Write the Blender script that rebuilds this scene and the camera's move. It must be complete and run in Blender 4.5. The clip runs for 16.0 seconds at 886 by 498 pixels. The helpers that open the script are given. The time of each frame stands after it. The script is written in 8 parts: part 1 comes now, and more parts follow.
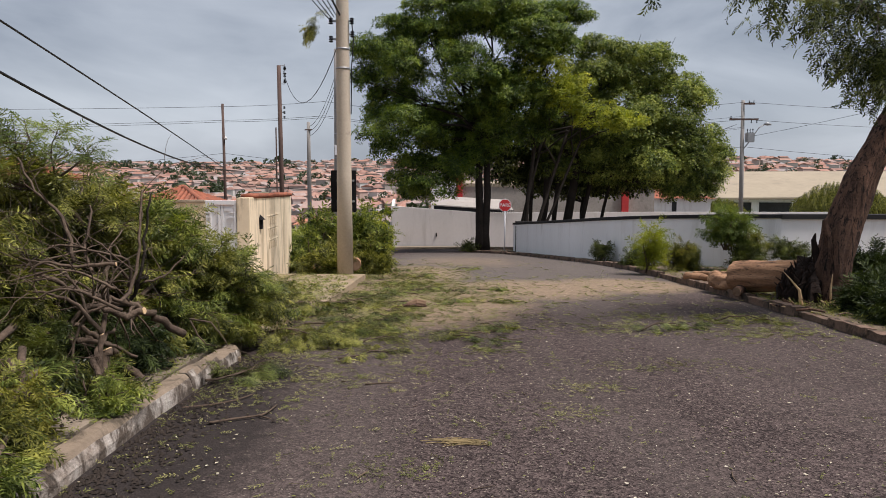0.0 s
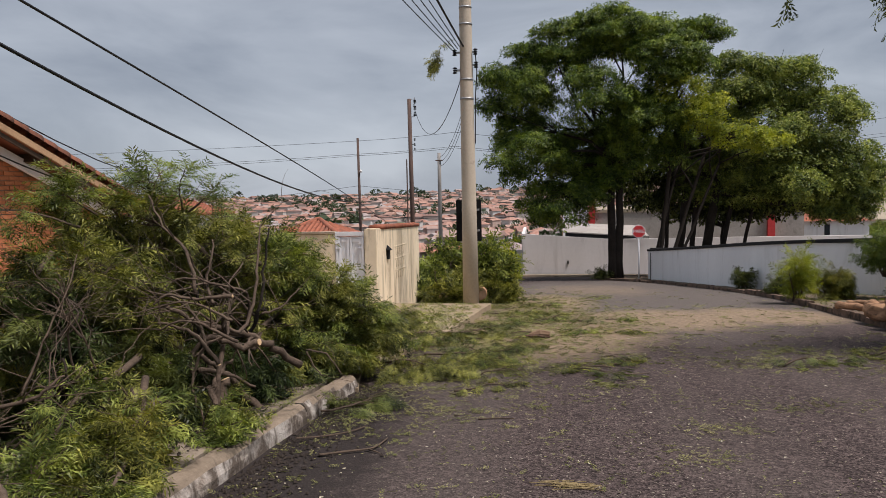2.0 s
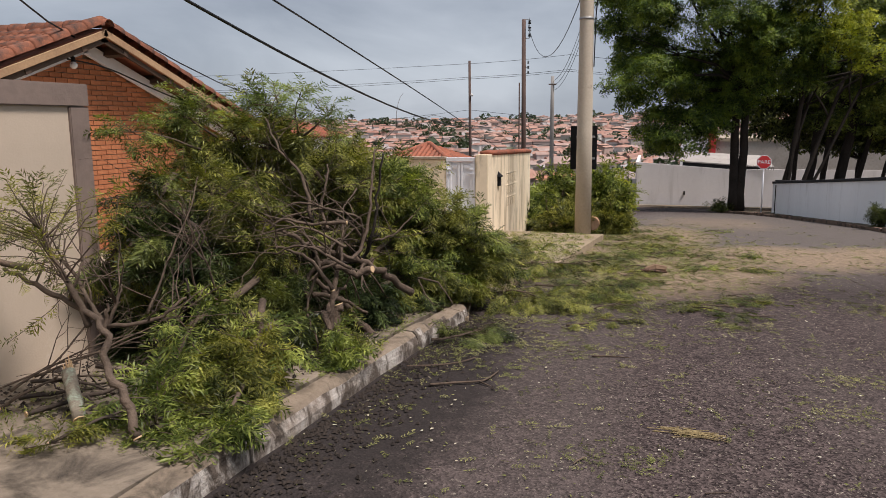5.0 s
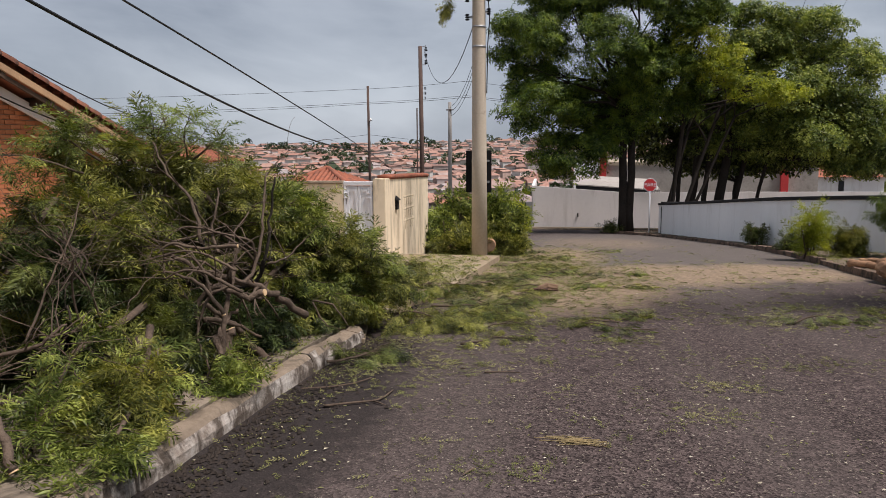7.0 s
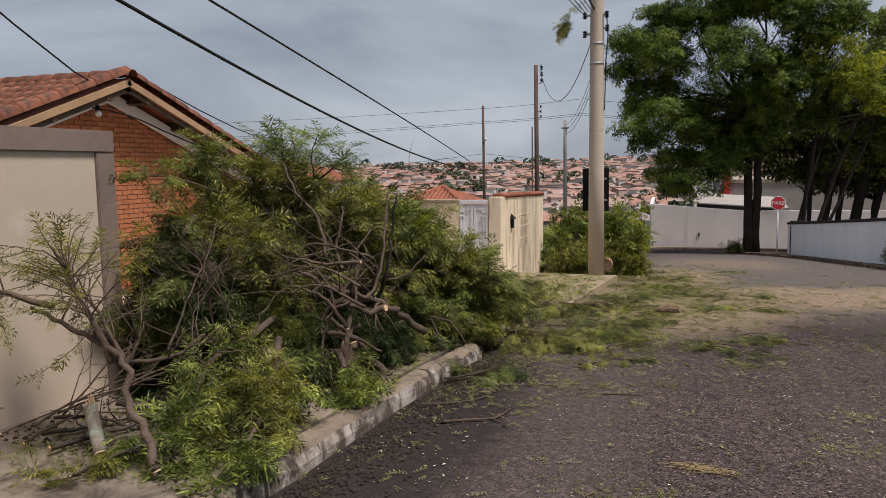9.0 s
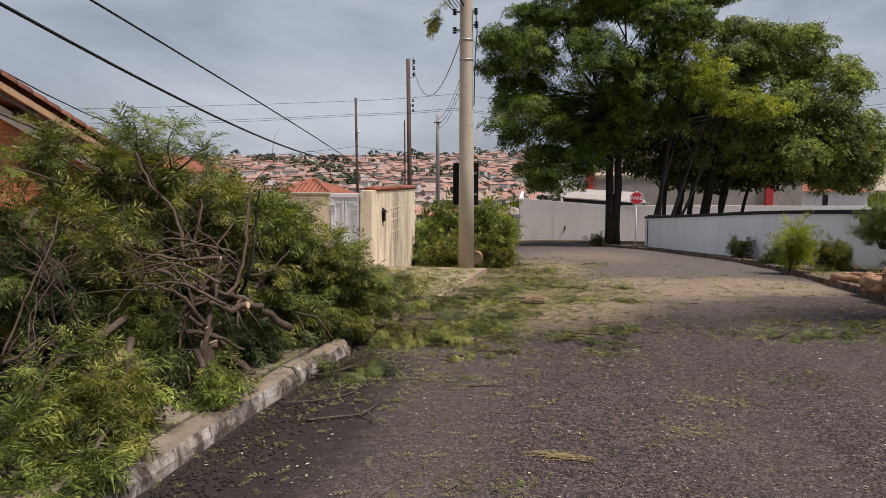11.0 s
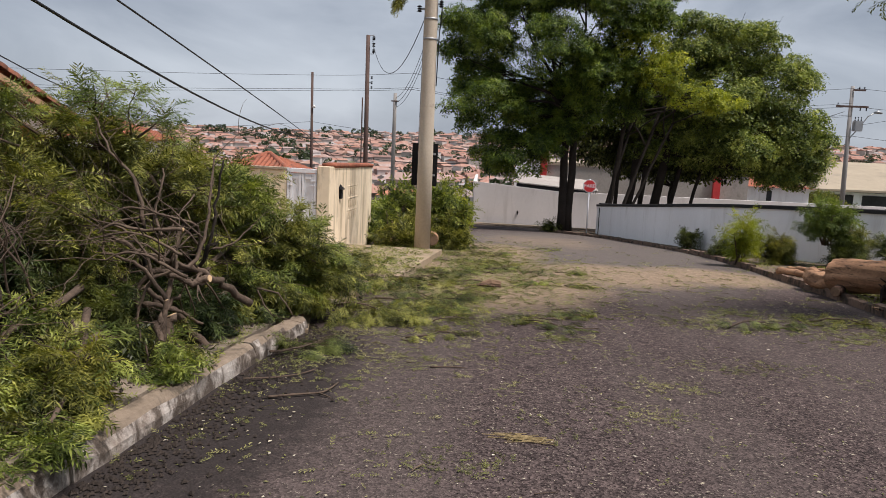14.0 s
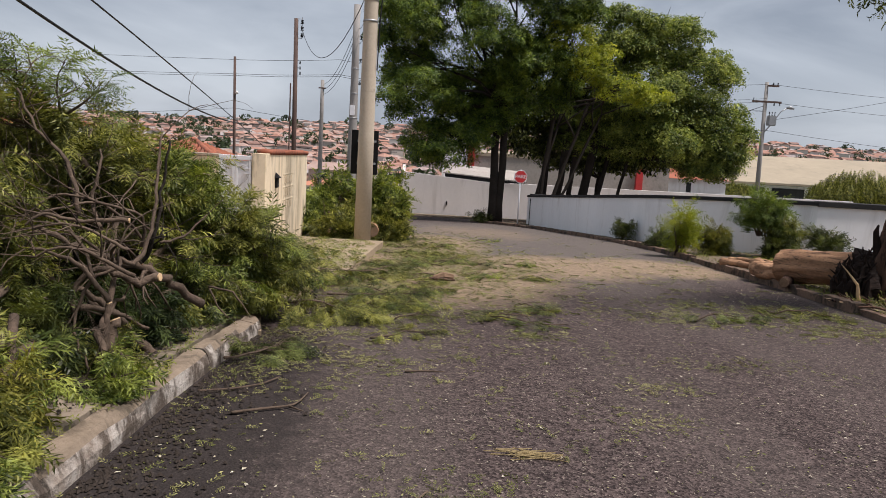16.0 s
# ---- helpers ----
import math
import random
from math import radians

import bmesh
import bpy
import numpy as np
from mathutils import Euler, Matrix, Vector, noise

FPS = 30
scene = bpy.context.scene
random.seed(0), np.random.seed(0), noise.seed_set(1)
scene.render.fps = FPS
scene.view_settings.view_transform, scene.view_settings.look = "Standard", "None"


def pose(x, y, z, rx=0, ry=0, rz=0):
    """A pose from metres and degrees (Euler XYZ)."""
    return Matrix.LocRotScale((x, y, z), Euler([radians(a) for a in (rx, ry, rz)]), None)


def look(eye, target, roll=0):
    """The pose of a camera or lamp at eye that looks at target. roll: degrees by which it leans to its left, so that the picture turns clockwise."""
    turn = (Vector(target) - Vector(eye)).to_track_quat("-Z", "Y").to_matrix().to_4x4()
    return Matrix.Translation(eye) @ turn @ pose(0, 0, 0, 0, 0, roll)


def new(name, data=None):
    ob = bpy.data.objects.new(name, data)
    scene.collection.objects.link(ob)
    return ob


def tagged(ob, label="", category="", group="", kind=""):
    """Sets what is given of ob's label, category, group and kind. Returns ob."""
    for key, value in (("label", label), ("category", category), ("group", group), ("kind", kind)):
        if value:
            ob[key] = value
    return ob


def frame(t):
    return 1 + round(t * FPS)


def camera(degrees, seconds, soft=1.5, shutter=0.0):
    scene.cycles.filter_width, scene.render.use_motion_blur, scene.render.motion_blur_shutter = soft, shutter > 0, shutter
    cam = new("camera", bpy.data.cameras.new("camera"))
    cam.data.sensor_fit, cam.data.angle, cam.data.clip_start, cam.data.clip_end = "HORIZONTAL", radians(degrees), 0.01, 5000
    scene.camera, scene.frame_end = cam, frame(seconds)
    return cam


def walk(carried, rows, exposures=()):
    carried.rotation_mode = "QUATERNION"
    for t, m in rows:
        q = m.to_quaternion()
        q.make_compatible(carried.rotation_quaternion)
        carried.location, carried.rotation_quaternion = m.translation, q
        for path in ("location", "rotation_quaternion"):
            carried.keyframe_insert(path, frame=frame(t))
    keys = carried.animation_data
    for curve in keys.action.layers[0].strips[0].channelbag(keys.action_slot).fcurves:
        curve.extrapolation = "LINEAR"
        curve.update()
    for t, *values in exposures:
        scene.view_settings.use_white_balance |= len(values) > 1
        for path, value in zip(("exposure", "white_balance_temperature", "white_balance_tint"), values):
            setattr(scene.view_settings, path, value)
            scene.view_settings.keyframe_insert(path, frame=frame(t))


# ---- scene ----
# camera and walk
cam = camera(60.4, 16.0, soft=0.6)
PATH = [
    (0, (0.004, 0.236, 1.54), (0.002, 2.224, 1.33), 0.2),
    (0.5, (0.034, 0.254, 1.555), (-0.047, 2.245, 1.378), 0.6),
    (1, (0.135, 0.275, 1.56), (-0.087, 2.258, 1.419), -0.4),
    (1.5, (0.182, 0.304, 1.558), (-0.155, 2.272, 1.445), -0.9),
    (2, (0.163, 0.41, 1.545), (-0.187, 2.375, 1.411), -1.2),
    (2.5, (0.092, 0.539, 1.53), (-0.349, 2.479, 1.32), -1.6),
    (3, (0.064, 0.608, 1.535), (-0.484, 2.512, 1.265), -1.3),
    (3.5, (0.047, 0.62, 1.544), (-0.565, 2.498, 1.233), -0.9),
    (3.7, (0.046, 0.612, 1.561), (-0.591, 2.48, 1.241), -0.8),
    (5.8, (0.079, 0.578, 1.548), (-0.5, 2.465, 1.225), 0.1),
    (6, (0.102, 0.534, 1.542), (-0.46, 2.43, 1.238), 0.2),
    (6.5, (0.125, 0.503, 1.539), (-0.388, 2.418, 1.271), 0.0),
    (7, (0.154, 0.503, 1.55), (-0.219, 2.451, 1.287), -0.4),
    (7.5, (0.183, 0.524, 1.537), (-0.096, 2.488, 1.277), -0.5),
    (8, (0.178, 0.532, 1.54), (-0.083, 2.498, 1.28), -0.7),
    (8.5, (0.132, 0.494, 1.544), (-0.266, 2.437, 1.291), -0.5),
    (9, (0.118, 0.479, 1.546), (-0.542, 2.356, 1.335), -0.9),
    (9.5, (0.151, 0.501, 1.543), (-0.46, 2.395, 1.337), -1.6),
    (10, (0.167, 0.51, 1.552), (-0.23, 2.456, 1.32), -0.8),
    (10.2, (0.185, 0.516, 1.548), (-0.174, 2.47, 1.315), -1.0),
    (12.3, (0.107, 0.566, 1.56), (-0.214, 2.527, 1.328), 1.4),
    (12.5, (0.103, 0.573, 1.559), (-0.208, 2.533, 1.315), 1.4),
    (13, (0.104, 0.565, 1.562), (-0.187, 2.528, 1.31), 1.5),
    (13.5, (0.092, 0.577, 1.547), (-0.177, 2.539, 1.269), 2.3),
    (14, (0.04, 0.539, 1.546), (-0.17, 2.509, 1.267), 2.6),
    (14.5, (-0.041, 0.599, 1.527), (-0.212, 2.572, 1.248), 3.1),
    (15, (-0.119, 0.793, 1.501), (-0.292, 2.765, 1.22), 3.2),
    (15.5, (-0.225, 0.943, 1.481), (-0.384, 2.915, 1.184), 3.5),
    (16, (-0.41, 1.055, 1.466), (-0.415, 3.034, 1.173), 3.3),
]
walk(cam, [(t, look(eye, target, lean)) for t, eye, target, lean in PATH],
     [(0.0, 0.15), (1.0, -0.03), (1.5, -0.07), (2.0, 0.0), (3.5, 0.09), (6.5, 0.08), (8.0, 0.06), (9.0, -0.10), (9.5, -0.08), (10.2, 0.06), (12.5, 0.04), (13.2, 0.14), (14.5, 0.18), (16.0, 0.18)])

# world: overcast daylight sky with cloud structure
world = bpy.data.worlds.new("overcast_sky")
scene.world = world
world.use_nodes = True
SUN_FROM = Vector((0.42, -0.14, 0.89)).normalized()
wn, wl = world.node_tree.nodes, world.node_tree.links
wn.clear()
w_out = wn.new("ShaderNodeOutputWorld")
w_bg = wn.new("ShaderNodeBackground")
w_sky = wn.new("ShaderNodeTexSky")
w_sky.sky_type, w_sky.sun_disc = "NISHITA", False
w_sky.sun_elevation = math.asin(SUN_FROM.z)
w_sky.sun_rotation = math.atan2(SUN_FROM.x, SUN_FROM.y)
w_gain = wn.new("ShaderNodeMix")
w_gain.data_type, w_gain.blend_type = "RGBA", "MULTIPLY"
w_gain.inputs[0].default_value = 1.0
w_gain.inputs[7].default_value = (0.085, 0.085, 0.085, 1)
wl.new(w_sky.outputs[0], w_gain.inputs[6])
w_co = wn.new("ShaderNodeTexCoord")
w_map = wn.new("ShaderNodeMapping")
w_map.inputs["Scale"].default_value = (1.6, 1.6, 5.0)
wl.new(w_co.outputs["Generated"], w_map.inputs["Vector"])
w_noise = wn.new("ShaderNodeTexNoise")
w_noise.inputs["Scale"].default_value, w_noise.inputs["Detail"].default_value = 1.7, 7.0
w_noise.inputs["Roughness"].default_value, w_noise.inputs["Distortion"].default_value = 0.52, 0.5
wl.new(w_map.outputs[0], w_noise.inputs["Vector"])
w_ramp = wn.new("ShaderNodeValToRGB")
w_ramp.color_ramp.elements[0].position, w_ramp.color_ramp.elements[0].color = 0.34, (0.29, 0.325, 0.395, 1)
w_ramp.color_ramp.elements[1].position, w_ramp.color_ramp.elements[1].color = 0.70, (0.54, 0.58, 0.655, 1)
wl.new(w_noise.outputs[0], w_ramp.inputs[0])
w_mix = wn.new("ShaderNodeMix")
w_mix.data_type = "RGBA"
w_mix.inputs[0].default_value = 0.88
wl.new(w_gain.outputs[2], w_mix.inputs[6])
wl.new(w_ramp.outputs[0], w_mix.inputs[7])
w_bg.inputs["Strength"].default_value = 1.0
wl.new(w_mix.outputs[2], w_bg.inputs["Color"])
wl.new(w_bg.outputs[0], w_out.inputs["Surface"])

sun = new("sun", bpy.data.lights.new("sun", "SUN"))
sun.data.energy, sun.data.angle, sun.data.color = 5.0, radians(15), (1.0, 0.912, 0.875)
sun.matrix_world = look(SUN_FROM * 60, (0, 0, 0))


# ---------- geometry helpers ----------
def slope(y):
    """Height of the street, which falls away from the camera."""
    if y < 0:
        return -0.035 * y
    return -(0.035 * y + 0.00102 * y * y) if y < 28 else -1.78 - 0.085 * (y - 28)


def np_mesh(name, verts, faces, mat=None, smooth=False):
    """A mesh from arrays of corners and of equal faces."""
    me = bpy.data.meshes.new(name)
    verts, faces = np.asarray(verts, np.float32), np.asarray(faces, np.int32)
    n, k = faces.shape
    me.vertices.add(len(verts))
    me.vertices.foreach_set("co", verts.ravel())
    me.loops.add(n * k)
    me.loops.foreach_set("vertex_index", faces.ravel())
    me.polygons.add(n)
    me.polygons.foreach_set("loop_start", np.arange(0, n * k, k, dtype=np.int32))
    me.polygons.foreach_set("use_smooth", np.full(n, smooth))
    me.update(calc_edges=True)
    if mat:
        me.materials.append(mat)
    return me


def smooth_line(line, n):
    """A curve through the points of a line, n steps to each span."""
    out = []
    for i in range(len(line) - 1):
        p0, p1, p2, p3 = (Vector(line[max(0, min(len(line) - 1, k))]) for k in (i - 1, i, i + 1, i + 2))
        for j in range(n):
            t = j / n
            out.append(tuple(0.5 * ((2 * p1) + (p2 - p0) * t + (2 * p0 - 5 * p1 + 4 * p2 - p3) * t * t + (3 * p1 - p0 - 3 * p2 + p3) * t ** 3)))
    return out + [tuple(line[-1])]


class Geo:
    """Gathers boxes, tubes and sheets into one mesh of quads and triangles."""

    def __init__(self):
        self.v, self.f = [], []

    def add(self, verts, faces):
        o = len(self.v)
        self.v.extend([tuple(p) for p in verts])
        self.f.extend([tuple(i + o for i in f) for f in faces])
        return self

    def box(self, x0, x1, y0, y1, z0, z1):
        v = [(x, y, z) for z in (z0, z1) for y in (y0, y1) for x in (x0, x1)]
        return self.add(v, [(0, 2, 3, 1), (4, 5, 7, 6), (0, 1, 5, 4), (2, 6, 7, 3), (0, 4, 6, 2), (1, 3, 7, 5)])

    def obox(self, m, sx, sy, sz):
        v = [m @ Vector((x * sx / 2, y * sy / 2, z * sz / 2)) for z in (-1, 1) for y in (-1, 1) for x in (-1, 1)]
        return self.add(v, [(0, 2, 3, 1), (4, 5, 7, 6), (0, 1, 5, 4), (2, 6, 7, 3), (0, 4, 6, 2), (1, 3, 7, 5)])

    def tube(self, pts, radii, n=8, rough=0.0, rng=None, ridge=0.0):
        pts = [Vector(p) for p in pts]
        if not hasattr(radii, "__len__"):
            radii = [radii] * len(pts)
        side = None
        rings = []
        lump = [rng.uniform(-ridge, ridge) for _ in range(n)] if ridge else [0] * n
        for i, p in enumerate(pts):
            d = (pts[min(i + 1, len(pts) - 1)] - pts[max(i - 1, 0)]).normalized()
            if side is None:
                side = d.orthogonal().normalized()
            side = (side - d * side.dot(d)).normalized()
            up = d.cross(side)
            ring = []
            for k in range(n):
                a = 2 * math.pi * k / n
                r = radii[i] * (1 + (rng.uniform(-rough, rough) if rng else 0) + lump[k])
                ring.append(p + (side * math.cos(a) + up * math.sin(a)) * r)
            rings.append(ring)
        v = [q for ring in rings for q in ring]
        f = [(i * n + k, i * n + (k + 1) % n, (i + 1) * n + (k + 1) % n, (i + 1) * n + k)
             for i in range(len(pts) - 1) for k in range(n)]
        f += [tuple(range(n - 1, -1, -1)), tuple(range((len(pts) - 1) * n, len(pts) * n))]
        return self.add(v, f)

    def bark(self, pts, radii, seed, n=40, depth=0.08, cell=5.0):
        """A trunk with ridged bark and lumps along a smooth line."""
        line = [Vector(p) for p in smooth_line(pts, 8)]
        m = len(line)
        side, v, run = None, [], 0.0
        for i, p in enumerate(line):
            d = (line[min(i + 1, m - 1)] - line[max(i - 1, 0)]).normalized()
            if i:
                run += (p - line[i - 1]).length
            side = side or d.orthogonal().normalized()
            side = (side - d * side.dot(d)).normalized()
            up = d.cross(side)
            t = i / (m - 1) * (len(radii) - 1)
            k = min(int(t), len(radii) - 2)
            r = radii[k] + (radii[k + 1] - radii[k]) * (t - k)
            for j in range(n):
                a = 2 * math.pi * j / n
                c, s = math.cos(a), math.sin(a)
                ridge = abs(noise.noise(Vector((c * cell, s * cell + seed, run * 2.2 / max(r, 0.05) * 0.12))))
                lump = noise.noise(Vector((c * 1.2, s * 1.2 + seed * 3, run * 1.7)))
                fine = noise.noise(Vector((c * 9, s * 9 + seed, run * 14)))
                v.append(p + (side * c + up * s) * r * (1 + depth * (0.7 - 2.2 * ridge) + depth * 1.3 * lump + depth * 0.35 * fine))
        f = [(i * n + k, i * n + (k + 1) % n, (i + 1) * n + (k + 1) % n, (i + 1) * n + k) for i in range(m - 1) for k in range(n)]
        f += [tuple(range(n - 1, -1, -1)), tuple(range((m - 1) * n, m * n))]
        return self.add(v, f)

    def prism(self, outline, z0, z1):
        """An upright prism over an outline of (x, y); z0 and z1 may be functions of (x, y)."""
        a = z0 if callable(z0) else (lambda x, y: z0)
        b = z1 if callable(z1) else (lambda x, y: z1)
        n = len(outline)
        v = [(x, y, a(x, y)) for x, y in outline] + [(x, y, b(x, y)) for x, y in outline]
        f = [tuple(range(n - 1, -1, -1)), tuple(range(n, 2 * n))]
        f += [(i, (i + 1) % n, n + (i + 1) % n, n + i) for i in range(n)]
        return self.add(v, f)

    def mesh(self, name, mat, smooth=False, bevel=0.0, segments=2):
        me = bpy.data.meshes.new(name)
        me.from_pydata(self.v, [], self.f)
        bm = bmesh.new()
        bm.from_mesh(me)
        bmesh.ops.recalc_face_normals(bm, faces=bm.faces)
        if bevel:
            bmesh.ops.bevel(bm, geom=[e for e in bm.edges if e.is_manifold and e.calc_face_angle(0) > 0.5],
                            offset=bevel, segments=segments, affect="EDGES", clamp_overlap=True)
        bm.to_mesh(me)
        bm.free()
        if smooth:
            me.polygons.foreach_set("use_smooth", np.full(len(me.polygons), True))
        me.materials.append(mat)
        return me


def thing(name, base, label, category, group="", kind=""):
    ob = new(name)
    ob.location = base
    ob.empty_display_size = 0.1
    return tagged(ob, label, category, group, kind)


def part(name, me, parent, label=""):
    """Links a mesh, built in world coordinates, as a part of a thing or of a part."""
    ob = new(name, me)
    ob.parent = parent
    top = parent
    origin = Vector(top.location) if top.parent is None else Vector(top.parent.location)
    if parent.parent is None:
        ob.matrix_parent_inverse = Matrix.Translation(-origin)
    return tagged(ob, label)


def single(name, me, label, category, group="", kind=""):
    return tagged(new(name, me), label, category, group, kind)


def catenary(a, b, sag, n=14):
    a, b = Vector(a), Vector(b)
    return [a.lerp(b, i / n) - Vector((0, 0, sag * 4 * (i / n) * (1 - i / n))) for i in range(n + 1)]


def frames_for(dirs, rng, loose=1.0):
    """Turns for directions (n, 3): columns are side, along, up, with a random spin that loose widens."""
    d = dirs / (np.linalg.norm(dirs, axis=1, keepdims=True) + 1e-9)
    ref = rng.normal(size=d.shape) * loose
    ref[:, 2] += 1.2
    s = np.cross(d, ref)
    s /= np.linalg.norm(s, axis=1, keepdims=True) + 1e-9
    u = np.cross(s, d)
    return np.stack([s, d, u], axis=2)


def strew(template, faces, places, turns, sizes):
    """Copies of a template (k, 3) at places with turns and sizes, as arrays of corners and faces."""
    n, k = len(places), len(template)
    v = np.einsum("nij,kj->nki", turns, template) * sizes[:, None, None] + places[:, None, :]
    f = faces[None] + (np.arange(n) * k)[:, None, None]
    return v.reshape(-1, 3), f.reshape(-1, faces.shape[1])


def feather(pairs, leaf_len, leaf_wid, sweep=0.5, droop=0.25, seed=0):
    """A compound leaf one long: narrow leaflets in uneven pairs along a stalk."""
    rng = random.Random(seed)
    sweep0 = sweep
    v, f = [], []
    v += [(-0.006, 0, 0), (0.006, 0, 0), (0.004, 1, -droop), (-0.004, 1, -droop)]
    f.append((0, 1, 2, 3))
    for i in range(pairs):
        y = 0.12 + 0.88 * i / (pairs - 1)
        z = -droop * y * y
        ln = leaf_len * (0.65 + 0.6 * math.sin(math.pi * min(1, 0.15 + 0.8 * i / pairs)))
        for s in (-1, 1):
            o = len(v)
            ln *= rng.uniform(0.8, 1.2)
            sweep = sweep0 + rng.uniform(-0.35, 0.35)
            y = y + rng.uniform(-0.03, 0.03)
            tip = (s * ln * math.cos(sweep), y + ln * math.sin(sweep), z + rng.uniform(-0.6, 0.15) * ln)
            px, py = -math.sin(sweep) * leaf_wid / 2 * s, math.cos(sweep) * leaf_wid / 2
            mid = (tip[0] * 0.5, y + (tip[1] - y) * 0.5, z - 0.08 * ln)
            v += [(0, y, z), (mid[0] + px, mid[1] + py, mid[2]), tip, (mid[0] - px, mid[1] - py, mid[2])]
            f.append((o, o + 1, o + 2, o + 3))
    return np.array(v, np.float32), np.array(f, np.int32)


def spray(leaves, size, rng):
    """A loose rosette of broad leaves, about one across."""
    v, f = [], []
    for i in range(leaves):
        a = 2 * math.pi * i / leaves + rng.uniform(-0.4, 0.4)
        r0, r1 = rng.uniform(0.02, 0.25), rng.uniform(0.32, 0.55)
        w = size * rng.uniform(0.7, 1.2)
        z0, z1 = rng.uniform(-0.12, 0.12), rng.uniform(-0.3, 0.12)
        c, s = math.cos(a), math.sin(a)
        o = len(v)
        rm = (r0 + r1) / 2
        v += [(c * r0, s * r0, z0), (c * rm - s * w / 2, s * rm + c * w / 2, (z0 + z1) / 2 + 0.03),
              (c * r1, s * r1, z1), (c * rm + s * w / 2, s * rm - c * w / 2, (z0 + z1) / 2 + 0.03)]
        f.append((o, o + 1, o + 2, o + 3))
    return np.array(v, np.float32), np.array(f, np.int32)


# ---------- materials ----------
def node(nt, kind, **values):
    n = nt.nodes.new(kind)
    for key, value in values.items():
        n.inputs[key.replace("_", " ")].default_value = value
    return n


def noise_of(nt, co, scale, detail=4.0, rough=0.55, dist=0.0):
    n = node(nt, "ShaderNodeTexNoise", Scale=scale, Detail=detail, Roughness=rough, Distortion=dist)
    nt.links.new(co, n.inputs["Vector"])
    return n.outputs[0]


def ramp_of(nt, fac, stops):
    r = nt.nodes.new("ShaderNodeValToRGB")
    els = r.color_ramp.elements
    while len(els) < len(stops):
        els.new(0.5)
    for e, (p, c) in zip(els, stops):
        e.position, e.color = p, (*c, 1) if len(c) == 3 else c
    nt.links.new(fac, r.inputs[0])
    return r.outputs[0]


def mix_of(nt, fac, a, b, mode="MIX"):
    m = nt.nodes.new("ShaderNodeMix")
    m.data_type, m.blend_type = "RGBA", mode
    for i, x in ((0, fac), (6, a), (7, b)):
        if hasattr(x, "is_linked"):
            nt.links.new(x, m.inputs[i])
        else:
            m.inputs[i].default_value = x if i == 0 else (*x, 1)
    return m.outputs[2]


def math_of(nt, op, a, b=0.0):
    m = nt.nodes.new("ShaderNodeMath")
    m.operation = op
    for i, x in enumerate((a, b)):
        if hasattr(x, "is_linked"):
            nt.links.new(x, m.inputs[i])
        else:
            m.inputs[i].default_value = x
    return m.outputs[0]


def surface(name, light, dark, stain=None, rough=0.8, big=0.6, fine=30.0, bump=0.3, bump_scale=None, amount=0.5,
            metal=0.0, per_object=0.0, streak=False, stain_at=(0.55, 0.75), run=0.16, grain=None):
    """A weathered surface: two tones at two scales, stains, and fine relief."""
    m = bpy.data.materials.new(name)
    m.use_nodes = True
    nt = m.node_tree
    bsdf = nt.nodes["Principled BSDF"]
    tc = nt.nodes.new("ShaderNodeTexCoord")
    co = tc.outputs["Object"]
    if streak:
        mp = node(nt, "ShaderNodeMapping", Scale=(1.0, 1.0, run))
        nt.links.new(co, mp.inputs["Vector"])
        co_s = mp.outputs[0]
    elif grain:
        mr = node(nt, "ShaderNodeMapping", Rotation=(0.0, 0.0, grain[0]))
        nt.links.new(co, mr.inputs["Vector"])
        mp = node(nt, "ShaderNodeMapping", Scale=(grain[1], 1.0, 1.0))
        nt.links.new(mr.outputs[0], mp.inputs["Vector"])
        co_s = mp.outputs[0]
    else:
        co_s = co
    a = noise_of(nt, co_s, big, 6, 0.6, 0.3)
    b = noise_of(nt, co, fine, 4, 0.6)
    col = ramp_of(nt, a, [(0.35, dark), (0.65, light)])
    col = mix_of(nt, amount, col, ramp_of(nt, b, [(0.3, dark), (0.7, light)]))
    if stain:
        c = noise_of(nt, co_s, big * 2.7, 7, 0.68, 0.6)
        col = mix_of(nt, ramp_of(nt, c, [(stain_at[0], (0, 0, 0)), (stain_at[1], (1, 1, 1))]), col, stain)
    if per_object:
        oi = nt.nodes.new("ShaderNodeObjectInfo")
        k = ramp_of(nt, oi.outputs["Random"], [(0, (1 - per_object,) * 3), (1, (1.0,) * 3)])
        col = mix_of(nt, 1.0, col, k, "MULTIPLY")
    nt.links.new(col, bsdf.inputs["Base Color"])
    bsdf.inputs["Roughness"].default_value = rough
    bsdf.inputs["Metallic"].default_value = metal
    bsdf.inputs["Specular IOR Level"].default_value = 0.3
    if bump:
        bp = node(nt, "ShaderNodeBump", Strength=bump, Distance=0.02)
        nt.links.new(noise_of(nt, co, bump_scale or fine * 1.5, 6, 0.65), bp.inputs["Height"])
        nt.links.new(bp.outputs[0], bsdf.inputs["Normal"])
    return m


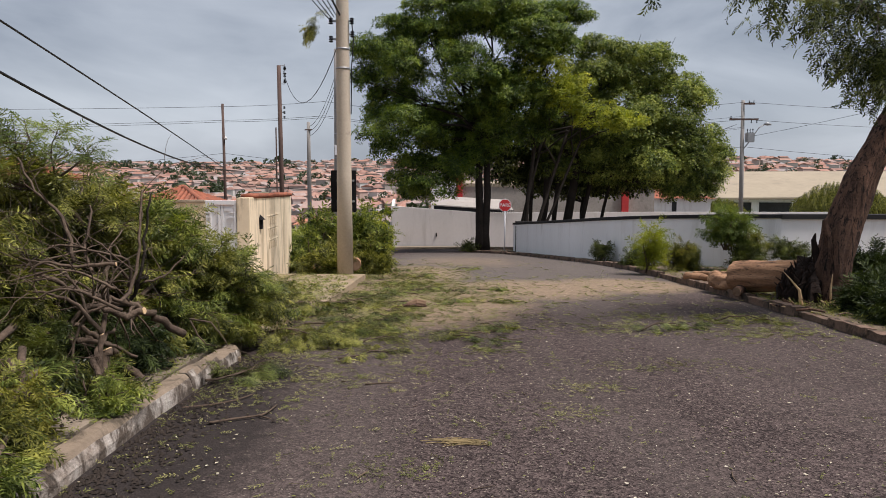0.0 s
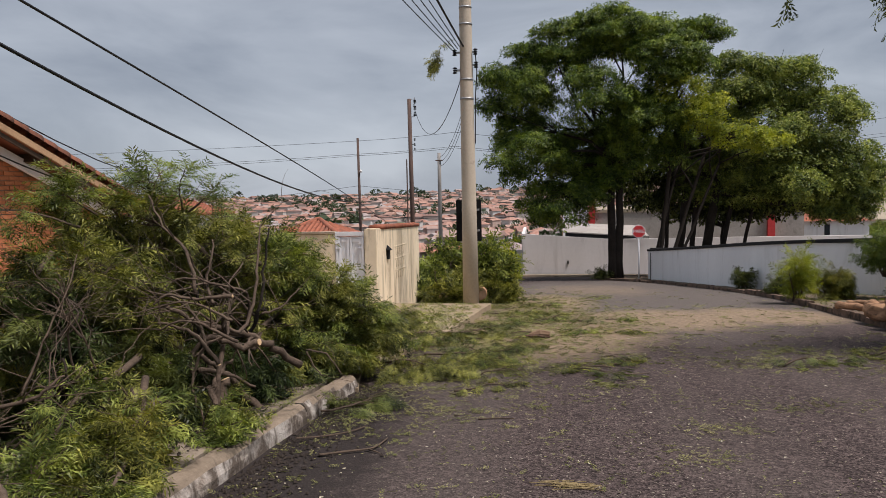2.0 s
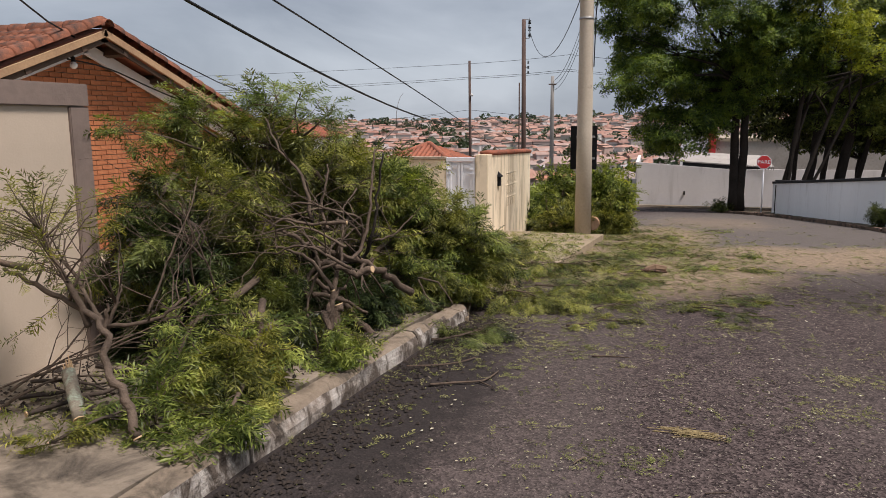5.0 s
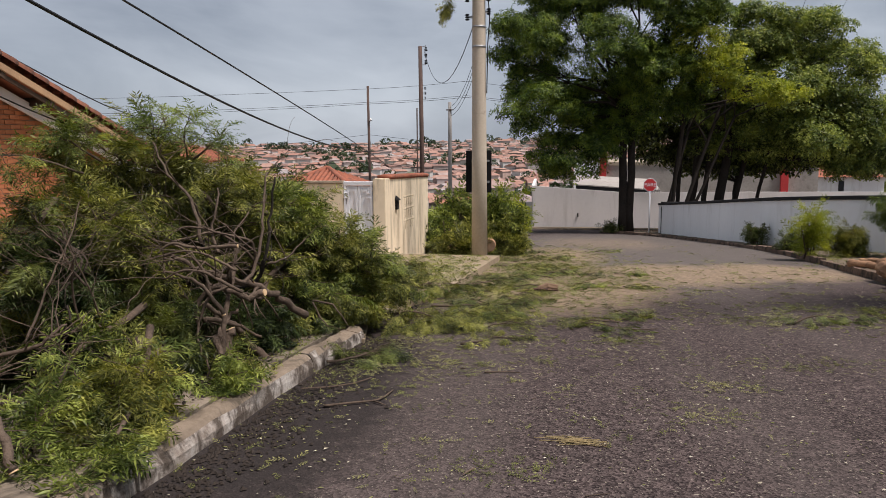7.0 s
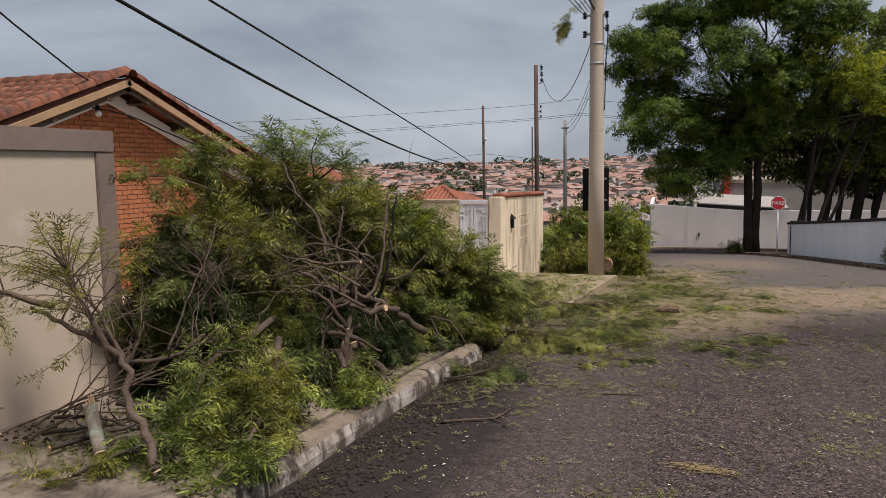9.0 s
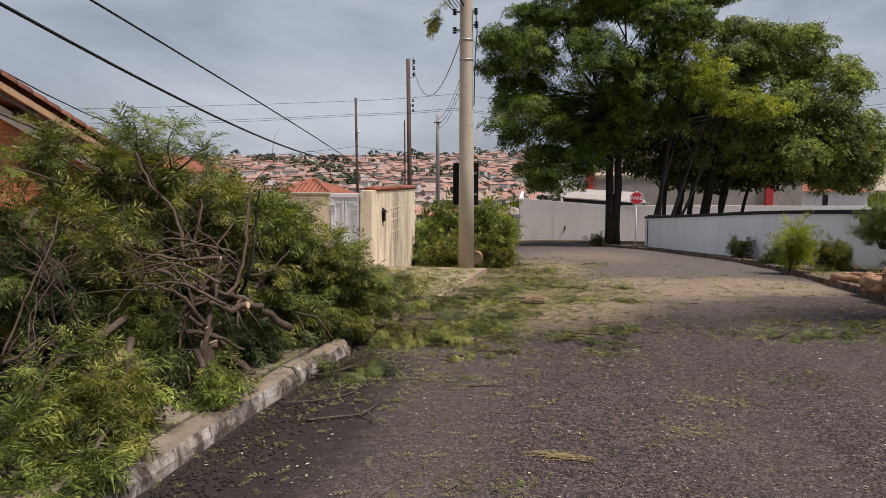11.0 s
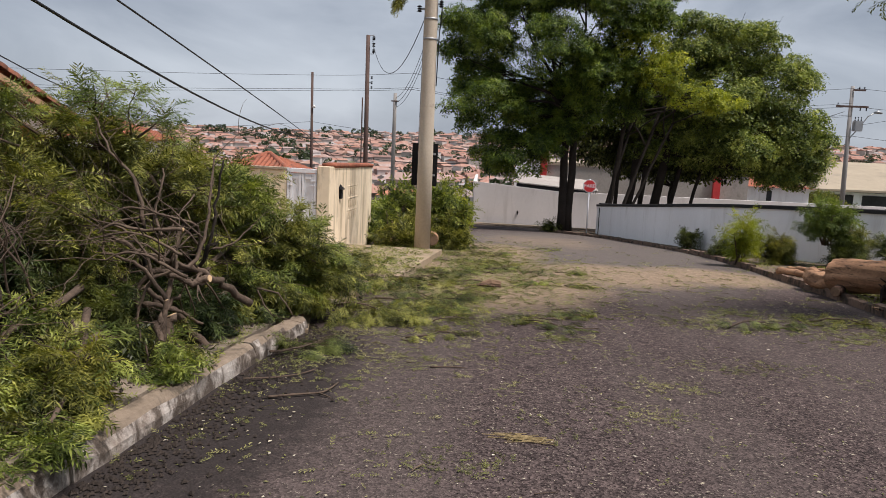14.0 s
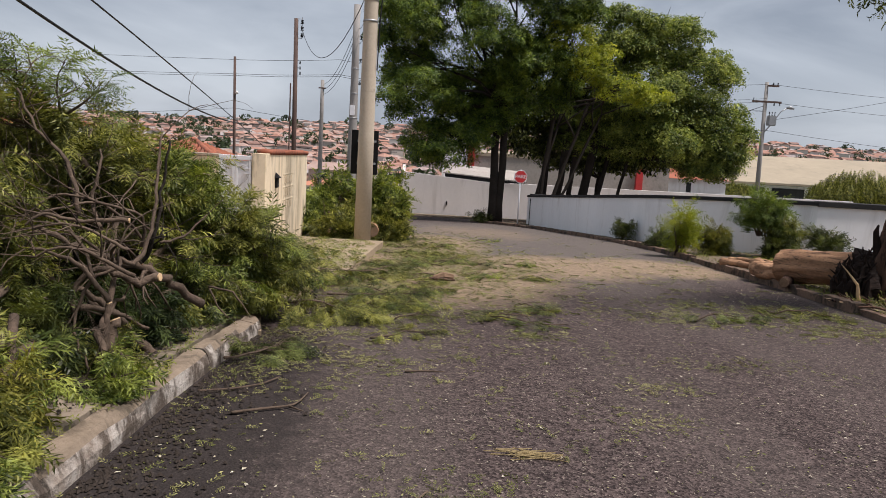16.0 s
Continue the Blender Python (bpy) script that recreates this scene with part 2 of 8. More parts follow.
def leaf(name, dark, mid, light, thin=0.35, patch=0.7, rough=0.5):
    """Leaves: a tone for every leaf, patches of older and younger growth, light shining through."""
    m = bpy.data.materials.new(name)
    m.use_nodes = True
    nt = m.node_tree
    bsdf = nt.nodes["Principled BSDF"]
    geo = nt.nodes.new("ShaderNodeNewGeometry")
    tc = nt.nodes.new("ShaderNodeTexCoord")
    a = ramp_of(nt, geo.outputs["Random Per Island"], [(0.0, dark), (0.62, mid), (1.0, light)])
    b = ramp_of(nt, noise_of(nt, tc.outputs["Object"], patch, 3), [(0.36, dark), (0.5, mid), (0.66, light)])
    col = mix_of(nt, 0.55, a, b)
    nt.links.new(col, bsdf.inputs["Base Color"])
    bsdf.inputs["Roughness"].default_value = rough
    bsdf.inputs["Specular IOR Level"].default_value = 0.2
    tr = nt.nodes.new("ShaderNodeBsdfTranslucent")
    nt.links.new(mix_of(nt, 1.0, col, (1.5, 1.5, 0.6), "MULTIPLY"), tr.inputs["Color"])
    mx = nt.nodes.new("ShaderNodeMixShader")
    mx.inputs[0].default_value = thin
    nt.links.new(bsdf.outputs[0], mx.inputs[1])
    nt.links.new(tr.outputs[0], mx.inputs[2])
    nt.links.new(mx.outputs[0], nt.nodes["Material Output"].inputs["Surface"])
    return m


def spot_mask(nt, pos, cx, cy, rx, ry):
    """1 in the middle of an ellipse on the ground, 0 outside it."""
    sep = nt.nodes.new("ShaderNodeSeparateXYZ")
    nt.links.new(pos, sep.inputs[0])
    dx = math_of(nt, "DIVIDE", math_of(nt, "SUBTRACT", sep.outputs[0], cx), rx)
    dy = math_of(nt, "DIVIDE", math_of(nt, "SUBTRACT", sep.outputs[1], cy), ry)
    d = math_of(nt, "ADD", math_of(nt, "MULTIPLY", dx, dx), math_of(nt, "MULTIPLY", dy, dy))
    return math_of(nt, "SUBTRACT", 1.0, d)


def asphalt_material():
    m = bpy.data.materials.new("worn_asphalt")
    m.use_nodes = True
    nt = m.node_tree
    bsdf = nt.nodes["Principled BSDF"]
    tc = nt.nodes.new("ShaderNodeTexCoord")
    co = tc.outputs["Object"]
    stone = nt.nodes.new("ShaderNodeTexVoronoi")
    stone.inputs["Scale"].default_value = 75
    nt.links.new(co, stone.inputs["Vector"])
    col = ramp_of(nt, noise_of(nt, co, 0.5, 6, 0.62, 0.5), [(0.32, (0.034, 0.026, 0.026)), (0.68, (0.070, 0.054, 0.053))])
    col = mix_of(nt, 0.5, col, ramp_of(nt, stone.outputs["Color"], [(0.2, (0.010, 0.008, 0.008)), (0.8, (0.185, 0.148, 0.136))]))
    col = mix_of(nt, 0.75, col, ramp_of(nt, noise_of(nt, co, 16, 6, 0.78), [(0.34, (0.25, 0.24, 0.25)), (0.66, (1.34, 1.26, 1.25))]), "MULTIPLY")
    speck = ramp_of(nt, noise_of(nt, co, 38, 3, 0.7), [(0.63, (0, 0, 0)), (0.67, (1, 1, 1))])
    col = mix_of(nt, math_of(nt, "MULTIPLY", speck, 0.75), col, (0.36, 0.315, 0.25))
    # long worn strips along the lane
    mp = node(nt, "ShaderNodeMapping", Scale=(1.0, 0.06, 1.0))
    nt.links.new(co, mp.inputs["Vector"])
    strip = ramp_of(nt, noise_of(nt, mp.outputs[0], 1.1, 3, 0.5), [(0.45, (0, 0, 0)), (0.62, (1, 1, 1))])
    col = mix_of(nt, math_of(nt, "MULTIPLY", strip, 0.35), col, (0.094, 0.078, 0.071))
    # paler stretch farther down the street
    dry = math_of(nt, "MAXIMUM", spot_mask(nt, co, 1.6, 25.0, 6.0, 15.0), 0.0)
    col = mix_of(nt, math_of(nt, "MULTIPLY", ramp_of(nt, math_of(nt, "ADD", dry, math_of(nt, "MULTIPLY", noise_of(nt, co, 0.9, 5, 0.6), 0.5)), [(0.35, (0, 0, 0)), (0.95, (1, 1, 1))]), 0.6), col, (0.145, 0.128, 0.116))
    # sawdust and trodden leaf dust
    dust = None
    for cx, cy, rx, ry, top in ((-0.5, 13.0, 2.4, 4.4, 1.0), (1.6, 14.6, 2.2, 2.6, 0.85), (3.6, 15.4, 1.8, 2.2, 0.9), (-0.8, 18.5, 1.8, 5.0, 0.8), (0.6, 26.0, 3.0, 8.0, 0.4)):
        k = spot_mask(nt, co, cx, cy, rx, ry)
        k = math_of(nt, "MULTIPLY", math_of(nt, "MAXIMUM", k, 0.0), top)
        dust = k if dust is None else math_of(nt, "MAXIMUM", dust, k)
    grain = noise_of(nt, co, 1.3, 12, 0.86, 0.6)
    cover = ramp_of(nt, math_of(nt, "ADD", math_of(nt, "MULTIPLY", dust, 0.75), math_of(nt, "MULTIPLY", grain, 0.8)), [(0.52, (0, 0, 0)), (0.88, (1, 1, 1))])
    tan = ramp_of(nt, noise_of(nt, co, 14, 5, 0.7), [(0.3, (0.13, 0.098, 0.072)), (0.7, (0.40, 0.295, 0.195))])
    col = mix_of(nt, math_of(nt, "MULTIPLY", cover, 0.78), col, tan)
    # dark damp soil along the gutter
    gut = math_of(nt, "MAXIMUM", spot_mask(nt, co, -1.75, 5.0, 1.05, 4.2), 0.0)
    gk = ramp_of(nt, math_of(nt, "ADD", math_of(nt, "MULTIPLY", gut, 0.6), math_of(nt, "MULTIPLY", noise_of(nt, co, 5, 6, 0.7), 0.7)), [(0.6, (0, 0, 0)), (0.85, (1, 1, 1))])
    col = mix_of(nt, math_of(nt, "MULTIPLY", gk, 0.85), col, (0.026, 0.022, 0.021))
    nt.links.new(col, bsdf.inputs["Base Color"])
    bsdf.inputs["Roughness"].default_value = 0.95
    bsdf.inputs["Specular IOR Level"].default_value = 0.1
    bp = node(nt, "ShaderNodeBump", Strength=0.6, Distance=0.012)
    nt.links.new(stone.outputs["Distance"], bp.inputs["Height"])
    nt.links.new(bp.outputs[0], bsdf.inputs["Normal"])
    return m


ASPHALT = asphalt_material()
SOIL = surface("dusty_soil", (0.18, 0.135, 0.092), (0.085, 0.066, 0.046), (0.06, 0.066, 0.03), 0.95, 0.5, 12, 0.6)
FAR_LAND = surface("far_land", (0.24, 0.22, 0.16), (0.07, 0.095, 0.05), (0.26, 0.16, 0.11), 1.0, 0.02, 0.09, 0.0)
CONCRETE = surface("old_concrete", (0.43, 0.355, 0.265), (0.23, 0.185, 0.135), (0.13, 0.105, 0.075), 0.9, 0.8, 22, 0.5)
KERB = surface("grimy_concrete_kerb", (0.28, 0.22, 0.162), (0.15, 0.115, 0.084), (0.075, 0.060, 0.044), 0.95, 1.1, 18, 0.8, stain_at=(0.50, 0.66))
KERB_OLD = surface("dirty_old_kerb_stone", (0.25, 0.165, 0.120), (0.10, 0.068, 0.050), (0.045, 0.035, 0.027), 0.95, 1.3, 18, 0.9, stain_at=(0.46, 0.60))
PAVING_DIRTY = surface("pavement_under_dirt", (0.27, 0.22, 0.168), (0.150, 0.120, 0.090), (0.050, 0.040, 0.031), 0.95, 0.75, 16, 0.7, stain_at=(0.50, 0.66))
KERB_FACE = surface("worn_white_kerb_paint", (0.58, 0.54, 0.49), (0.20, 0.155, 0.12), (0.095, 0.074, 0.058), 0.9, 2.4, 22, 1.0, amount=0.45, streak=True, stain_at=(0.42, 0.55), run=0.5)
BEIGE = surface("beige_render", (0.56, 0.46, 0.36), (0.49, 0.40, 0.31), (0.62, 0.54, 0.45), 0.9, 0.5, 9, 0.12, 60, 0.3, stain_at=(0.6, 0.72))
GREY_TRIM = surface("grey_brown_trim_paint", (0.245, 0.185, 0.155), (0.17, 0.128, 0.108), None, 0.8, 1.2, 14, 0.2)
CREAM = surface("stained_cream_render", (0.82, 0.70, 0.52), (0.68, 0.56, 0.40), (0.26, 0.20, 0.13), 0.9, 1.3, 12, 0.25, 45, 0.35, streak=True, stain_at=(0.47, 0.72))
WHITE_WALL = surface("whitewashed_wall", (0.83, 0.83, 0.84), (0.74, 0.74, 0.75), (0.46, 0.44, 0.42), 0.9, 0.5, 6, 0.15, 40, 0.3, streak=True, stain_at=(0.53, 0.84))
OFF_WHITE = surface("weathered_off_white_render", (0.70, 0.665, 0.655), (0.60, 0.57, 0.56), (0.40, 0.37, 0.35), 0.9, 0.4, 6, 0.15, 40, 0.3, streak=True, stain_at=(0.55, 0.85))
WHITE_PAINT = surface("white_enamel_paint", (0.80, 0.80, 0.82), (0.70, 0.70, 0.72), None, 0.45, 2, 14, 0.05)
DARK_COPING = surface("blackened_coping", (0.030, 0.029, 0.030), (0.014, 0.014, 0.015), None, 0.9, 1.5, 16, 0.3)
BRICK = surface("orange_face_brick", (0.62, 0.25, 0.115), (0.42, 0.14, 0.06), None, 0.85, 3, 40, 0.3, per_object=0.3)
MORTAR = surface("brick_mortar", (0.36, 0.25, 0.18), (0.24, 0.16, 0.11), None, 0.95, 2, 30, 0.4)
TILE = surface("clay_roof_tile", (0.36, 0.135, 0.072), (0.16, 0.062, 0.040), (0.060, 0.045, 0.038), 0.85, 2.6, 20, 0.4, per_object=0.45, stain_at=(0.46, 0.7))
TILE_RED = surface("red_clay_roof", (0.36, 0.125, 0.072), (0.22, 0.075, 0.046), (0.10, 0.058, 0.044), 0.85, 1.6, 8, 0.3, stain_at=(0.5, 0.72))
TIMBER = surface("weathered_eave_timber", (0.46, 0.30, 0.17), (0.28, 0.17, 0.10), None, 0.8, 2.0, 30, 0.25, streak=False)
TIMBER_DARK = surface("dark_rafter_timber", (0.10, 0.065, 0.045), (0.05, 0.035, 0.025), None, 0.8, 2.0, 30, 0.2)
POLE_CONCRETE = surface("pole_concrete", (0.52, 0.45, 0.36), (0.40, 0.345, 0.275), (0.25, 0.21, 0.17), 0.9, 0.9, 25, 0.25, stain_at=(0.6, 0.8))
POLE_WOOD = surface("creosoted_pole_wood", (0.13, 0.085, 0.07), (0.065, 0.045, 0.04), None, 0.9, 1.5, 25, 0.3)
METAL_GREY = surface("galvanised_steel", (0.38, 0.39, 0.40), (0.26, 0.27, 0.28), None, 0.5, 2, 20, 0.05, metal=0.6)
BLACK_CABLE = surface("black_cable_sheath", (0.018, 0.018, 0.02), (0.010, 0.010, 0.011), None, 0.6, 5, 40, 0.0)
BLACK_PANEL = surface("black_sheet_metal", (0.010, 0.010, 0.011), (0.006, 0.006, 0.007), None, 0.95, 2, 20, 0.05)
SIGN_RED = surface("red_sign_sheet", (0.60, 0.05, 0.05), (0.50, 0.035, 0.04), None, 0.4, 3, 20, 0.0)
RED_PAINT = surface("red_column_paint", (0.55, 0.05, 0.05), (0.42, 0.04, 0.04), None, 0.6, 2, 10, 0.05)
BARK = surface("grey_brown_bark", (0.165, 0.120, 0.088), (0.062, 0.046, 0.035), (0.26, 0.225, 0.175), 0.95, 1.8, 26, 1.0, 20, stain_at=(0.64, 0.77))
BARK_RED = surface("furrowed_reddish_bark", (0.185, 0.105, 0.072), (0.040, 0.024, 0.018), (0.012, 0.009, 0.008), 0.95, 7.0, 34, 1.0, 22, 0.35, streak=True, stain_at=(0.50, 0.60), run=0.2)
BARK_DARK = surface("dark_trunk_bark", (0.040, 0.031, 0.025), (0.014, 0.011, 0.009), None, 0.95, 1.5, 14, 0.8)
LOG_BARK = surface("stripped_log_bark", (0.46, 0.265, 0.150), (0.17, 0.092, 0.054), (0.055, 0.034, 0.024), 0.9, 7.0, 30, 1.0, 18, 0.3, stain_at=(0.54, 0.66), grain=(radians(-129), 0.15))
ROT = surface("charred_rotten_wood", (0.030, 0.018, 0.013), (0.007, 0.005, 0.005), (0.11, 0.052, 0.028), 1.0, 4.0, 25, 1.0, 14, stain_at=(0.62, 0.72))
DULL_WOOD = surface("weathered_sawn_wood", (0.26, 0.17, 0.11), (0.13, 0.08, 0.05), None, 0.9, 5, 40, 0.3)
CUT_WOOD = surface("fresh_cut_wood", (0.66, 0.47, 0.28), (0.50, 0.33, 0.18), None, 0.8, 6, 45, 0.3)
TWIG = surface("dry_twig_bark", (0.150, 0.108, 0.078), (0.040, 0.028, 0.021), (0.26, 0.205, 0.155), 0.95, 3, 40, 0.5, stain_at=(0.62, 0.74))
# twig bark darkened to stand for the shade in the hollow
BARK_HOLLOW_SHADE = surface("shade_dark_branch_bark", (0.085, 0.064, 0.050), (0.028, 0.021, 0.017), (0.16, 0.13, 0.10), 0.95, 3, 40, 0.5, stain_at=(0.64, 0.76))
LICHEN = surface("lichened_bark", (0.30, 0.26, 0.20), (0.15, 0.115, 0.085), (0.34, 0.39, 0.30), 0.95, 3.5, 30, 0.9, 24, stain_at=(0.5, 0.6))
STRAW = surface("dry_straw", (0.34, 0.26, 0.13), (0.20, 0.15, 0.075), None, 0.9, 4, 30, 0.2)
LEAF_BRUSH = leaf("feathery_leaves", (0.009, 0.013, 0.003), (0.096, 0.108, 0.023), (0.48, 0.47, 0.12), 0.25, 5.0, 0.4)
# own deep green, and a stand-in for shade inside the heap and under crowns
LEAF_DEEP_AND_SHADE = leaf("deep_green_and_shade_leaves", (0.005, 0.008, 0.003), (0.040, 0.056, 0.014), (0.25, 0.28, 0.078), 0.18, 4.0, 0.4)
LEAF_YELLOW = leaf("yellow_green_leaves", (0.02, 0.026, 0.006), (0.115, 0.122, 0.022), (0.44, 0.41, 0.09), 0.28, 4.0)
LEAF_TREE = leaf("broad_tree_leaves", (0.009, 0.019, 0.004), (0.064, 0.108, 0.017), (0.30, 0.37, 0.056), 0.28, 1.3, 0.38)
LEAF_TREE_OLIVE = leaf("olive_tree_leaves", (0.012, 0.022, 0.007), (0.115, 0.160, 0.038), (0.48, 0.52, 0.135), 0.32, 1.3, 0.38)
# lime shrubs' own colour, also painted sunlight on the corner trees
LEAF_LIME = leaf("lime_and_sunlit_crown_leaves", (0.050, 0.075, 0.009), (0.230, 0.270, 0.030), (0.46, 0.46, 0.06), 0.4, 1.6)
LEAF_LITTER = leaf("trodden_leaf_litter", (0.045, 0.055, 0.014), (0.150, 0.160, 0.042), (0.360, 0.330, 0.150), 0.1, 2.5)
LEAF_FAR = leaf("far_tree_leaves", (0.022, 0.036, 0.02), (0.04, 0.06, 0.03), (0.07, 0.09, 0.042), 0.15, 0.02)
HOUSE_WALL = surface("far_house_wall", (0.62, 0.56, 0.50), (0.40, 0.35, 0.32), (0.55, 0.38, 0.30), 0.95, 0.03, 0.12, 0.0, amount=0.7)
HOUSE_ROOF = surface("far_tile_roof", (0.50, 0.22, 0.14), (0.30, 0.14, 0.10), (0.36, 0.30, 0.27), 0.95, 0.03, 0.14, 0.0, amount=0.7)
SHED_ROOF = surface("old_fibre_cement_roof", (0.36, 0.305, 0.225), (0.275, 0.235, 0.175), (0.22, 0.19, 0.15), 0.95, 0.15, 0.9, 0.1)
DARK_GLASS = surface("dark_window_glass", (0.035, 0.04, 0.045), (0.02, 0.022, 0.025), None, 0.15, 1, 5, 0.0)
BULB = surface("lamp_glass", (0.85, 0.85, 0.82), (0.8, 0.8, 0.78), None, 0.2, 2, 5, 0.0)

PAVING_DUSTY = surface("dusty_tan_pavement", (0.36, 0.28, 0.19), (0.20, 0.152, 0.10), (0.13, 0.115, 0.06), 0.95, 0.9, 14, 0.6, stain_at=(0.55, 0.72))
POLE_GREY = surface("grey_pole_concrete", (0.30, 0.285, 0.27), (0.21, 0.20, 0.19), None, 0.9, 0.9, 25, 0.2)
LEAF_SPRIG = leaf("wilting_sprig_leaves", (0.03, 0.04, 0.01), (0.115, 0.145, 0.03), (0.36, 0.37, 0.085), 0.2, 2.4)
CANOPY_METAL = surface("pale_canopy_sheet", (0.40, 0.365, 0.33), (0.28, 0.255, 0.23), (0.19, 0.17, 0.15), 0.8, 0.6, 6, 0.1)
GUTTER_DIRT = surface("damp_gutter_dirt", (0.055, 0.042, 0.034), (0.018, 0.014, 0.012), None, 1.0, 3, 40, 0.5)
LEAF_FRESH = leaf("fresh_green_leaves", (0.011, 0.018, 0.004), (0.092, 0.124, 0.026), (0.43, 0.475, 0.115), 0.27, 5.0, 0.4)
PALE_CHIP = leaf("pale_chips", (0.16, 0.13, 0.085), (0.42, 0.37, 0.27), (0.66, 0.62, 0.52), 0.05, 3.0, 0.8)
# leaf colour with the shade painted in, for the heap's inside and the verge
LEAF_SHADE = leaf("shade_darkened_ferny_leaves", (0.005, 0.009, 0.003), (0.022, 0.037, 0.010), (0.10, 0.13, 0.035), 0.15, 4.0, 0.5)
LEAF_AIRY = leaf("fresh_feathery_leaves", (0.028, 0.044, 0.012), (0.1, 0.148, 0.035), (0.31, 0.365, 0.095), 0.28, 2.4)


# ---------- ground, street, pavements ----------
def terrain(x, y):
    """The land: the street's hill, the valley beyond it, and the town's far slope."""
    if y < 60:
        return slope(y) - 0.05
    base = -4.55
    if y < 260:
        k = (y - 60) / 200
        return base - 21 * (3 * k * k - 2 * k ** 3)
    k = min((y - 260) / 640, 1.0)
    rise = -25.5 + (31.0 + 4 * math.sin(x * 0.006 + 0.5) + 0.008 * max(x, 0)) * (0.35 * k + 0.65 * (3 * k * k - 2 * k ** 3))
    return rise if y < 900 else rise - (y - 900) * 0.01


def ground_sheet():
    ys = [-60, -30, -10, -5] + [i * 1.0 for i in range(0, 60, 2)] + [60 + i * 10 for i in range(0, 22)] + [290 + i * 40 for i in range(16)] + [930, 1000, 1400, 2200, 4000]
    v, f, nx = [], [], 41
    for y in ys:
        half = 60 + max(0, y) * 1.1
        for i in range(nx):
            x = -half + 2 * half * i / (nx - 1)
            v.append((x, y, terrain(x, y)))
    for j in range(len(ys) - 1):
        for i in range(nx - 1):
            f.append((j * nx + i, j * nx + i + 1, (j + 1) * nx + i + 1, (j + 1) * nx + i))
    me = np_mesh("ground", v, f, SOIL, True)
    me.materials.append(FAR_LAND)
    for p in me.polygons:
        p.material_index = 1 if p.center.y > 70 else 0
    single("ground", me, "dusty soil and distant town slopes", "ground", kind="structure")


ground_sheet()

RIGHT_KERB = [(4.9, -12), (4.9, 8), (4.92, 15), (4.95, 20), (4.75, 24), (4.3, 28.5), (3.6, 32.5), (2.6, 36.2), (1.5, 38.8), (0.9, 40.6), (1.6, 41.8), (4.5, 42.6), (12, 44), (40, 49)]
LEFT_EDGE = [(-2.03, -12), (-2.03, 7.35), (-2.3, 8.4), (-2.1, 9.4), (-1.7, 11.2), (-1.68, 16.6), (-2.2, 18.5), (-2.9, 22), (-3.4, 30), (-4.0, 38), (-6, 40.5), (-40, 42)]


def at_y(line, y):
    for (x0, y0), (x1, y1) in zip(line, line[1:]):
        if y0 <= y <= y1:
            return x0 + (x1 - x0) * (y - y0) / max(y1 - y0, 1e-6)
    return line[-1][0]


def road_sheet():
    """The carriageway as one sheet with a slight camber, widening into the cross street."""
    v, f, nx = [], [], 17
    ys = [-12 + 0.5 * i for i in range(104)] + [40 + 0.5 * i for i in range(20)]
    for y in ys:
        a = at_y(LEFT_EDGE, y) - 0.4 if y < 37.5 else -4.0 - (y - 37.5) * 12
        b = at_y(RIGHT_KERB, y) + 0.25 if y < 39.8 else 0.9 + (y - 39.8) * 14
        a, b = max(a, -40), min(max(b, 0.9), 40)
        for i in range(nx):
            k = i / (nx - 1)
            x = a + (b - a) * k
            v.append((x, y, slope(y) + 0.004 * math.sin(3.1 * x + y) * math.sin(0.9 * y)))
    for j in range(len(ys) - 1):
        for i in range(nx - 1):
            f.append((j * nx + i, j * nx + i + 1, (j + 1) * nx + i + 1, (j + 1) * nx + i))
    single("road", np_mesh("road", v, f, ASPHALT, True), "worn dark asphalt street strewn with leaf dust", "road", kind="structure")


road_sheet()


def strip_slab(name, left, right, ys, lift, mat, label, thick=0.25, wobble=0.006):
    """A pavement: a slab between two edge lines that follows the street's fall."""
    rng = random.Random(len(ys))
    v, f, nx = [], [], 9
    for y in ys:
        a, b = left(y), right(y)
        for i in range(nx):
            x = a + (b - a) * i / (nx - 1)
            v.append((x, y, slope(y) + lift + rng.uniform(-wobble, wobble)))
    n = len(ys)
    for j in range(n - 1):
        for i in range(nx - 1):
            f.append((j * nx + i, j * nx + i + 1, (j + 1) * nx + i + 1, (j + 1) * nx + i))
    ring = [i for i in range(nx)] + [j * nx + nx - 1 for j in range(1, n)] + [(n - 1) * nx + i for i in range(nx - 2, -1, -1)] + [j * nx for j in range(n - 2, 0, -1)]
    o = len(v)
    for i in ring:
        v.append((v[i][0], v[i][1], v[i][2] - thick))
    for k in range(len(ring)):
        k2 = (k + 1) % len(ring)
        f.append((ring[k2], ring[k], o + k, o + k2))
    return single(name, np_mesh(name, v, f, mat, False), label, "pavement", kind="structure")


strip_slab("pavement_near", lambda y: -4.0, lambda y: -2.19, [-12 + 0.4 * i for i in range(49)], 0.155, PAVING_DIRTY, "cracked concrete pavement under fallen branches")
strip_slab("pavement_far", lambda y: -3.78, lambda y: at_y(LEFT_EDGE, y), [9.45 + 0.37 * i for i in range(20)], 0.13, PAVING_DUSTY, "dusty tan concrete pavement beside the utility pole")
strip_slab("driveway", lambda y: -3.9, lambda y: at_y(LEFT_EDGE, y) + 0.1, [7.36 + 0.26 * i for i in range(9)], 0.05, PAVING_DUSTY, "dipped concrete driveway between two pavements")
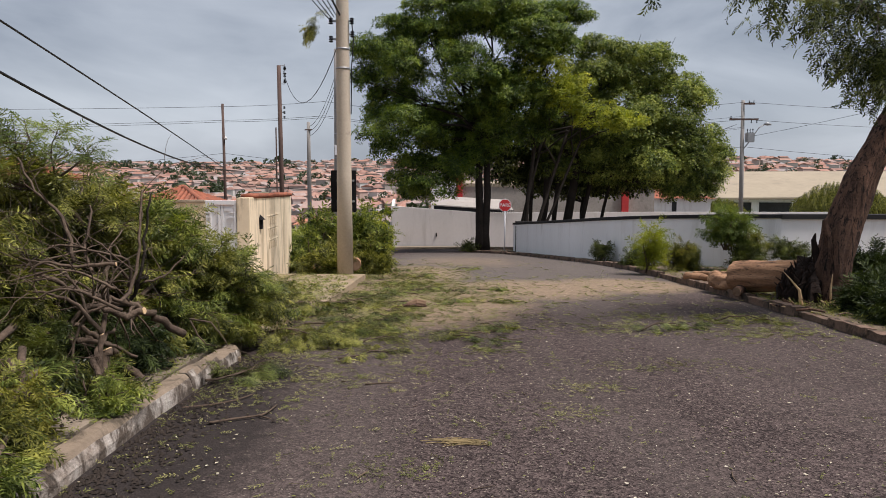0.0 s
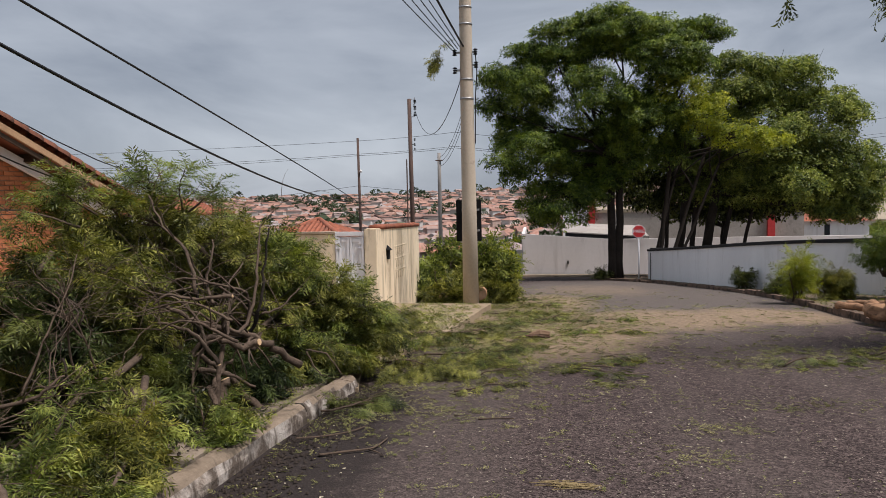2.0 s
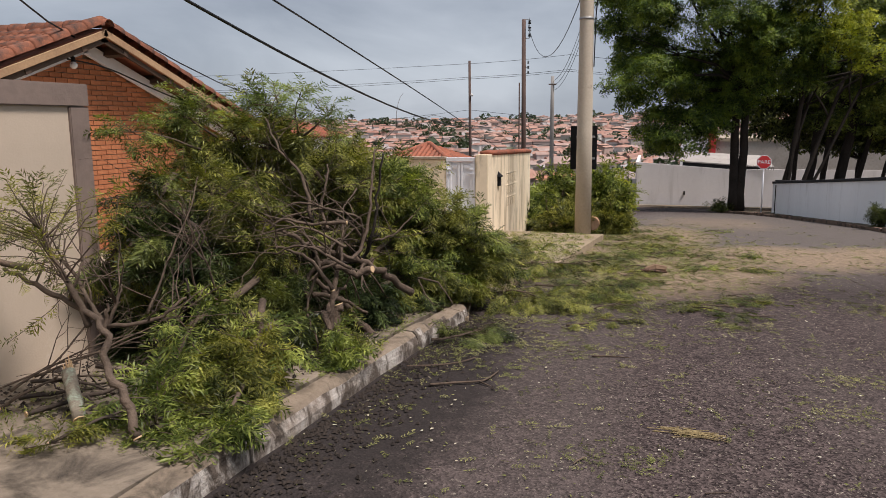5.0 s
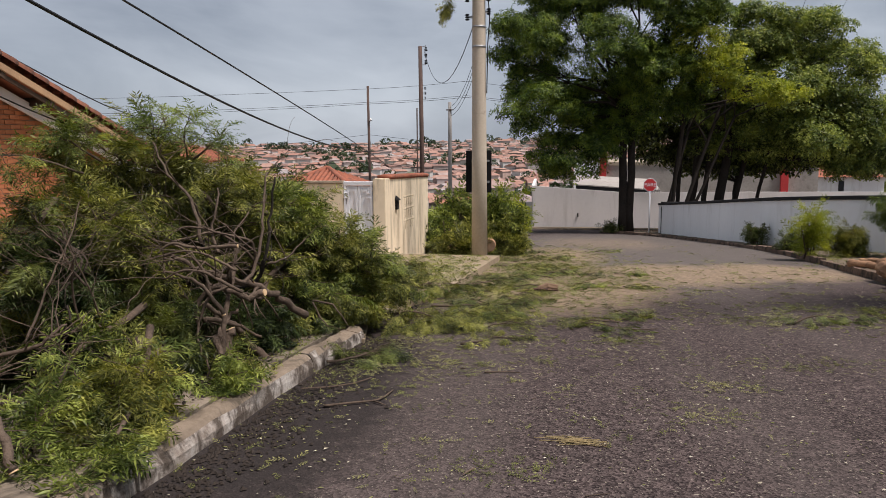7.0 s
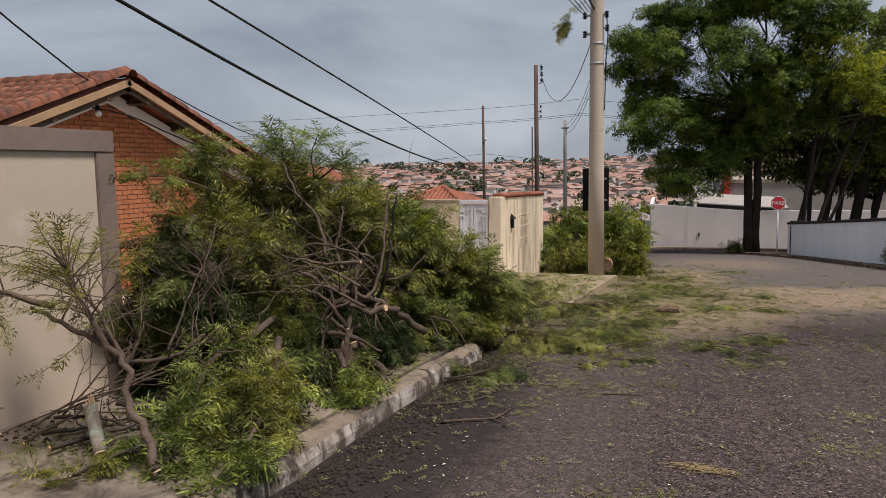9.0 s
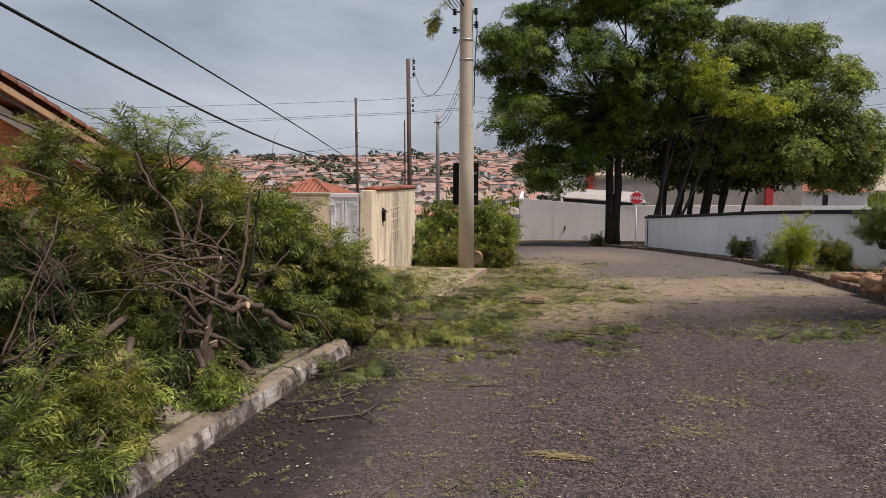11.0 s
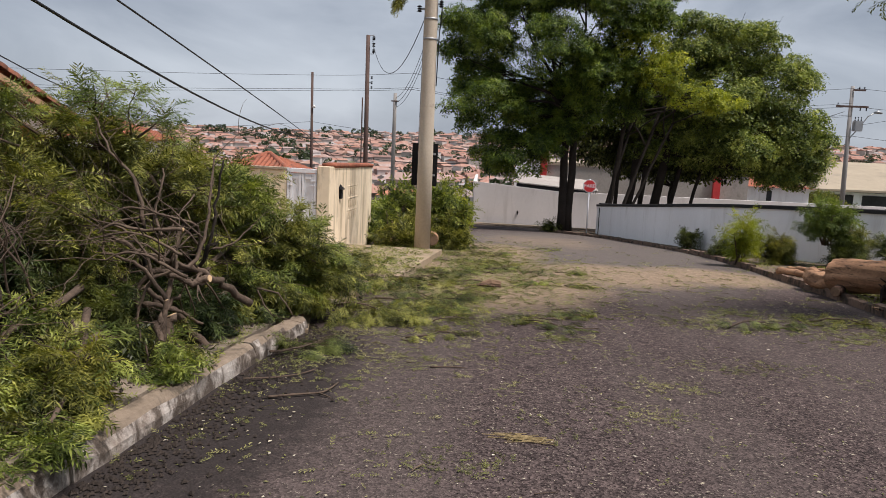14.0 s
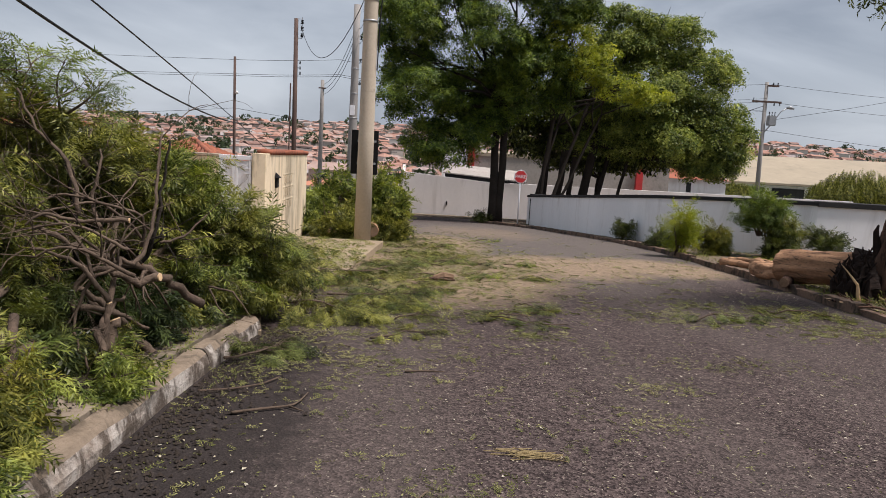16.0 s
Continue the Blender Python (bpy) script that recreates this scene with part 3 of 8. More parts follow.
strip_slab("yard_paving", lambda y: -9.0, lambda y: -3.95, [5.2 + 0.5 * i for i in range(20)], 0.12, CONCRETE, "concrete yard in front of the brick house")
strip_slab("verge", lambda y: at_y(RIGHT_KERB, y) + 0.12, lambda y: max(at_y(RIGHT_KERB, y) + 0.3, min(14.0, 14.0 if y < 19.6 else 8.3 - (y - 19.6) * 0.9 if y < 22 else at_y(RIGHT_KERB, y) + 0.9)), [-12 + 0.5 * i for i in range(103)], 0.085, SOIL, "bare soil verge with litter along the white wall", wobble=0.02)
strip_slab("corner_pavement", lambda y: max(at_y(RIGHT_KERB, y), 1.0) + 0.12, lambda y: 9.0, [37.0 + 0.35 * i for i in range(12)], 0.10, SOIL, "earth pavement round the trees at the corner", wobble=0.02)
strip_slab("far_pavement", lambda y: -30.0, lambda y: 34.0, [46.6, 47.2, 47.8, 48.4], 0.13, PAVING_DUSTY, "narrow pavement across the side street", wobble=0.0)


def kerb_run(name, line, lift, width, piece, mat, label, paint=None, seed=1, uneven=0.02):
    """A run of kerb stones along a line, each stone a piece with worn arrises."""
    rng = random.Random(seed)
    top = single(name, None, label, "kerb", kind="structure")
    pts = [Vector((x, y, 0)) for x, y in line]
    for a, b in zip(pts, pts[1:]):
        ln = (b - a).length
        n = max(1, round(ln / piece))
        d = (b - a).normalized()
        s = Vector((d.y, -d.x, 0))
        for i in range(n):
            p, q = a + d * (ln * i / n + 0.006), a + d * (ln * (i + 1) / n - 0.006)
            h = lift + rng.uniform(-uneven, uneven)
            w = width * rng.uniform(0.9, 1.08)
            off = rng.uniform(-uneven, uneven)
            g = Geo()
            m = 9
            v = []
            for j in range(m + 1):
                c = p.lerp(q, j / m)
                z = slope(c.y)
                e = lambda: rng.uniform(-0.012, 0.012)
                for u, hh in ((-w / 2, -0.12), (-w / 2, h + e()), (w / 2 - 0.03 + e(), h + e()), (w / 2 + e(), h - 0.03 + e()), (w / 2 + 0.012 + e(), h * 0.4), (w / 2 + 0.02, -0.12)):
                    k = c + s * (u + off)
                    v.append((k.x, k.y, z + hh))
            f = []
            for j in range(m):
                for k in range(6):
                    f.append((j * 6 + k, j * 6 + (k + 1) % 6, (j + 1) * 6 + (k + 1) % 6, (j + 1) * 6 + k))
            f += [(5, 4, 3, 2, 1, 0), tuple(m * 6 + k for k in range(6))]
            g.add(v, f)
            me = g.mesh("kerb_stone", mat)
            if paint:
                me.materials.append(paint)
                for pl in me.polygons:
                    if abs(pl.normal.z) < 0.6:
                        pl.material_index = 1
            ob = new("kerb_stone", me)
            ob.parent = top
    return top


kerb_run("kerb_left", [(-2.09, -6), (-2.09, 6.2), (-2.03, 7.45)], 0.150, 0.13, 2.6, KERB, "broken concrete kerb with flaking white paint", KERB_FACE, 2)
kerb_run("kerb_right", [(x + 0.07, y) for x, y in RIGHT_KERB[1:9]], 0.11, 0.16, 0.9, KERB_OLD, "uneven row of old kerb stones along the verge", None, 3, 0.03)
kerb_run("kerb_corner", RIGHT_KERB[8:], 0.11, 0.16, 1.0, KERB_OLD, "kerb stones curving round the street corner", None, 4)
kerb_run("kerb_across", [(-30, 46.5), (34, 46.5)], 0.12, 0.15, 4.0, KERB, "far kerb of the side street", None, 6)


# ---------- walls ----------
def offset_line(line, d):
    out = []
    for i, (x, y) in enumerate(line):
        x0, y0 = line[max(i - 1, 0)]
        x1, y1 = line[min(i + 1, len(line) - 1)]
        t = Vector((x1 - x0, y1 - y0)).normalized()
        out.append((x + t.y * d, y - t.x * d))
    return out


def wall_along(name, line, height, thick, mat, label, coping=None, cope_h=0.07, cope_over=0.05, level=None, kind="structure", category="wall"):
    a, b = offset_line(line, thick / 2), offset_line(line, -thick / 2)
    g = Geo()
    n = len(line)
    tops = [level(x, y) if level else slope(y) + height for x, y in line]
    v = []
    for i in range(n):
        z0 = slope(line[i][1]) - 0.4
        v += [(*a[i], z0), (*a[i], tops[i]), (*b[i], tops[i]), (*b[i], z0)]
    f = [(i * 4 + k, i * 4 + (k + 1) % 4, i * 4 + 4 + (k + 1) % 4, i * 4 + 4 + k) for i in range(n - 1) for k in range(4)]
    f += [(3, 2, 1, 0), tuple((n - 1) * 4 + k for k in range(4))]
    g.add(v, f)
    base = (line[n // 2][0], line[n // 2][1], slope(line[n // 2][1]))
    top = thing(name, base, label, category, kind=kind)
    part("wall_body", g.mesh("wall_body", mat), top)
    if coping:
        a, b = offset_line(line, thick / 2 + cope_over), offset_line(line, -thick / 2 - cope_over)
        v = []
        for i in range(n):
            v += [(*a[i], tops[i] + 0.003), (*a[i], tops[i] + cope_h), (*b[i], tops[i] + cope_h), (*b[i], tops[i] + 0.003)]
        part("coping", Geo().add(v, f).mesh("coping", coping, bevel=0.008, segments=1), top, "blackened cement coping")
    return top


WHITE_LINE = smooth_line([(3.5, 37.5), (4.55, 30.2), (5.5, 24.4), (6.3, 22.0), (7.4, 20.6), (8.8, 20.05)], 5)
wall_along("wall_white", WHITE_LINE, 1.40, 0.16, WHITE_WALL, "low whitewashed boundary wall with a black coping", DARK_COPING, 0.10)
wall_along("wall_white_side", [(8.75, 20.06), (12, 19.95), (20, 20.2), (34, 20.5)], 1.38, 0.16, WHITE_WALL, "whitewashed boundary wall with a thick dark coping", DARK_COPING, 0.13, 0.07)
wall_along("wall_white_back", [(3.55, 37.66), (8, 38.6), (20, 40.3), (34, 42)], 1.5, 0.16, WHITE_WALL, "whitewashed wall along the side street", DARK_COPING)
wall_along("wall_across", [(-3.3, 49.0), (2.2, 49.3), (10, 50.0), (26, 51)], 2.2, 0.2, OFF_WHITE, "tall white wall across the side street", None, level=lambda x, y: -0.85 if x < -1.6 else -1.25)
wall_along("wall_across_return", [(-3.3, 49.2), (-3.9, 60)], 2.3, 0.2, OFF_WHITE, "white wall returning from the side street", None, level=lambda x, y: -0.85)

side_gate = thing("side_gate", (-3.73, 48.85, slope(48.8)), "narrow grey metal gate at the end of the white wall", "gate")
part("gate_leaf", Geo().box(-3.73, -3.31, 48.82, 48.88, slope(48.8), -1.85).mesh("gate_leaf", METAL_GREY, bevel=0.01), side_gate)
for z in (0.5, 1.2):
    part("hinge", Geo().box(-3.76, -3.65, 48.78, 48.818, slope(48.8) + z, slope(48.8) + z + 0.1).mesh("hinge", BLACK_PANEL), side_gate, "dark hinge")
slot = thing("letter_slot", (-0.48, 49.1, -2.70), "small dark letter slot in the tall white wall", "letterbox")
part("slot_frame", Geo().box(-0.52, -0.44, 48.98, 49.16, -2.82, -2.58).mesh("slot_frame", BLACK_PANEL, bevel=0.01), slot)
# thin dark strip modelled in place of an upright shadow line on the wall
joint = thing("wall_shadow_line", (3.55, 37.0, slope(37)), "dark upright strip standing for a shadow line near the end of the white wall", "joint")
part("shadow_strip", Geo().obox(Matrix.Translation((3.50, 36.95, slope(37) + 0.66)) @ Matrix.Rotation(0.143, 4, "Z"), 0.05, 0.07, 1.36).mesh("shadow_strip", DARK_COPING), joint)


def boundary_wall():
    """The beige street wall of the brick house, with a raised grey-brown frame."""
    x1, x0, y0, y1 = -3.93, -4.13, -9.0, 4.86
    top = thing("wall_beige", (-4.03, 0, 0), "smooth beige rendered wall framed in grey-brown paint", "wall", kind="structure")
    zt = 1.845
    part("wall_body", Geo().box(x0, x1, y0, y1, -0.5, zt - 0.01).mesh("wall_body", BEIGE), top)
    part("frame_cap", Geo().box(x0 - 0.02, x1 + 0.025, y0, y1 + 0.02, zt - 0.15, zt).mesh("frame_cap", GREY_TRIM, bevel=0.006), top, "grey-brown painted band")
    part("frame_post", Geo().box(x0 - 0.02, x1 + 0.022, y1 - 0.15, y1 + 0.018, -0.5, zt - 0.153).mesh("frame_post", GREY_TRIM, bevel=0.006), top, "grey-brown painted band")


boundary_wall()


def back_closure():
    """Plain walls that close the street behind the camera."""
    wall_along("wall_behind", [(-12, -11.5), (14, -11.5)], 3.0, 0.2, CREAM, "plain rendered wall closing the street uphill", None)
    wall_along("wall_yard_end", [(-4.0, 15.06), (-12, 15.06)], 1.7, 0.16, CREAM, "cream rendered yard wall", None, level=lambda x, y: 0.30)


back_closure()


# ---------- the brick house ----------
APEX = Vector((-8.0, 9.72, 2.97))
PITCH = 0.365


def brick_house():
    xg = -8.5
    y0, y1 = 6.0, 13.45
    house = thing("brick_house", (-11, APEX.y, -0.4), "orange brick house with a clay tile gable roof", "house")
    core = Geo()
    prof = [(y0, -0.8), (y1, -0.8), (y1, APEX.z - 0.16 - PITCH * (y1 - APEX.y)), (APEX.y, APEX.z - 0.16), (y0, APEX.z - 0.16 - PITCH * (APEX.y - y0))]
    n = len(prof)
    core.add([(xg - 0.012, y, z) for y, z in prof] + [(-15.0, y, z) for y, z in prof],
             [tuple(range(n)), tuple(range(2 * n - 1, n - 1, -1))] + [(i, n + i, n + (i + 1) % n, (i + 1) % n) for i in range(n)])
    wall = part("wall", core.mesh("wall", MORTAR), house, "orange face brick gable with pale joints")
    # roof decks
    for name, sgn in (("roof_near", -1), ("roof_far", 1)):
        ye = APEX.y + sgn * 4.1
        ze = APEX.z - PITCH * 4.1
        g = Geo()
        t = 0.05
        v = [(x, y, z + dz) for x in (-8.02, -15.0) for (y, z) in ((APEX.y, APEX.z), (ye, ze)) for dz in (-t - 0.03, -0.03)]
        g.add(v, [(0, 1, 3, 2), (4, 6, 7, 5), (0, 4, 5, 1), (2, 3, 7, 6), (0, 2, 6, 4), (1, 5, 7, 3)])
        part(name, g.mesh(name, TILE_RED), house)
    for sgn in (-1, 1):
        d = Vector((0, sgn, -PITCH)).normalized()
        nrm = Vector((0, sgn * PITCH, 1)).normalized()
        # barge boards: pale board over a darker one, and a white soffit board inside
        for x, drop, h, w, mat, lab in ((-7.99, -0.065, 0.10, 0.03, TIMBER, "pale timber barge board"), (-8.03, -0.16, 0.07, 0.03, TIMBER_DARK, "dark lower board")):
            c = APEX + d * 2.1 + nrm * (drop - 0.03)
            m = Matrix((( 1, 0, 0, x), (0, d.y, nrm.y, c.y), (0, d.z, nrm.z, c.z), (0, 0, 0, 1)))
            part("barge_board", Geo().obox(m, w, 4.2, h).mesh("barge_board", mat, bevel=0.004, segments=1), house, lab)
        c = APEX + d * 2.1 + nrm * -0.26
        m = Matrix(((1, 0, 0, -8.40), (0, d.y, nrm.y, c.y), (0, d.z, nrm.z, c.z), (0, 0, 0, 1)))
        part("wall_board", Geo().obox(m, 0.06, 4.1, 0.17).mesh("wall_board", WHITE_PAINT, bevel=0.005, segments=1), house, "white painted raking board")
        for k in range(4):
            c = APEX + d * (0.5 + k * 1.05) + nrm * -0.16
            m = Matrix(((1, 0, 0, -8.25), (0, d.y, nrm.y, c.y), (0, d.z, nrm.z, c.z), (0, 0, 0, 1)))
            part("purlin", Geo().obox(m, 0.5, 0.09, 0.13).mesh("purlin", TIMBER_DARK), house, "dark purlin end")
    # verge caps: a row of half-round clay tiles down each verge
    def cap_mesh(ln, r0, r1):
        v, f, k = [], [], 9
        for y, r in ((0, r0), (ln * 0.12, r0), (ln, r1)):
            for i in range(k):
                a = math.pi * i / (k - 1)
                v.append((math.cos(a) * r, y, math.sin(a) * r))
        f = [(j * k + i, j * k + i + 1, j * k + k + i + 1, j * k + k + i) for j in range(2) for i in range(k - 1)]
        f.append(tuple(range(k)))
        g = Geo().add(v, f)
        return g.mesh("verge_tile", TILE, smooth=True)
    cap = cap_mesh(0.40, 0.115, 0.095)
    for sgn in (-1, 1):
        d = Vector((0, sgn, -PITCH)).normalized()
        nrm = Vector((0, sgn * PITCH, 1)).normalized()
        for k in range(13):
            c = APEX + d * (k * 0.33 + 0.36) + nrm * 0.045
            yv = -d
            xv = yv.cross(nrm)
            m = Matrix(((xv.x, yv.x, nrm.x, -8.06), (xv.y, yv.y, nrm.y, c.y), (xv.z, yv.z, nrm.z, c.z), (0, 0, 0, 1)))
            ob = part("verge_tile", cap, house)
            ob.matrix_basis = m
    for k in range(20):
        m = Matrix(((0, 1, 0, -8.3 - k * 0.34), (-1, 0, 0, APEX.y), (0, 0, 1, APEX.z - 0.005), (0, 0, 0, 1)))
        ob = part("ridge_tile", cap, house)
        ob.matrix_basis = m
    # field tiles on the near slope
    v, f, k = [], [], 7
    for y, r in ((0, 0.085), (0.40, 0.075)):
        for i in range(k):
            a = math.pi * i / (k - 1)
            v.append((math.cos(a) * r * 1.15, y, math.sin(a) * r * 0.75 + (0.02 if y == 0 else 0.0)))
    f = [(i, i + 1, k + i + 1, k + i) for i in range(k - 1)] + [tuple(range(k))]
    tile = Geo().add(v, f).mesh("roof_tile", TILE, smooth=True)
    rng = random.Random(5)
    d = Vector((0, -1, -PITCH)).normalized()
    nrm = Vector((0, -PITCH, 1)).normalized()
    roof = [o for o in house.children if o.name.startswith("roof_near")][0]
    for row in range(11):
        for col in range(26):
            c = APEX + d * (row * 0.36 + 0.40) - nrm * 0.02
            yv = -d
            xv = yv.cross(nrm)
            s = rng.uniform(-0.01, 0.01)
            m = Matrix(((xv.x, yv.x, nrm.x, -8.28 - col * 0.205 + s), (xv.y, yv.y, nrm.y, c.y), (xv.z, yv.z, nrm.z, c.z + s * 0.5), (0, 0, 0, 1)))
            ob = new("roof_tile", tile)
            ob.parent = roof
            ob.matrix_basis = m
    # bricks of the gable
    bw, bh, gap = 0.205, 0.062, 0.012
    brick = Geo().box(-0.02, 0.012, -bw / 2, bw / 2, -bh / 2, bh / 2).mesh("brick", BRICK)
    rest = Geo()
    count = 0
    row = 0
    z = 2.80
    while z > -0.4:
        y = y0 + (0.11 if row % 2 else 0.0) + 0.1
        while y < y1 - 0.1:
            if z + bh / 2 < APEX.z - 0.30 - PITCH * abs(y - APEX.y):
                if count < 300 and 7.2 < y < 12.5 and z > 0.9:
                    ob = new("brick", brick)
                    ob.parent = wall
                    ob.location = (xg + rng.uniform(-0.003, 0.004), y, z)
                    count += 1
                else:
                    rest.box(xg - 0.02, xg + 0.012 + rng.uniform(-0.003, 0.003), y - bw / 2, y + bw / 2, z - bh / 2, z + bh / 2)
            y += bw + gap
        z -= bh + gap
        row += 1
    b = part("brickwork", rest.mesh("brickwork", BRICK), wall)
    tagged(b, kind="stuff")
    # lamp under the gable
    lamp = thing("eave_lamp", (-8.3, 9.3, 2.45), "small bare bulb in a dark holder under the gable", "lamp")
    zl = APEX.z - 0.34 - PITCH * 0.35
    part("holder", Geo().tube([(-8.36, 9.3, zl + 0.05), (-8.25, 9.3, zl + 0.04), (-8.2, 9.3, zl), (-8.2, 9.3, zl - 0.05)], [0.02, 0.02, 0.03, 0.035], 8).mesh("holder", BLACK_PANEL, True), lamp, "dark lamp holder")
    part("bulb", Geo().tube([(-8.2, 9.3, zl - 0.05), (-8.2, 9.3, zl - 0.08), (-8.2, 9.3, zl - 0.12), (-8.2, 9.3, zl - 0.15)], [0.025, 0.05, 0.05, 0.015], 10).mesh("bulb", BULB, True), lamp, "white glass bulb")


brick_house()


# ---------- the cream wall with its gate ----------
def tile_coping(g, x0, x1, y0, y1, z0, along, fall=0.0):
    """Rows of half-round clay tiles laid over a wall's top, down to both sides."""
    step = 0.095
    ln = (y1 - y0) if along == "y" else (x1 - x0)
    n = max(1, round(ln / step))
    for i in range(n):
        c = (i + 0.5) * ln / n
        z = z0 + fall * (i + 0.5) / n
        if along == "y":
            xm = (x0 + x1) / 2
            g.tube([(xm - 0.14, y0 + c, z - 0.012), (xm, y0 + c, z + 0.012), (xm + 0.14, y0 + c, z - 0.012)], [0.042, 0.042, 0.040], 8)
        else:
            ym = (y0 + y1) / 2
            g.tube([(x0 + c, ym - 0.14, z - 0.012), (x0 + c, ym, z + 0.012), (x0 + c, ym + 0.14, z - 0.012)], [0.042, 0.042, 0.040], 8)


def cream_gateway():
    top = thing("gate_wall", (-3.9, 17, slope(17) + 0.13), "stained cream wall with a clay tile coping", "wall")
    zt, zf = 0.97, 0.88  # top of the wall at the gate and at its far end
    part("street_wall", Geo().add([(-3.97, 15.0, -1.6), (-3.75, 15.0, -1.6), (-3.75, 18.95, -1.6), (-3.97, 18.95, -1.6), (-3.97, 15.0, zt), (-3.75, 15.0, zt), (-3.75, 18.95, zf), (-3.97, 18.95, zf)],
                                    [(3, 2, 1, 0), (4, 5, 6, 7), (0, 1, 5, 4), (1, 2, 6, 5), (2, 3, 7, 6), (3, 0, 4, 7)]).mesh("street_wall", CREAM, bevel=0.01), top)
    part("corner_pillar", Geo().box(-3.99, -3.742, 14.88, 15.2, -1.4, zt - 0.005).mesh("corner_pillar", CREAM, bevel=0.01), top)
    g = Geo()
    tile_coping(g, -3.97, -3.75, 15.25, 18.95, zt + 0.02, "y", zf - zt)
    part("tile_coping", g.mesh("tile_coping", TILE_RED, True), top, "red clay tiles along the wall top")
    part("end_wall", Geo().box(-5.75, -4.60, 14.9, 15.05, -1.4, zt - 0.1).mesh("end_wall", CREAM, bevel=0.01), top)
    g = Geo()
    g.box(-5.78, -4.602, 14.86, 15.09, zt - 0.097, zt - 0.05)
    part("cement_coping", g.mesh("cement_coping", CONCRETE, bevel=0.008), top, "thin cement coping on the end wall")
    # raised relief bars where the number stands on the street face
    for r in range(3):
        for k in range(5):
            y, z = 16.55 + k * 0.17, 0.42 - r * 0.26
            part("relief_bar", Geo().box(-3.752, -3.739, y - 0.03, y + 0.03, z - 0.09, z + 0.06).mesh("relief_bar", CREAM, bevel=0.008, segments=1), top)
        part("relief_rail", Geo().box(-3.752, -3.741, 16.42, 17.42, 0.5 - r * 0.26, 0.53 - r * 0.26).mesh("relief_rail", CREAM, bevel=0.006, segments=1), top)
    box = thing("intercom", (-3.74, 15.75, 0.45), "small dark intercom box under a hood on the cream wall", "intercom")
    part("case", Geo().box(-3.752, -3.70, 15.68, 15.82, 0.30, 0.50).mesh("case", BLACK_PANEL, bevel=0.008), box)
    part("hood", Geo().add([(-3.75, 15.65, 0.50), (-3.75, 15.85, 0.50), (-3.66, 15.85, 0.49), (-3.66, 15.65, 0.49), (-3.75, 15.75, 0.60)], [(0, 1, 2, 3), (0, 3, 4), (3, 2, 4), (2, 1, 4), (1, 0, 4)]).mesh("hood", BLACK_PANEL), box)
    gate = thing("metal_gate", (-4.5, 14.95, slope(15) + 0.13), "white painted metal gate with two leaves", "gate")
    zb, zg = slope(15) + 0.16, zt - 0.06
    part("lintel", Geo().box(-4.595, -3.995, 14.90, 15.02, zg - 0.08, zg).mesh("lintel", WHITE_PAINT, bevel=0.006), gate)
    for x in (-4.592, -4.052):
        part("jamb", Geo().box(x, x + 0.05, 14.90, 15.02, zb, zg - 0.083).mesh("jamb", WHITE_PAINT, bevel=0.006), gate)
    for x0, x1 in ((-4.538, -4.31), (-4.30, -4.056)):
        lf = part("leaf", Geo().box(x0, x1, 14.94, 14.97, zb, zg - 0.09).mesh("leaf", WHITE_PAINT, bevel=0.004), gate)
        w = x1 - x0
        for a, b, c, d in ((x0, x0 + 0.05, zb, zg - 0.1), (x1 - 0.05, x1, zb, zg - 0.1)):
            part("stile", Geo().box(a, b, 14.915, 14.939, c, d).mesh("stile", WHITE_PAINT, bevel=0.004), lf)
        for z in (zb + 0.1, zg - 0.2):
            part("rail", Geo().box(x0 + 0.052, x1 - 0.052, 14.918, 14.939, z, z + 0.06).mesh("rail", WHITE_PAINT, bevel=0.004), lf)
    for z in (zg - 0.24, zg - 0.33):
        for x in (-4.59, -4.13):
            part("hinge_bar", Geo().box(x, x + 0.10, 14.885, 14.913, z, z + 0.025).mesh("hinge_bar", WHITE_PAINT, bevel=0.004), gate)
    part("handle", Geo().tube([(-4.335, 14.90, -0.05), (-4.335, 14.87, -0.05), (-4.335, 14.87, -0.19), (-4.335, 14.90, -0.19)], 0.012, 8).mesh("handle", METAL_GREY), gate, "grey steel pull")


cream_gateway()


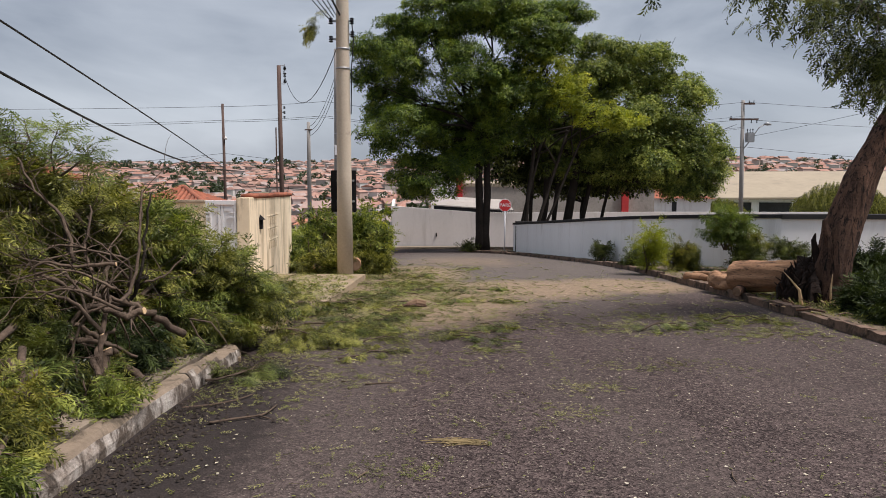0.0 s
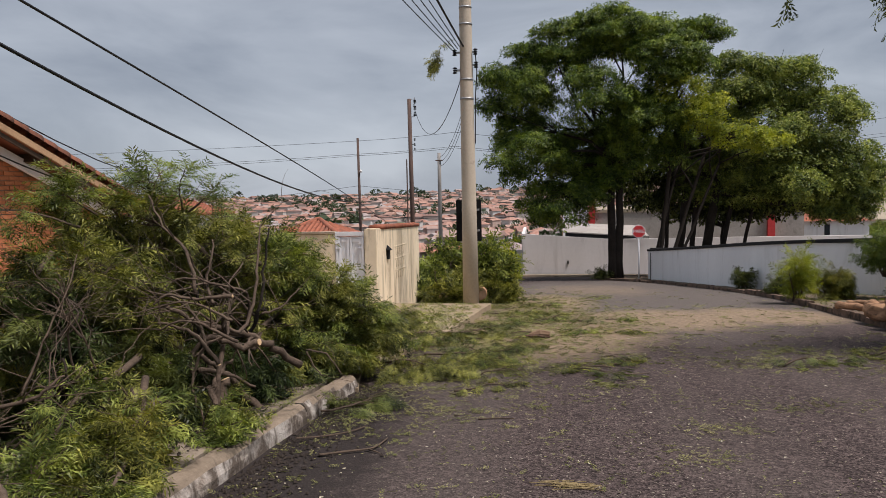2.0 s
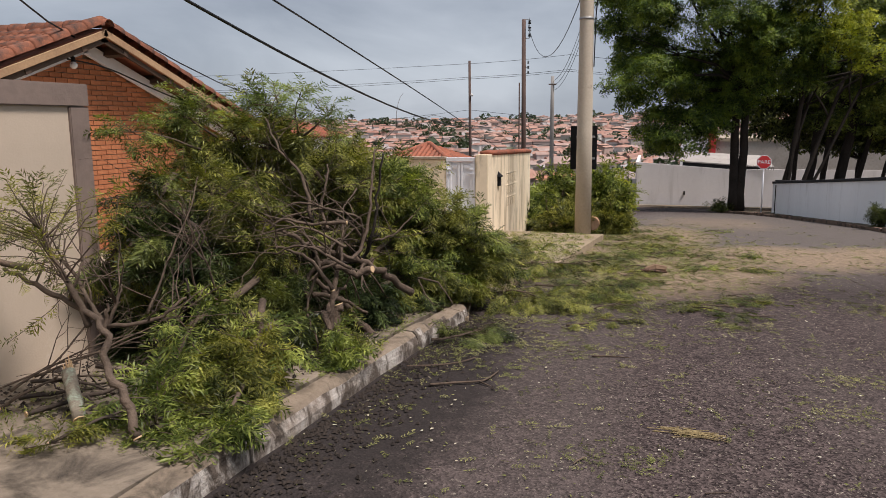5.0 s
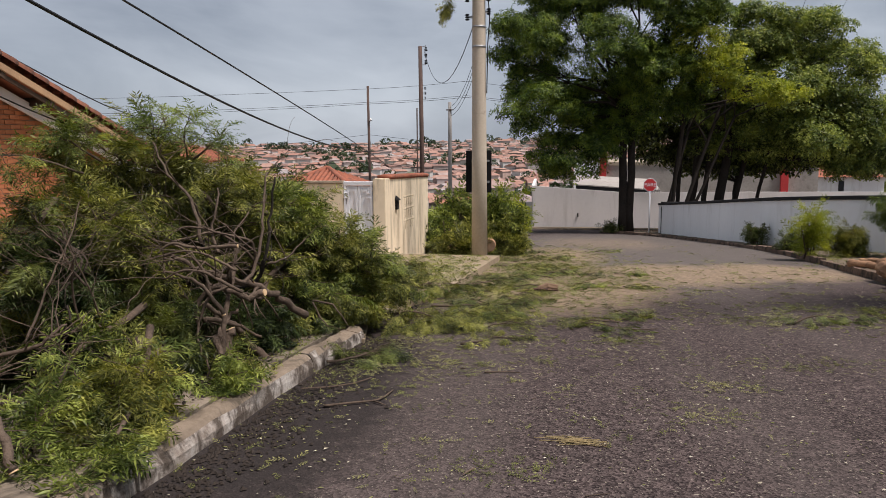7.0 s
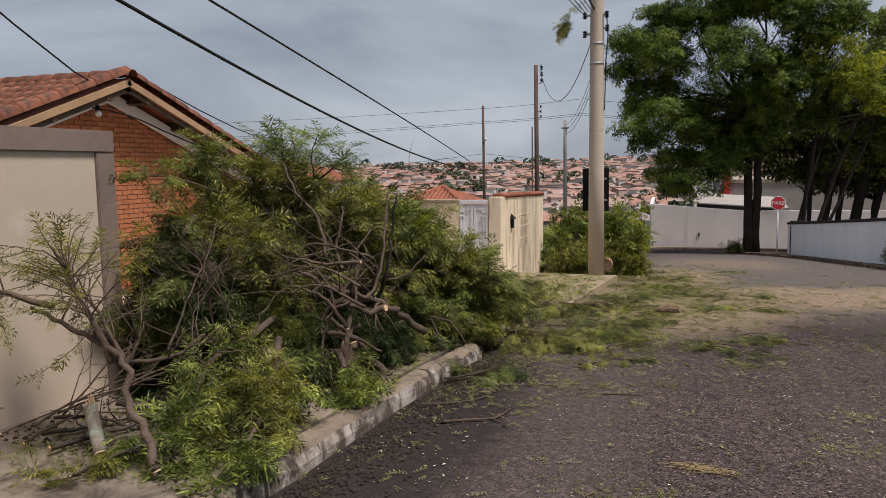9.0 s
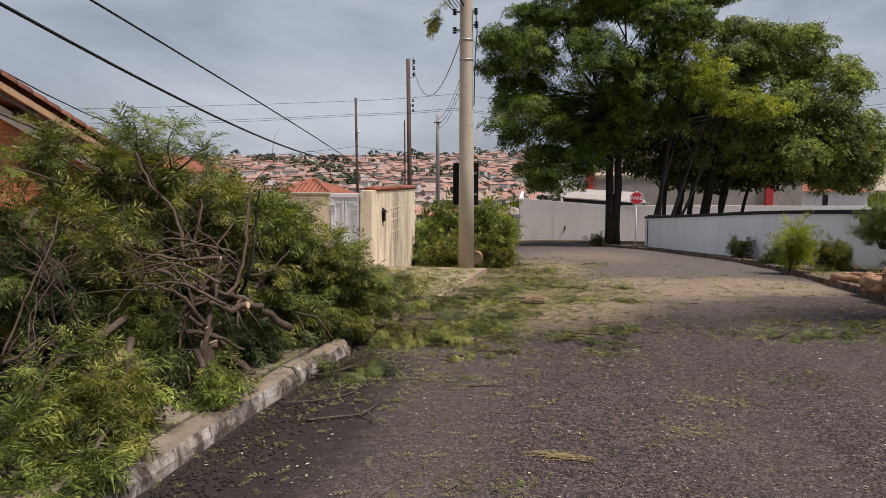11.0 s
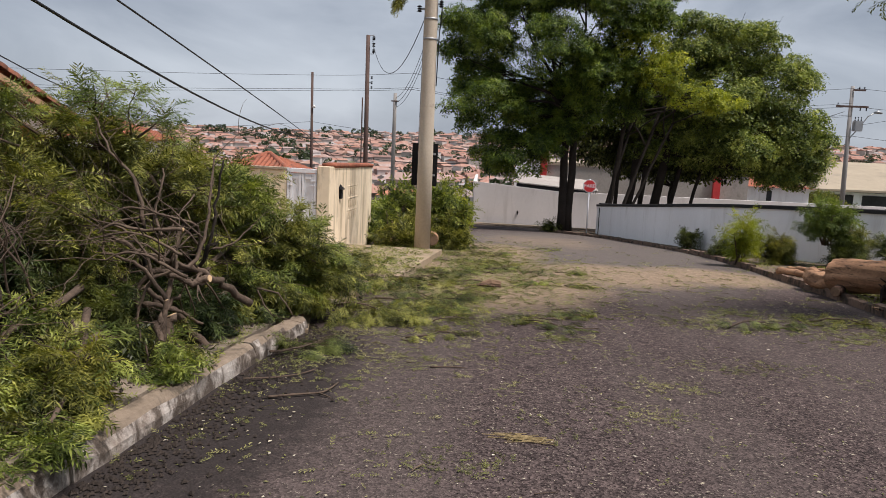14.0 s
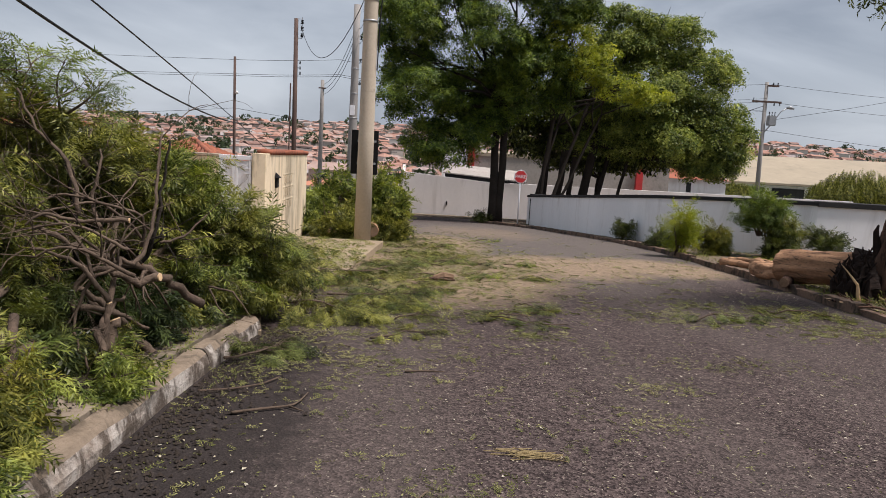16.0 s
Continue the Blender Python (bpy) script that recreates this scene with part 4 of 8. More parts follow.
def hip_roof_house(name, cx, cy, w, d, eave, apex, base, wall_mat, roof_mat, label, ribs=0, windows=()):
    top = thing(name, (cx, cy, base), label, "house")
    wall = part("wall", Geo().box(cx - w / 2 + 0.3, cx + w / 2 - 0.3, cy - d / 2 + 0.3, cy + d / 2 - 0.3, base - 1, eave).mesh("wall", wall_mat), top)
    rx = max(0.05, (w - d) / 2)
    c = [(cx - w / 2, cy - d / 2, eave), (cx + w / 2, cy - d / 2, eave), (cx + w / 2, cy + d / 2, eave), (cx - w / 2, cy + d / 2, eave), (cx - rx, cy, apex), (cx + rx, cy, apex)]
    roof = part("roof", Geo().add(c, [(0, 1, 5, 4), (1, 2, 5), (2, 3, 4, 5), (3, 0, 4), (3, 2, 1, 0)]).mesh("roof", roof_mat), top, "red clay tile hip roof")
    if ribs:
        g = Geo()
        for k in range(ribs):
            t = (k + 0.5) / ribs
            x = cx - w / 2 + w * t
            lim = min(1.0, min(x - (cx - w / 2), cx + w / 2 - x) / max((w / 2 - rx), 0.01))
            a = Vector((x, cy - d / 2, eave + 0.02))
            b = Vector((x, cy - d / 2 + d / 2 * lim, eave + (apex - eave) * lim + 0.02))
            g.tube([a, b], 0.07, 6)
            y = cy - d / 2 + d * t
            lim = min(1.0, min(y - (cy - d / 2), cy + d / 2 - y) / (d / 2))
            g.tube([(cx + w / 2, y, eave + 0.02), (cx + w / 2 - (w / 2 - rx) * lim, y, eave + (apex - eave) * lim + 0.02)], 0.07, 6)
        part("tile_field", g.mesh("tile_field", roof_mat, True), roof)
        g = Geo()
        for a, b in ((0, 4), (1, 5), (4, 5)):
            g.tube([Vector(c[a]) + Vector((0, 0, 0.04)), Vector(c[b]) + Vector((0, 0, 0.04))], 0.09, 8)
        part("hip_ridge", g.mesh("hip_ridge", roof_mat, True), roof)
    for (x, z, ww, hh) in windows:
        wd = part("window", Geo().box(x - ww / 2, x + ww / 2, cy - d / 2 + 0.27, cy - d / 2 + 0.31, z - hh / 2, z + hh / 2).mesh("window", WHITE_PAINT), top, "white framed window")
        part("pane", Geo().box(x - ww / 2 + 0.06, x + ww / 2 - 0.06, cy - d / 2 + 0.255, cy - d / 2 + 0.268, z - hh / 2 + 0.06, z + hh / 2 - 0.06).mesh("pane", DARK_GLASS), wd)
    return top


hip_roof_house("tiled_house", -8.23, 24.3, 2.7, 3.0, 0.27, 0.88, -1.6, CREAM, TILE_RED, "house behind the cream wall with a red hip roof", 18)
hip_roof_house("small_roof_house", -17.2, 31.0, 4.0, 4.0, 1.05, 1.85, -2.0, WHITE_WALL, TILE_RED, "white house with an orange tile roof beyond the yard", 16)
panel = thing("solar_panel", (-18.2, 29.6, 1.6), "dark solar panel lying on the orange roof", "solar panel")
m = Matrix.Translation((-18.0, 30.0, 1.60)) @ Euler((radians(22), 0, 0)).to_matrix().to_4x4()
part("frame", Geo().obox(m, 1.7, 1.2, 0.05).mesh("frame", METAL_GREY), panel)
part("cells", Geo().obox(m @ Matrix.Translation((0, 0, 0.03)), 1.62, 1.12, 0.012).mesh("cells", DARK_GLASS), panel)


# ---------- poles, signs, wires ----------
def concrete_pole(name, x, y, base, height, r0, r1, label, lean=(0, 0), bands=(), mat=None, n=18):
    top = thing(name, (x, y, base), label, "utility pole")
    pts = [(x + lean[0] * k, y + lean[1] * k, base - 0.3 + (height + 0.3) * k) for k in (0, 0.25, 0.5, 0.75, 1.0)]
    rad = [r0 + (r1 - r0) * k for k in (0, 0.25, 0.5, 0.75, 1.0)]
    part("shaft", Geo().tube(pts, rad, n).mesh("shaft", mat or POLE_CONCRETE, True), top)
    for h in bands:
        k = h / height
        r = r0 + (r1 - r0) * k + 0.008
        c = Vector((x + lean[0] * k, y + lean[1] * k, base + h))
        part("steel_band", Geo().tube([c - Vector((0, 0, 0.02)), c + Vector((0, 0, 0.02))], r, n).mesh("steel_band", METAL_GREY, True), top, "grey steel strap")
    return top


def insulator(parent, x, y, z, r=0.05, h=0.12):
    g = Geo()
    for k in range(3):
        zz = z - h / 2 + h * (k + 0.5) / 3
        g.tube([(x, y, zz - h * 0.14), (x, y, zz - h * 0.05), (x, y, zz + h * 0.12)], [r * 0.5, r, r * 0.5], 8)
    return part("insulator", g.mesh("insulator", BLACK_PANEL, True), parent, "dark spool insulator")


PB = slope(16.5) + 0.13
main_pole = concrete_pole("utility_pole", -2.12, 16.55, PB, 9.6, 0.172, 0.105, "tall tapered concrete utility pole on the pavement", (-0.02, 0.0), (4.35, 4.75, 5.9, 6.25))
for dx, z in ((-0.24, PB + 5.32), (0.20, PB + 5.32), (-0.24, PB + 4.95), (0.21, PB + 5.05)):
    arm = part("bracket", Geo().box(min(-2.13, -2.13 + dx), max(-2.13, -2.13 + dx), 16.52, 16.56, z - 0.02, z + 0.02).mesh("bracket", METAL_GREY), main_pole)
    insulator(main_pole, -2.13 + dx, 16.52, z, 0.055, 0.14)
part("down_cable", Geo().tube([(-1.93, 16.5, PB + 5.3), (-1.90, 16.5, PB + 4.9), (-1.94, 16.5, PB + 4.4), (-1.96, 16.5, PB + 3.4)], 0.012, 6).mesh("down_cable", BLACK_CABLE), main_pole, "looping black service cable")

pole_b = concrete_pole("utility_pole", -4.52, 33.0, slope(33), 8.74, 0.21, 0.13, "grey concrete utility pole farther down the street", (0.0, 0), (4.2, 5.2, 6.2), POLE_GREY)
part("meter_plate", Geo().box(-4.64, -4.44, 32.74, 32.78, 2.10, 2.52).mesh("meter_plate", WHITE_PAINT, bevel=0.01), pole_b, "small pale plate with a black rim")
for z in (3.4, 4.3, 5.2):
    insulator(pole_b, -4.27, 32.7, z, 0.06, 0.16)
board = thing("black_board", (-2.16, 16.85, PB), "plain black signboard strapped behind the utility pole", "signboard")
part("panel", Geo().box(-2.45, -1.90, 16.80, 16.84, PB + 1.32, PB + 2.22).mesh("panel", BLACK_PANEL, bevel=0.01), board)
for z in (1.55, 2.0):
    part("strap", Geo().box(-2.32, -1.94, 16.74, 16.798, PB + z - 0.02, PB + z + 0.02).mesh("strap", METAL_GREY), board, "grey steel strap")


def wood_pole(x, y, top_z, r, label, spools=True):
    base = slope(y) - 0.1
    p = thing("wooden_pole", (x, y, base), label, "utility pole")
    part("shaft", Geo().tube([(x + 0.05, y, base - 0.3), (x + 0.03, y, (base + top_z) / 2), (x, y, top_z)], [r, r * 0.92, r * 0.8], 12).mesh("shaft", POLE_WOOD, True), p)
    if spools:
        part("spool_rod", Geo().tube([(x + r + 0.14, y, top_z - 0.75), (x + r + 0.14, y, top_z + 0.05)], 0.012, 6).mesh("spool_rod", METAL_GREY), p)
        for dz in (-0.72, 0.02):
            part("spool_arm", Geo().tube([(x, y, top_z + dz - 0.03), (x + r + 0.14, y, top_z + dz - 0.03)], 0.012, 6).mesh("spool_arm", METAL_GREY), p)
        part("spool_arm", Geo().tube([(x, y, top_z - 1.9), (x + r + 0.1, y, top_z - 1.9)], 0.015, 6).mesh("spool_arm", METAL_GREY), p)
        for k in range(3):
            insulator(p, x + r + 0.14, y, top_z - 0.12 - 0.26 * k, 0.075, 0.16)
            insulator(p, x + r + 0.1, y, top_z - 1.7 - 0.2 * k, 0.05, 0.12)
    return p


wood_pole(-6.78, 32.0, 5.72, 0.10, "dark creosoted wooden pole with spool insulators")
part("conduit", Geo().tube([(-6.92, 31.9, slope(32)), (-6.92, 31.9, 3.2)], 0.03, 6).mesh("conduit", POLE_WOOD), [o for o in scene.objects if o.name == "wooden_pole"][0], "thin riser pipe")
tp = wood_pole(-13.15, 46.0, 5.32, 0.09, "slim weathered wooden pole in the distance", False)
part("lamp_head", Geo().tube([(-13.05, 45.9, 3.25), (-12.98, 45.9, 3.3), (-12.9, 45.9, 3.25)], [0.04, 0.11, 0.04], 8).mesh("lamp_head", BULB, True), tp, "small pale lamp head")
lp = concrete_pole("utility_pole", -7.36, 42.0, slope(42), 7.0, 0.13, 0.09, "slim grey concrete pole down the hill", (0, 0), (), POLE_GREY)
part("crossarm", Geo().box(-7.55, -7.15, 41.9, 42.0, 3.58, 3.64).mesh("crossarm", POLE_WOOD), lp, "short wooden crossarm")


def street_lamp_pole():
    x, y = 22.05, 57.0
    p = thing("street_lamp_pole", (x, y, slope(57)), "concrete pole with a transformer, crossarms and a street lamp", "utility pole")
    part("shaft", Geo().tube([(x + 0.15, y, slope(57) - 0.3), (x - 0.1, y, 6.6)], [0.19, 0.12], 12).mesh("shaft", POLE_GREY, True), p)
    part("crossarm", Geo().box(x - 1.1, x + 1.0, y - 0.25, y - 0.13, 5.15, 5.28).mesh("crossarm", POLE_WOOD), p, "timber crossarm")
    part("crossarm", Geo().box(x - 0.1, x + 0.7, y - 0.25, y - 0.13, 6.28, 6.4).mesh("crossarm", POLE_WOOD), p, "timber crossarm")
    for dx, z in ((-1.0, 5.36), (0.5, 5.05), (0.9, 5.05), (0.3, 6.48), (0.62, 6.48)):
        insulator(p, x + dx, y - 0.19, z, 0.06, 0.2)
    part("transformer", Geo().box(x + 0.2, x + 0.75, y - 0.35, y + 0.15, 3.55, 4.25).mesh("transformer", METAL_GREY, bevel=0.04), p, "grey transformer tank")
    for k in range(3):
        insulator(p, x + 0.28 + 0.2 * k, y - 0.1, 4.4, 0.05, 0.3)
    part("lamp_arm", Geo().tube([(x, y - 0.1, 3.0), (x + 0.6, y - 0.1, 3.8), (x + 1.1, y - 0.1, 4.6), (x + 1.5, y - 0.1, 4.85)], 0.04, 8).mesh("lamp_arm", METAL_GREY, True), p)
    part("lamp_head", Geo().tube([(x + 1.45, y - 0.1, 4.86), (x + 1.7, y - 0.1, 4.9), (x + 2.0, y - 0.1, 4.84)], [0.05, 0.13, 0.06], 10).mesh("lamp_head", METAL_GREY, True), p, "cobra-head street lamp")


street_lamp_pole()


def stop_sign():
    x, y = 2.97, 37.2
    base = slope(y) + 0.08
    s = thing("stop_sign", (x, y, base), "red octagonal stop sign reading PARE on a white post", "traffic sign")
    part("post", Geo().tube([(x, y + 0.04, base - 0.3), (x, y + 0.04, 0.10)], 0.035, 10).mesh("post", WHITE_PAINT, True), s, "white painted post")
    def octagon(r, y0, y1):
        g = Geo()
        ring = [(x + r * math.cos(radians(22.5 + 45 * k)), -0.22 + r * math.sin(radians(22.5 + 45 * k))) for k in range(8)]
        v = [(a, y0, b) for a, b in ring] + [(a, y1, b) for a, b in ring]
        return g.add(v, [tuple(range(8)), tuple(range(15, 7, -1))] + [(i, 8 + i, 8 + (i + 1) % 8, (i + 1) % 8) for i in range(8)])
    plate = part("plate", octagon(0.325, y - 0.012, y + 0.004).mesh("plate", WHITE_PAINT), s, "white rimmed plate")
    face = part("face", octagon(0.295, y - 0.017, y - 0.0125).mesh("face", SIGN_RED), s, "red sign face")
    cu = bpy.data.curves.new("lettering", "FONT")
    cu.body, cu.size, cu.align_x, cu.align_y, cu.extrude = "PARE", 0.235, "CENTER", "CENTER", 0.001
    tmp = bpy.data.objects.new("lettering_source", cu)
    scene.collection.objects.link(tmp)
    me = bpy.data.meshes.new_from_object(tmp.evaluated_get(bpy.context.evaluated_depsgraph_get()))
    bpy.data.objects.remove(tmp)
    me.transform(Matrix.Translation((x, y - 0.020, -0.22)) @ Euler((radians(90), 0, 0)).to_matrix().to_4x4())
    me.materials.clear()
    me.materials.append(WHITE_PAINT)
    part("lettering", me, face, "white letters PARE")


stop_sign()


def wire(pts, r, label, name="power_line"):
    return single(name, Geo().tube(pts, r, 5).mesh(name, BLACK_CABLE, True), label, "cable", "overhead cables")


# two heavy service cables that sweep down the street from overhead
wire([(-2.639 - 0.1393 * y, y, 3.251 - 0.179 * y + 0.00452 * y * y) for y in (1.0 + 0.75 * k for k in range(30))], 0.0125, "thick black bundled service cable")
wire([(-2.536 - 0.1655 * y, y, 3.203 - 0.0679 * y - 0.000493 * y * y) for y in (1.0 + 1.1 * k for k in range(36))], 0.010, "black service cable over the street")
# bundle from the main pole back over the camera
for k, (dx, dz) in enumerate(((-0.25, 5.32), (-0.22, 5.36), (-0.18, 5.4), (-0.14, 5.44), (-0.05, 5.42))):
    wire(catenary((-2.12 + dx, 16.5, PB + dz), (-4.6 + 0.55 * k, -9.0, 7.6 + 0.15 * k), 0.35), 0.020 if k == 4 else 0.009, "twisted black low-voltage cable over the street" if k == 4 else "thin overhead conductor over the street")
# onward spans from pole to pole down the hill
wire(catenary((-2.2, 16.6, PB + 4.95), (-6.6, 32, 5.5), 1.3), 0.010, "slack drop cable between two poles")
for k in range(3):
    wire(catenary((-2.02, 16.6, PB + 5.3 - 0.17 * k), (-4.42, 33.0, 5.6 - 0.3 * k), 0.3), 0.010, "overhead conductor between concrete poles")
    wire(catenary((-4.62, 33.0, 5.4 - 0.3 * k), (-7.3, 42, 3.8 - 0.25 * k), 0.4), 0.011, "overhead conductor running down the hill")
wire(catenary((-7.3, 42, 3.6), (-16, 90, -1.5), 0.8), 0.014, "overhead conductor running down the hill")
# lines across the view at the side street
for z, sag in ((5.15, 0.3), (4.35, 0.5), (4.25, 0.55)):
    wire(catenary((-60, 47, z + 0.2), (-13.15, 46, z), sag), 0.010, "distant overhead line along the side street")
    wire(catenary((-13.15, 46, z), (-6.78, 44, z + 0.15), 0.05), 0.010, "distant overhead line along the side street")
    wire(catenary((-6.78, 44, z + 0.15), (22, 56.8, z + 0.3), 0.9), 0.010, "distant overhead line along the side street")
wire(catenary((-13.15, 46, 2.4), (10, 47, 0.9), 0.35), 0.010, "distant overhead line over the crossing")
wire(catenary((-30, 46, 1.3), (-13.15, 46, 2.4), 0.2), 0.010, "distant overhead line over the crossing")
wire(catenary((-13.15, 46, 0.8), (-3.4, 44, 0.4), 0.3), 0.018, "bundled telephone cable over the street")
wire(catenary((-40, 44, 0.2), (-13.15, 46, 0.8), 0.3), 0.018, "bundled telephone cable over the street")
for z, e in ((6.45, 6.9), (5.2, 5.6), (3.2, 2.2)):
    wire(catenary((22.2, 56.8, z), (70, 60, e), 0.9), 0.012, "distant overhead line past the warehouse")
    wire(catenary((22.0, 56.8, z), (5, 60, z - 0.4), 0.3), 0.012, "distant overhead line past the warehouse")
wire(catenary((22.7, 56.7, 4.0), (40, 40, 9.5), 0.4), 0.012, "distant overhead line rising to a tall pole")
# service drop along the gable
wire(smooth_line([(-5.5, 2.5, 4.6), (-7.9, 8.6, 2.9), (-8.1, 10.2, 2.72), (-8.12, 13.0, 1.72), (-8.2, 14.2, 1.3)], 4), 0.012, "grey service cable tied along the barge board")
wire(smooth_line([(-8.0, 9.8, 3.02), (-9.5, 16, 2.2), (-12, 28, 1.5), (-13.15, 46, 1.9)], 4), 0.011, "thin cable leaving the house gable")
wire(smooth_line([(-8.35, 9.35, 2.5), (-8.15, 9.9, 2.4), (-8.12, 10.8, 2.15), (-8.1, 12.0, 1.85)], 4), 0.012, "loose pale lead under the eave")


# ---------- buildings across the side street ----------
def shed_buildings():
    b = thing("white_building", (6, 62, -5), "white commercial building with a red column behind the trees", "building")
    part("wall", Geo().box(1.2, 16.5, 60, 74, -6, 0.15).mesh("wall", CANOPY_METAL), b, "weathered pale wall")
    part("wall_upper", Geo().box(-1.0, 1.15, 61.0, 72, -6, 1.4).mesh("wall_upper", WHITE_WALL), b)
    part("column", Geo().box(0.95, 1.45, 59.6, 59.98, -6, 1.0).mesh("column", RED_PAINT), b, "red painted column")
    part("column", Geo().box(13.9, 14.4, 59.6, 59.98, -6, 0.5).mesh("column", RED_PAINT), b, "red painted column")
    part("roof", Geo().box(1.2, 16.5, 59.9, 74, 0.153, 0.4).mesh("roof", SHED_ROOF), b, "dull sheet roof")
    h = hip_roof_house("corner_house", 17.5, 64.0, 8.0, 7.0, -0.75, 0.35, -5.0, WHITE_WALL, TILE_RED, "white house with a red roof and a barred window", 0, ((16.0, -1.55, 1.1, 0.6), (18.3, -1.4, 0.5, 0.9)))
    c = thing("metal_canopy", (1, 52, -3.5), "low pitched metal canopy roof above the white wall", "canopy")
    part("roof", Geo().add([(-0.8, 50.2, -0.80), (4.6, 50.2, -1.15), (4.6, 57, -0.75), (-0.8, 57, -0.45), (-0.8, 50.2, -0.87), (4.6, 50.2, -1.22), (4.6, 57, -0.82), (-0.8, 57, -0.52)],
                           [(0, 1, 2, 3), (7, 6, 5, 4), (0, 4, 5, 1), (1, 5, 6, 2), (2, 6, 7, 3), (3, 7, 4, 0)]).mesh("roof", CANOPY_METAL), c)
    # dark sheet, in window-glass colour, put in for the shade below the roof
    part("shade_wall", Geo().box(-0.7, 4.4, 53.0, 53.2, -4.2, -1.0).mesh("shade_wall", DARK_GLASS), c, "dark sheet standing for the shade under the canopy")
    for k in range(26):
        x = 0.6 + k * 0.15
        part("wire_coil", Geo().tube([(x, 49.25, -1.25), (x + 0.05, 49.2, -1.0), (x + 0.13, 49.3, -1.08), (x + 0.12, 49.25, -1.28)], 0.012, 5).mesh("wire_coil", BLACK_CABLE), c, "coiled black fence wire")
    w = thing("warehouse", (48, 100, -6), "long low warehouse with a faded beige roof", "warehouse")
    part("wall", Geo().box(33, 80, 95, 120, -8, -2.2).mesh("wall", WHITE_WALL), w)
    part("roof", Geo().add([(32, 94, -1.9), (82, 94, -1.6), (82, 112, 1.5), (32, 112, 1.2), (32, 94, -2.15), (82, 94, -1.85), (82, 112, 1.2), (32, 112, 0.9)],
                           [(0, 1, 2, 3), (7, 6, 5, 4), (0, 4, 5, 1), (1, 5, 6, 2), (2, 6, 7, 3), (3, 7, 4, 0)]).mesh("roof", SHED_ROOF), w, "faded beige corrugated roof")
    for k in range(9):
        x = 34.2 + k * 5
        part("window", Geo().box(x, x + 4.0, 94.9, 94.99, -5.2, -2.5).mesh("window", DARK_GLASS), w, "dark strip window")


shed_buildings()


# ---------- the town on the far slope ----------
def town():
    rng = np.random.default_rng(11)
    walls_v, walls_f, roofs_v, roofs_f = [], [], [], []
    cube_f = np.array([(0, 1, 5, 4), (1, 2, 6, 5), (2, 3, 7, 6), (3, 0, 4, 7)])
    near = []
    n = 0
    for _ in range(6500):
        y = 130 + 830 * rng.random() ** 0.8
        x = rng.uniform(-0.75, 0.75) * y * 1.05
        if 60 < x < 110 and y < 150:
            continue
        z = terrain(x, y)
        w, d, h = rng.uniform(5, 11.5), rng.uniform(5, 9), rng.choice([2.8, 3.1, 3.5, 6.2], p=[0.4, 0.3, 0.2, 0.1])
        a = rng.choice([0.0, 0.35, -0.3, 0.8, 1.3]) + rng.normal() * 0.15
        r = rng.uniform(1.0, 2.0)
        if y < 210 and abs(x) < 75 and len(near) < 46:
            near.append((x, y, z, w, d, h, r))
            continue
        c, s = math.cos(a), math.sin(a)
        rot = lambda pts: [(x + px * c - py * s, y + px * s + py * c, z + pz) for px, py, pz in pts]
        k = [(-w / 2, -d / 2), (w / 2, -d / 2), (w / 2, d / 2), (-w / 2, d / 2)]
        o = len(walls_v)
        walls_v += rot([(*p, -3) for p in k] + [(*p, h) for p in k])
        walls_f += [tuple(q + o for q in f) for f in cube_f]
        o = len(roofs_v)
        e = 0.4
        k2 = [(-w / 2 - e, -d / 2 - e), (w / 2 + e, -d / 2 - e), (w / 2 + e, d / 2 + e), (-w / 2 - e, d / 2 + e)]
        rx = 0.5 if rng.random() < 0.5 else w / 2 + e
        roofs_v += rot([(*p, h) for p in k2] + [(-rx, 0, h + r), (rx, 0, h + r)])
        roofs_f += [tuple(q + o for q in f) for f in ((0, 1, 5, 4), (2, 3, 4, 5), (1, 2, 5, 5), (3, 0, 4, 4))]
    def far_mesh(name, v, f, tones):
        me = bpy.data.meshes.new(name)
        me.from_pydata(v, [], [tuple(dict.fromkeys(q)) for q in f])
        m = bpy.data.materials.new(name)
        m.use_nodes = True
        nt = m.node_tree
        g = nt.nodes.new("ShaderNodeNewGeometry")
        col = ramp_of(nt, g.outputs["Random Per Island"], tones)
        tc = nt.nodes.new("ShaderNodeTexCoord")
        col = mix_of(nt, 0.35, col, ramp_of(nt, noise_of(nt, tc.outputs["Object"], 0.35, 4, 0.7), [(0.3, (0.07, 0.062, 0.06)), (0.7, (0.36, 0.32, 0.31))]))
        nt.links.new(col, nt.nodes["Principled BSDF"].inputs["Base Color"])
        nt.nodes["Principled BSDF"].inputs["Roughness"].default_value = 0.95
        me.materials.append(m)
        return me
    single("town_walls", far_mesh("town_walls", walls_v, walls_f, [(0.0, (0.30, 0.25, 0.22)), (0.35, (0.58, 0.53, 0.49)), (0.7, (0.78, 0.75, 0.73)), (1.0, (0.46, 0.30, 0.24))]), "pale walls of the crowded town on the far slope", "town", kind="stuff")
    single("town_roofs", far_mesh("town_roofs", roofs_v, roofs_f, [(0.0, (0.17, 0.075, 0.05)), (0.4, (0.36, 0.15, 0.09)), (0.72, (0.40, 0.215, 0.15)), (1.0, (0.31, 0.30, 0.30))]), "clay tile roofs of the town on the far slope", "town", kind="stuff")
    for x, y, z, w, d, h, r in near:
        wins = tuple((x + dx, z + 1.7, 1.3, 1.1) for dx in (-w / 4, w / 4))
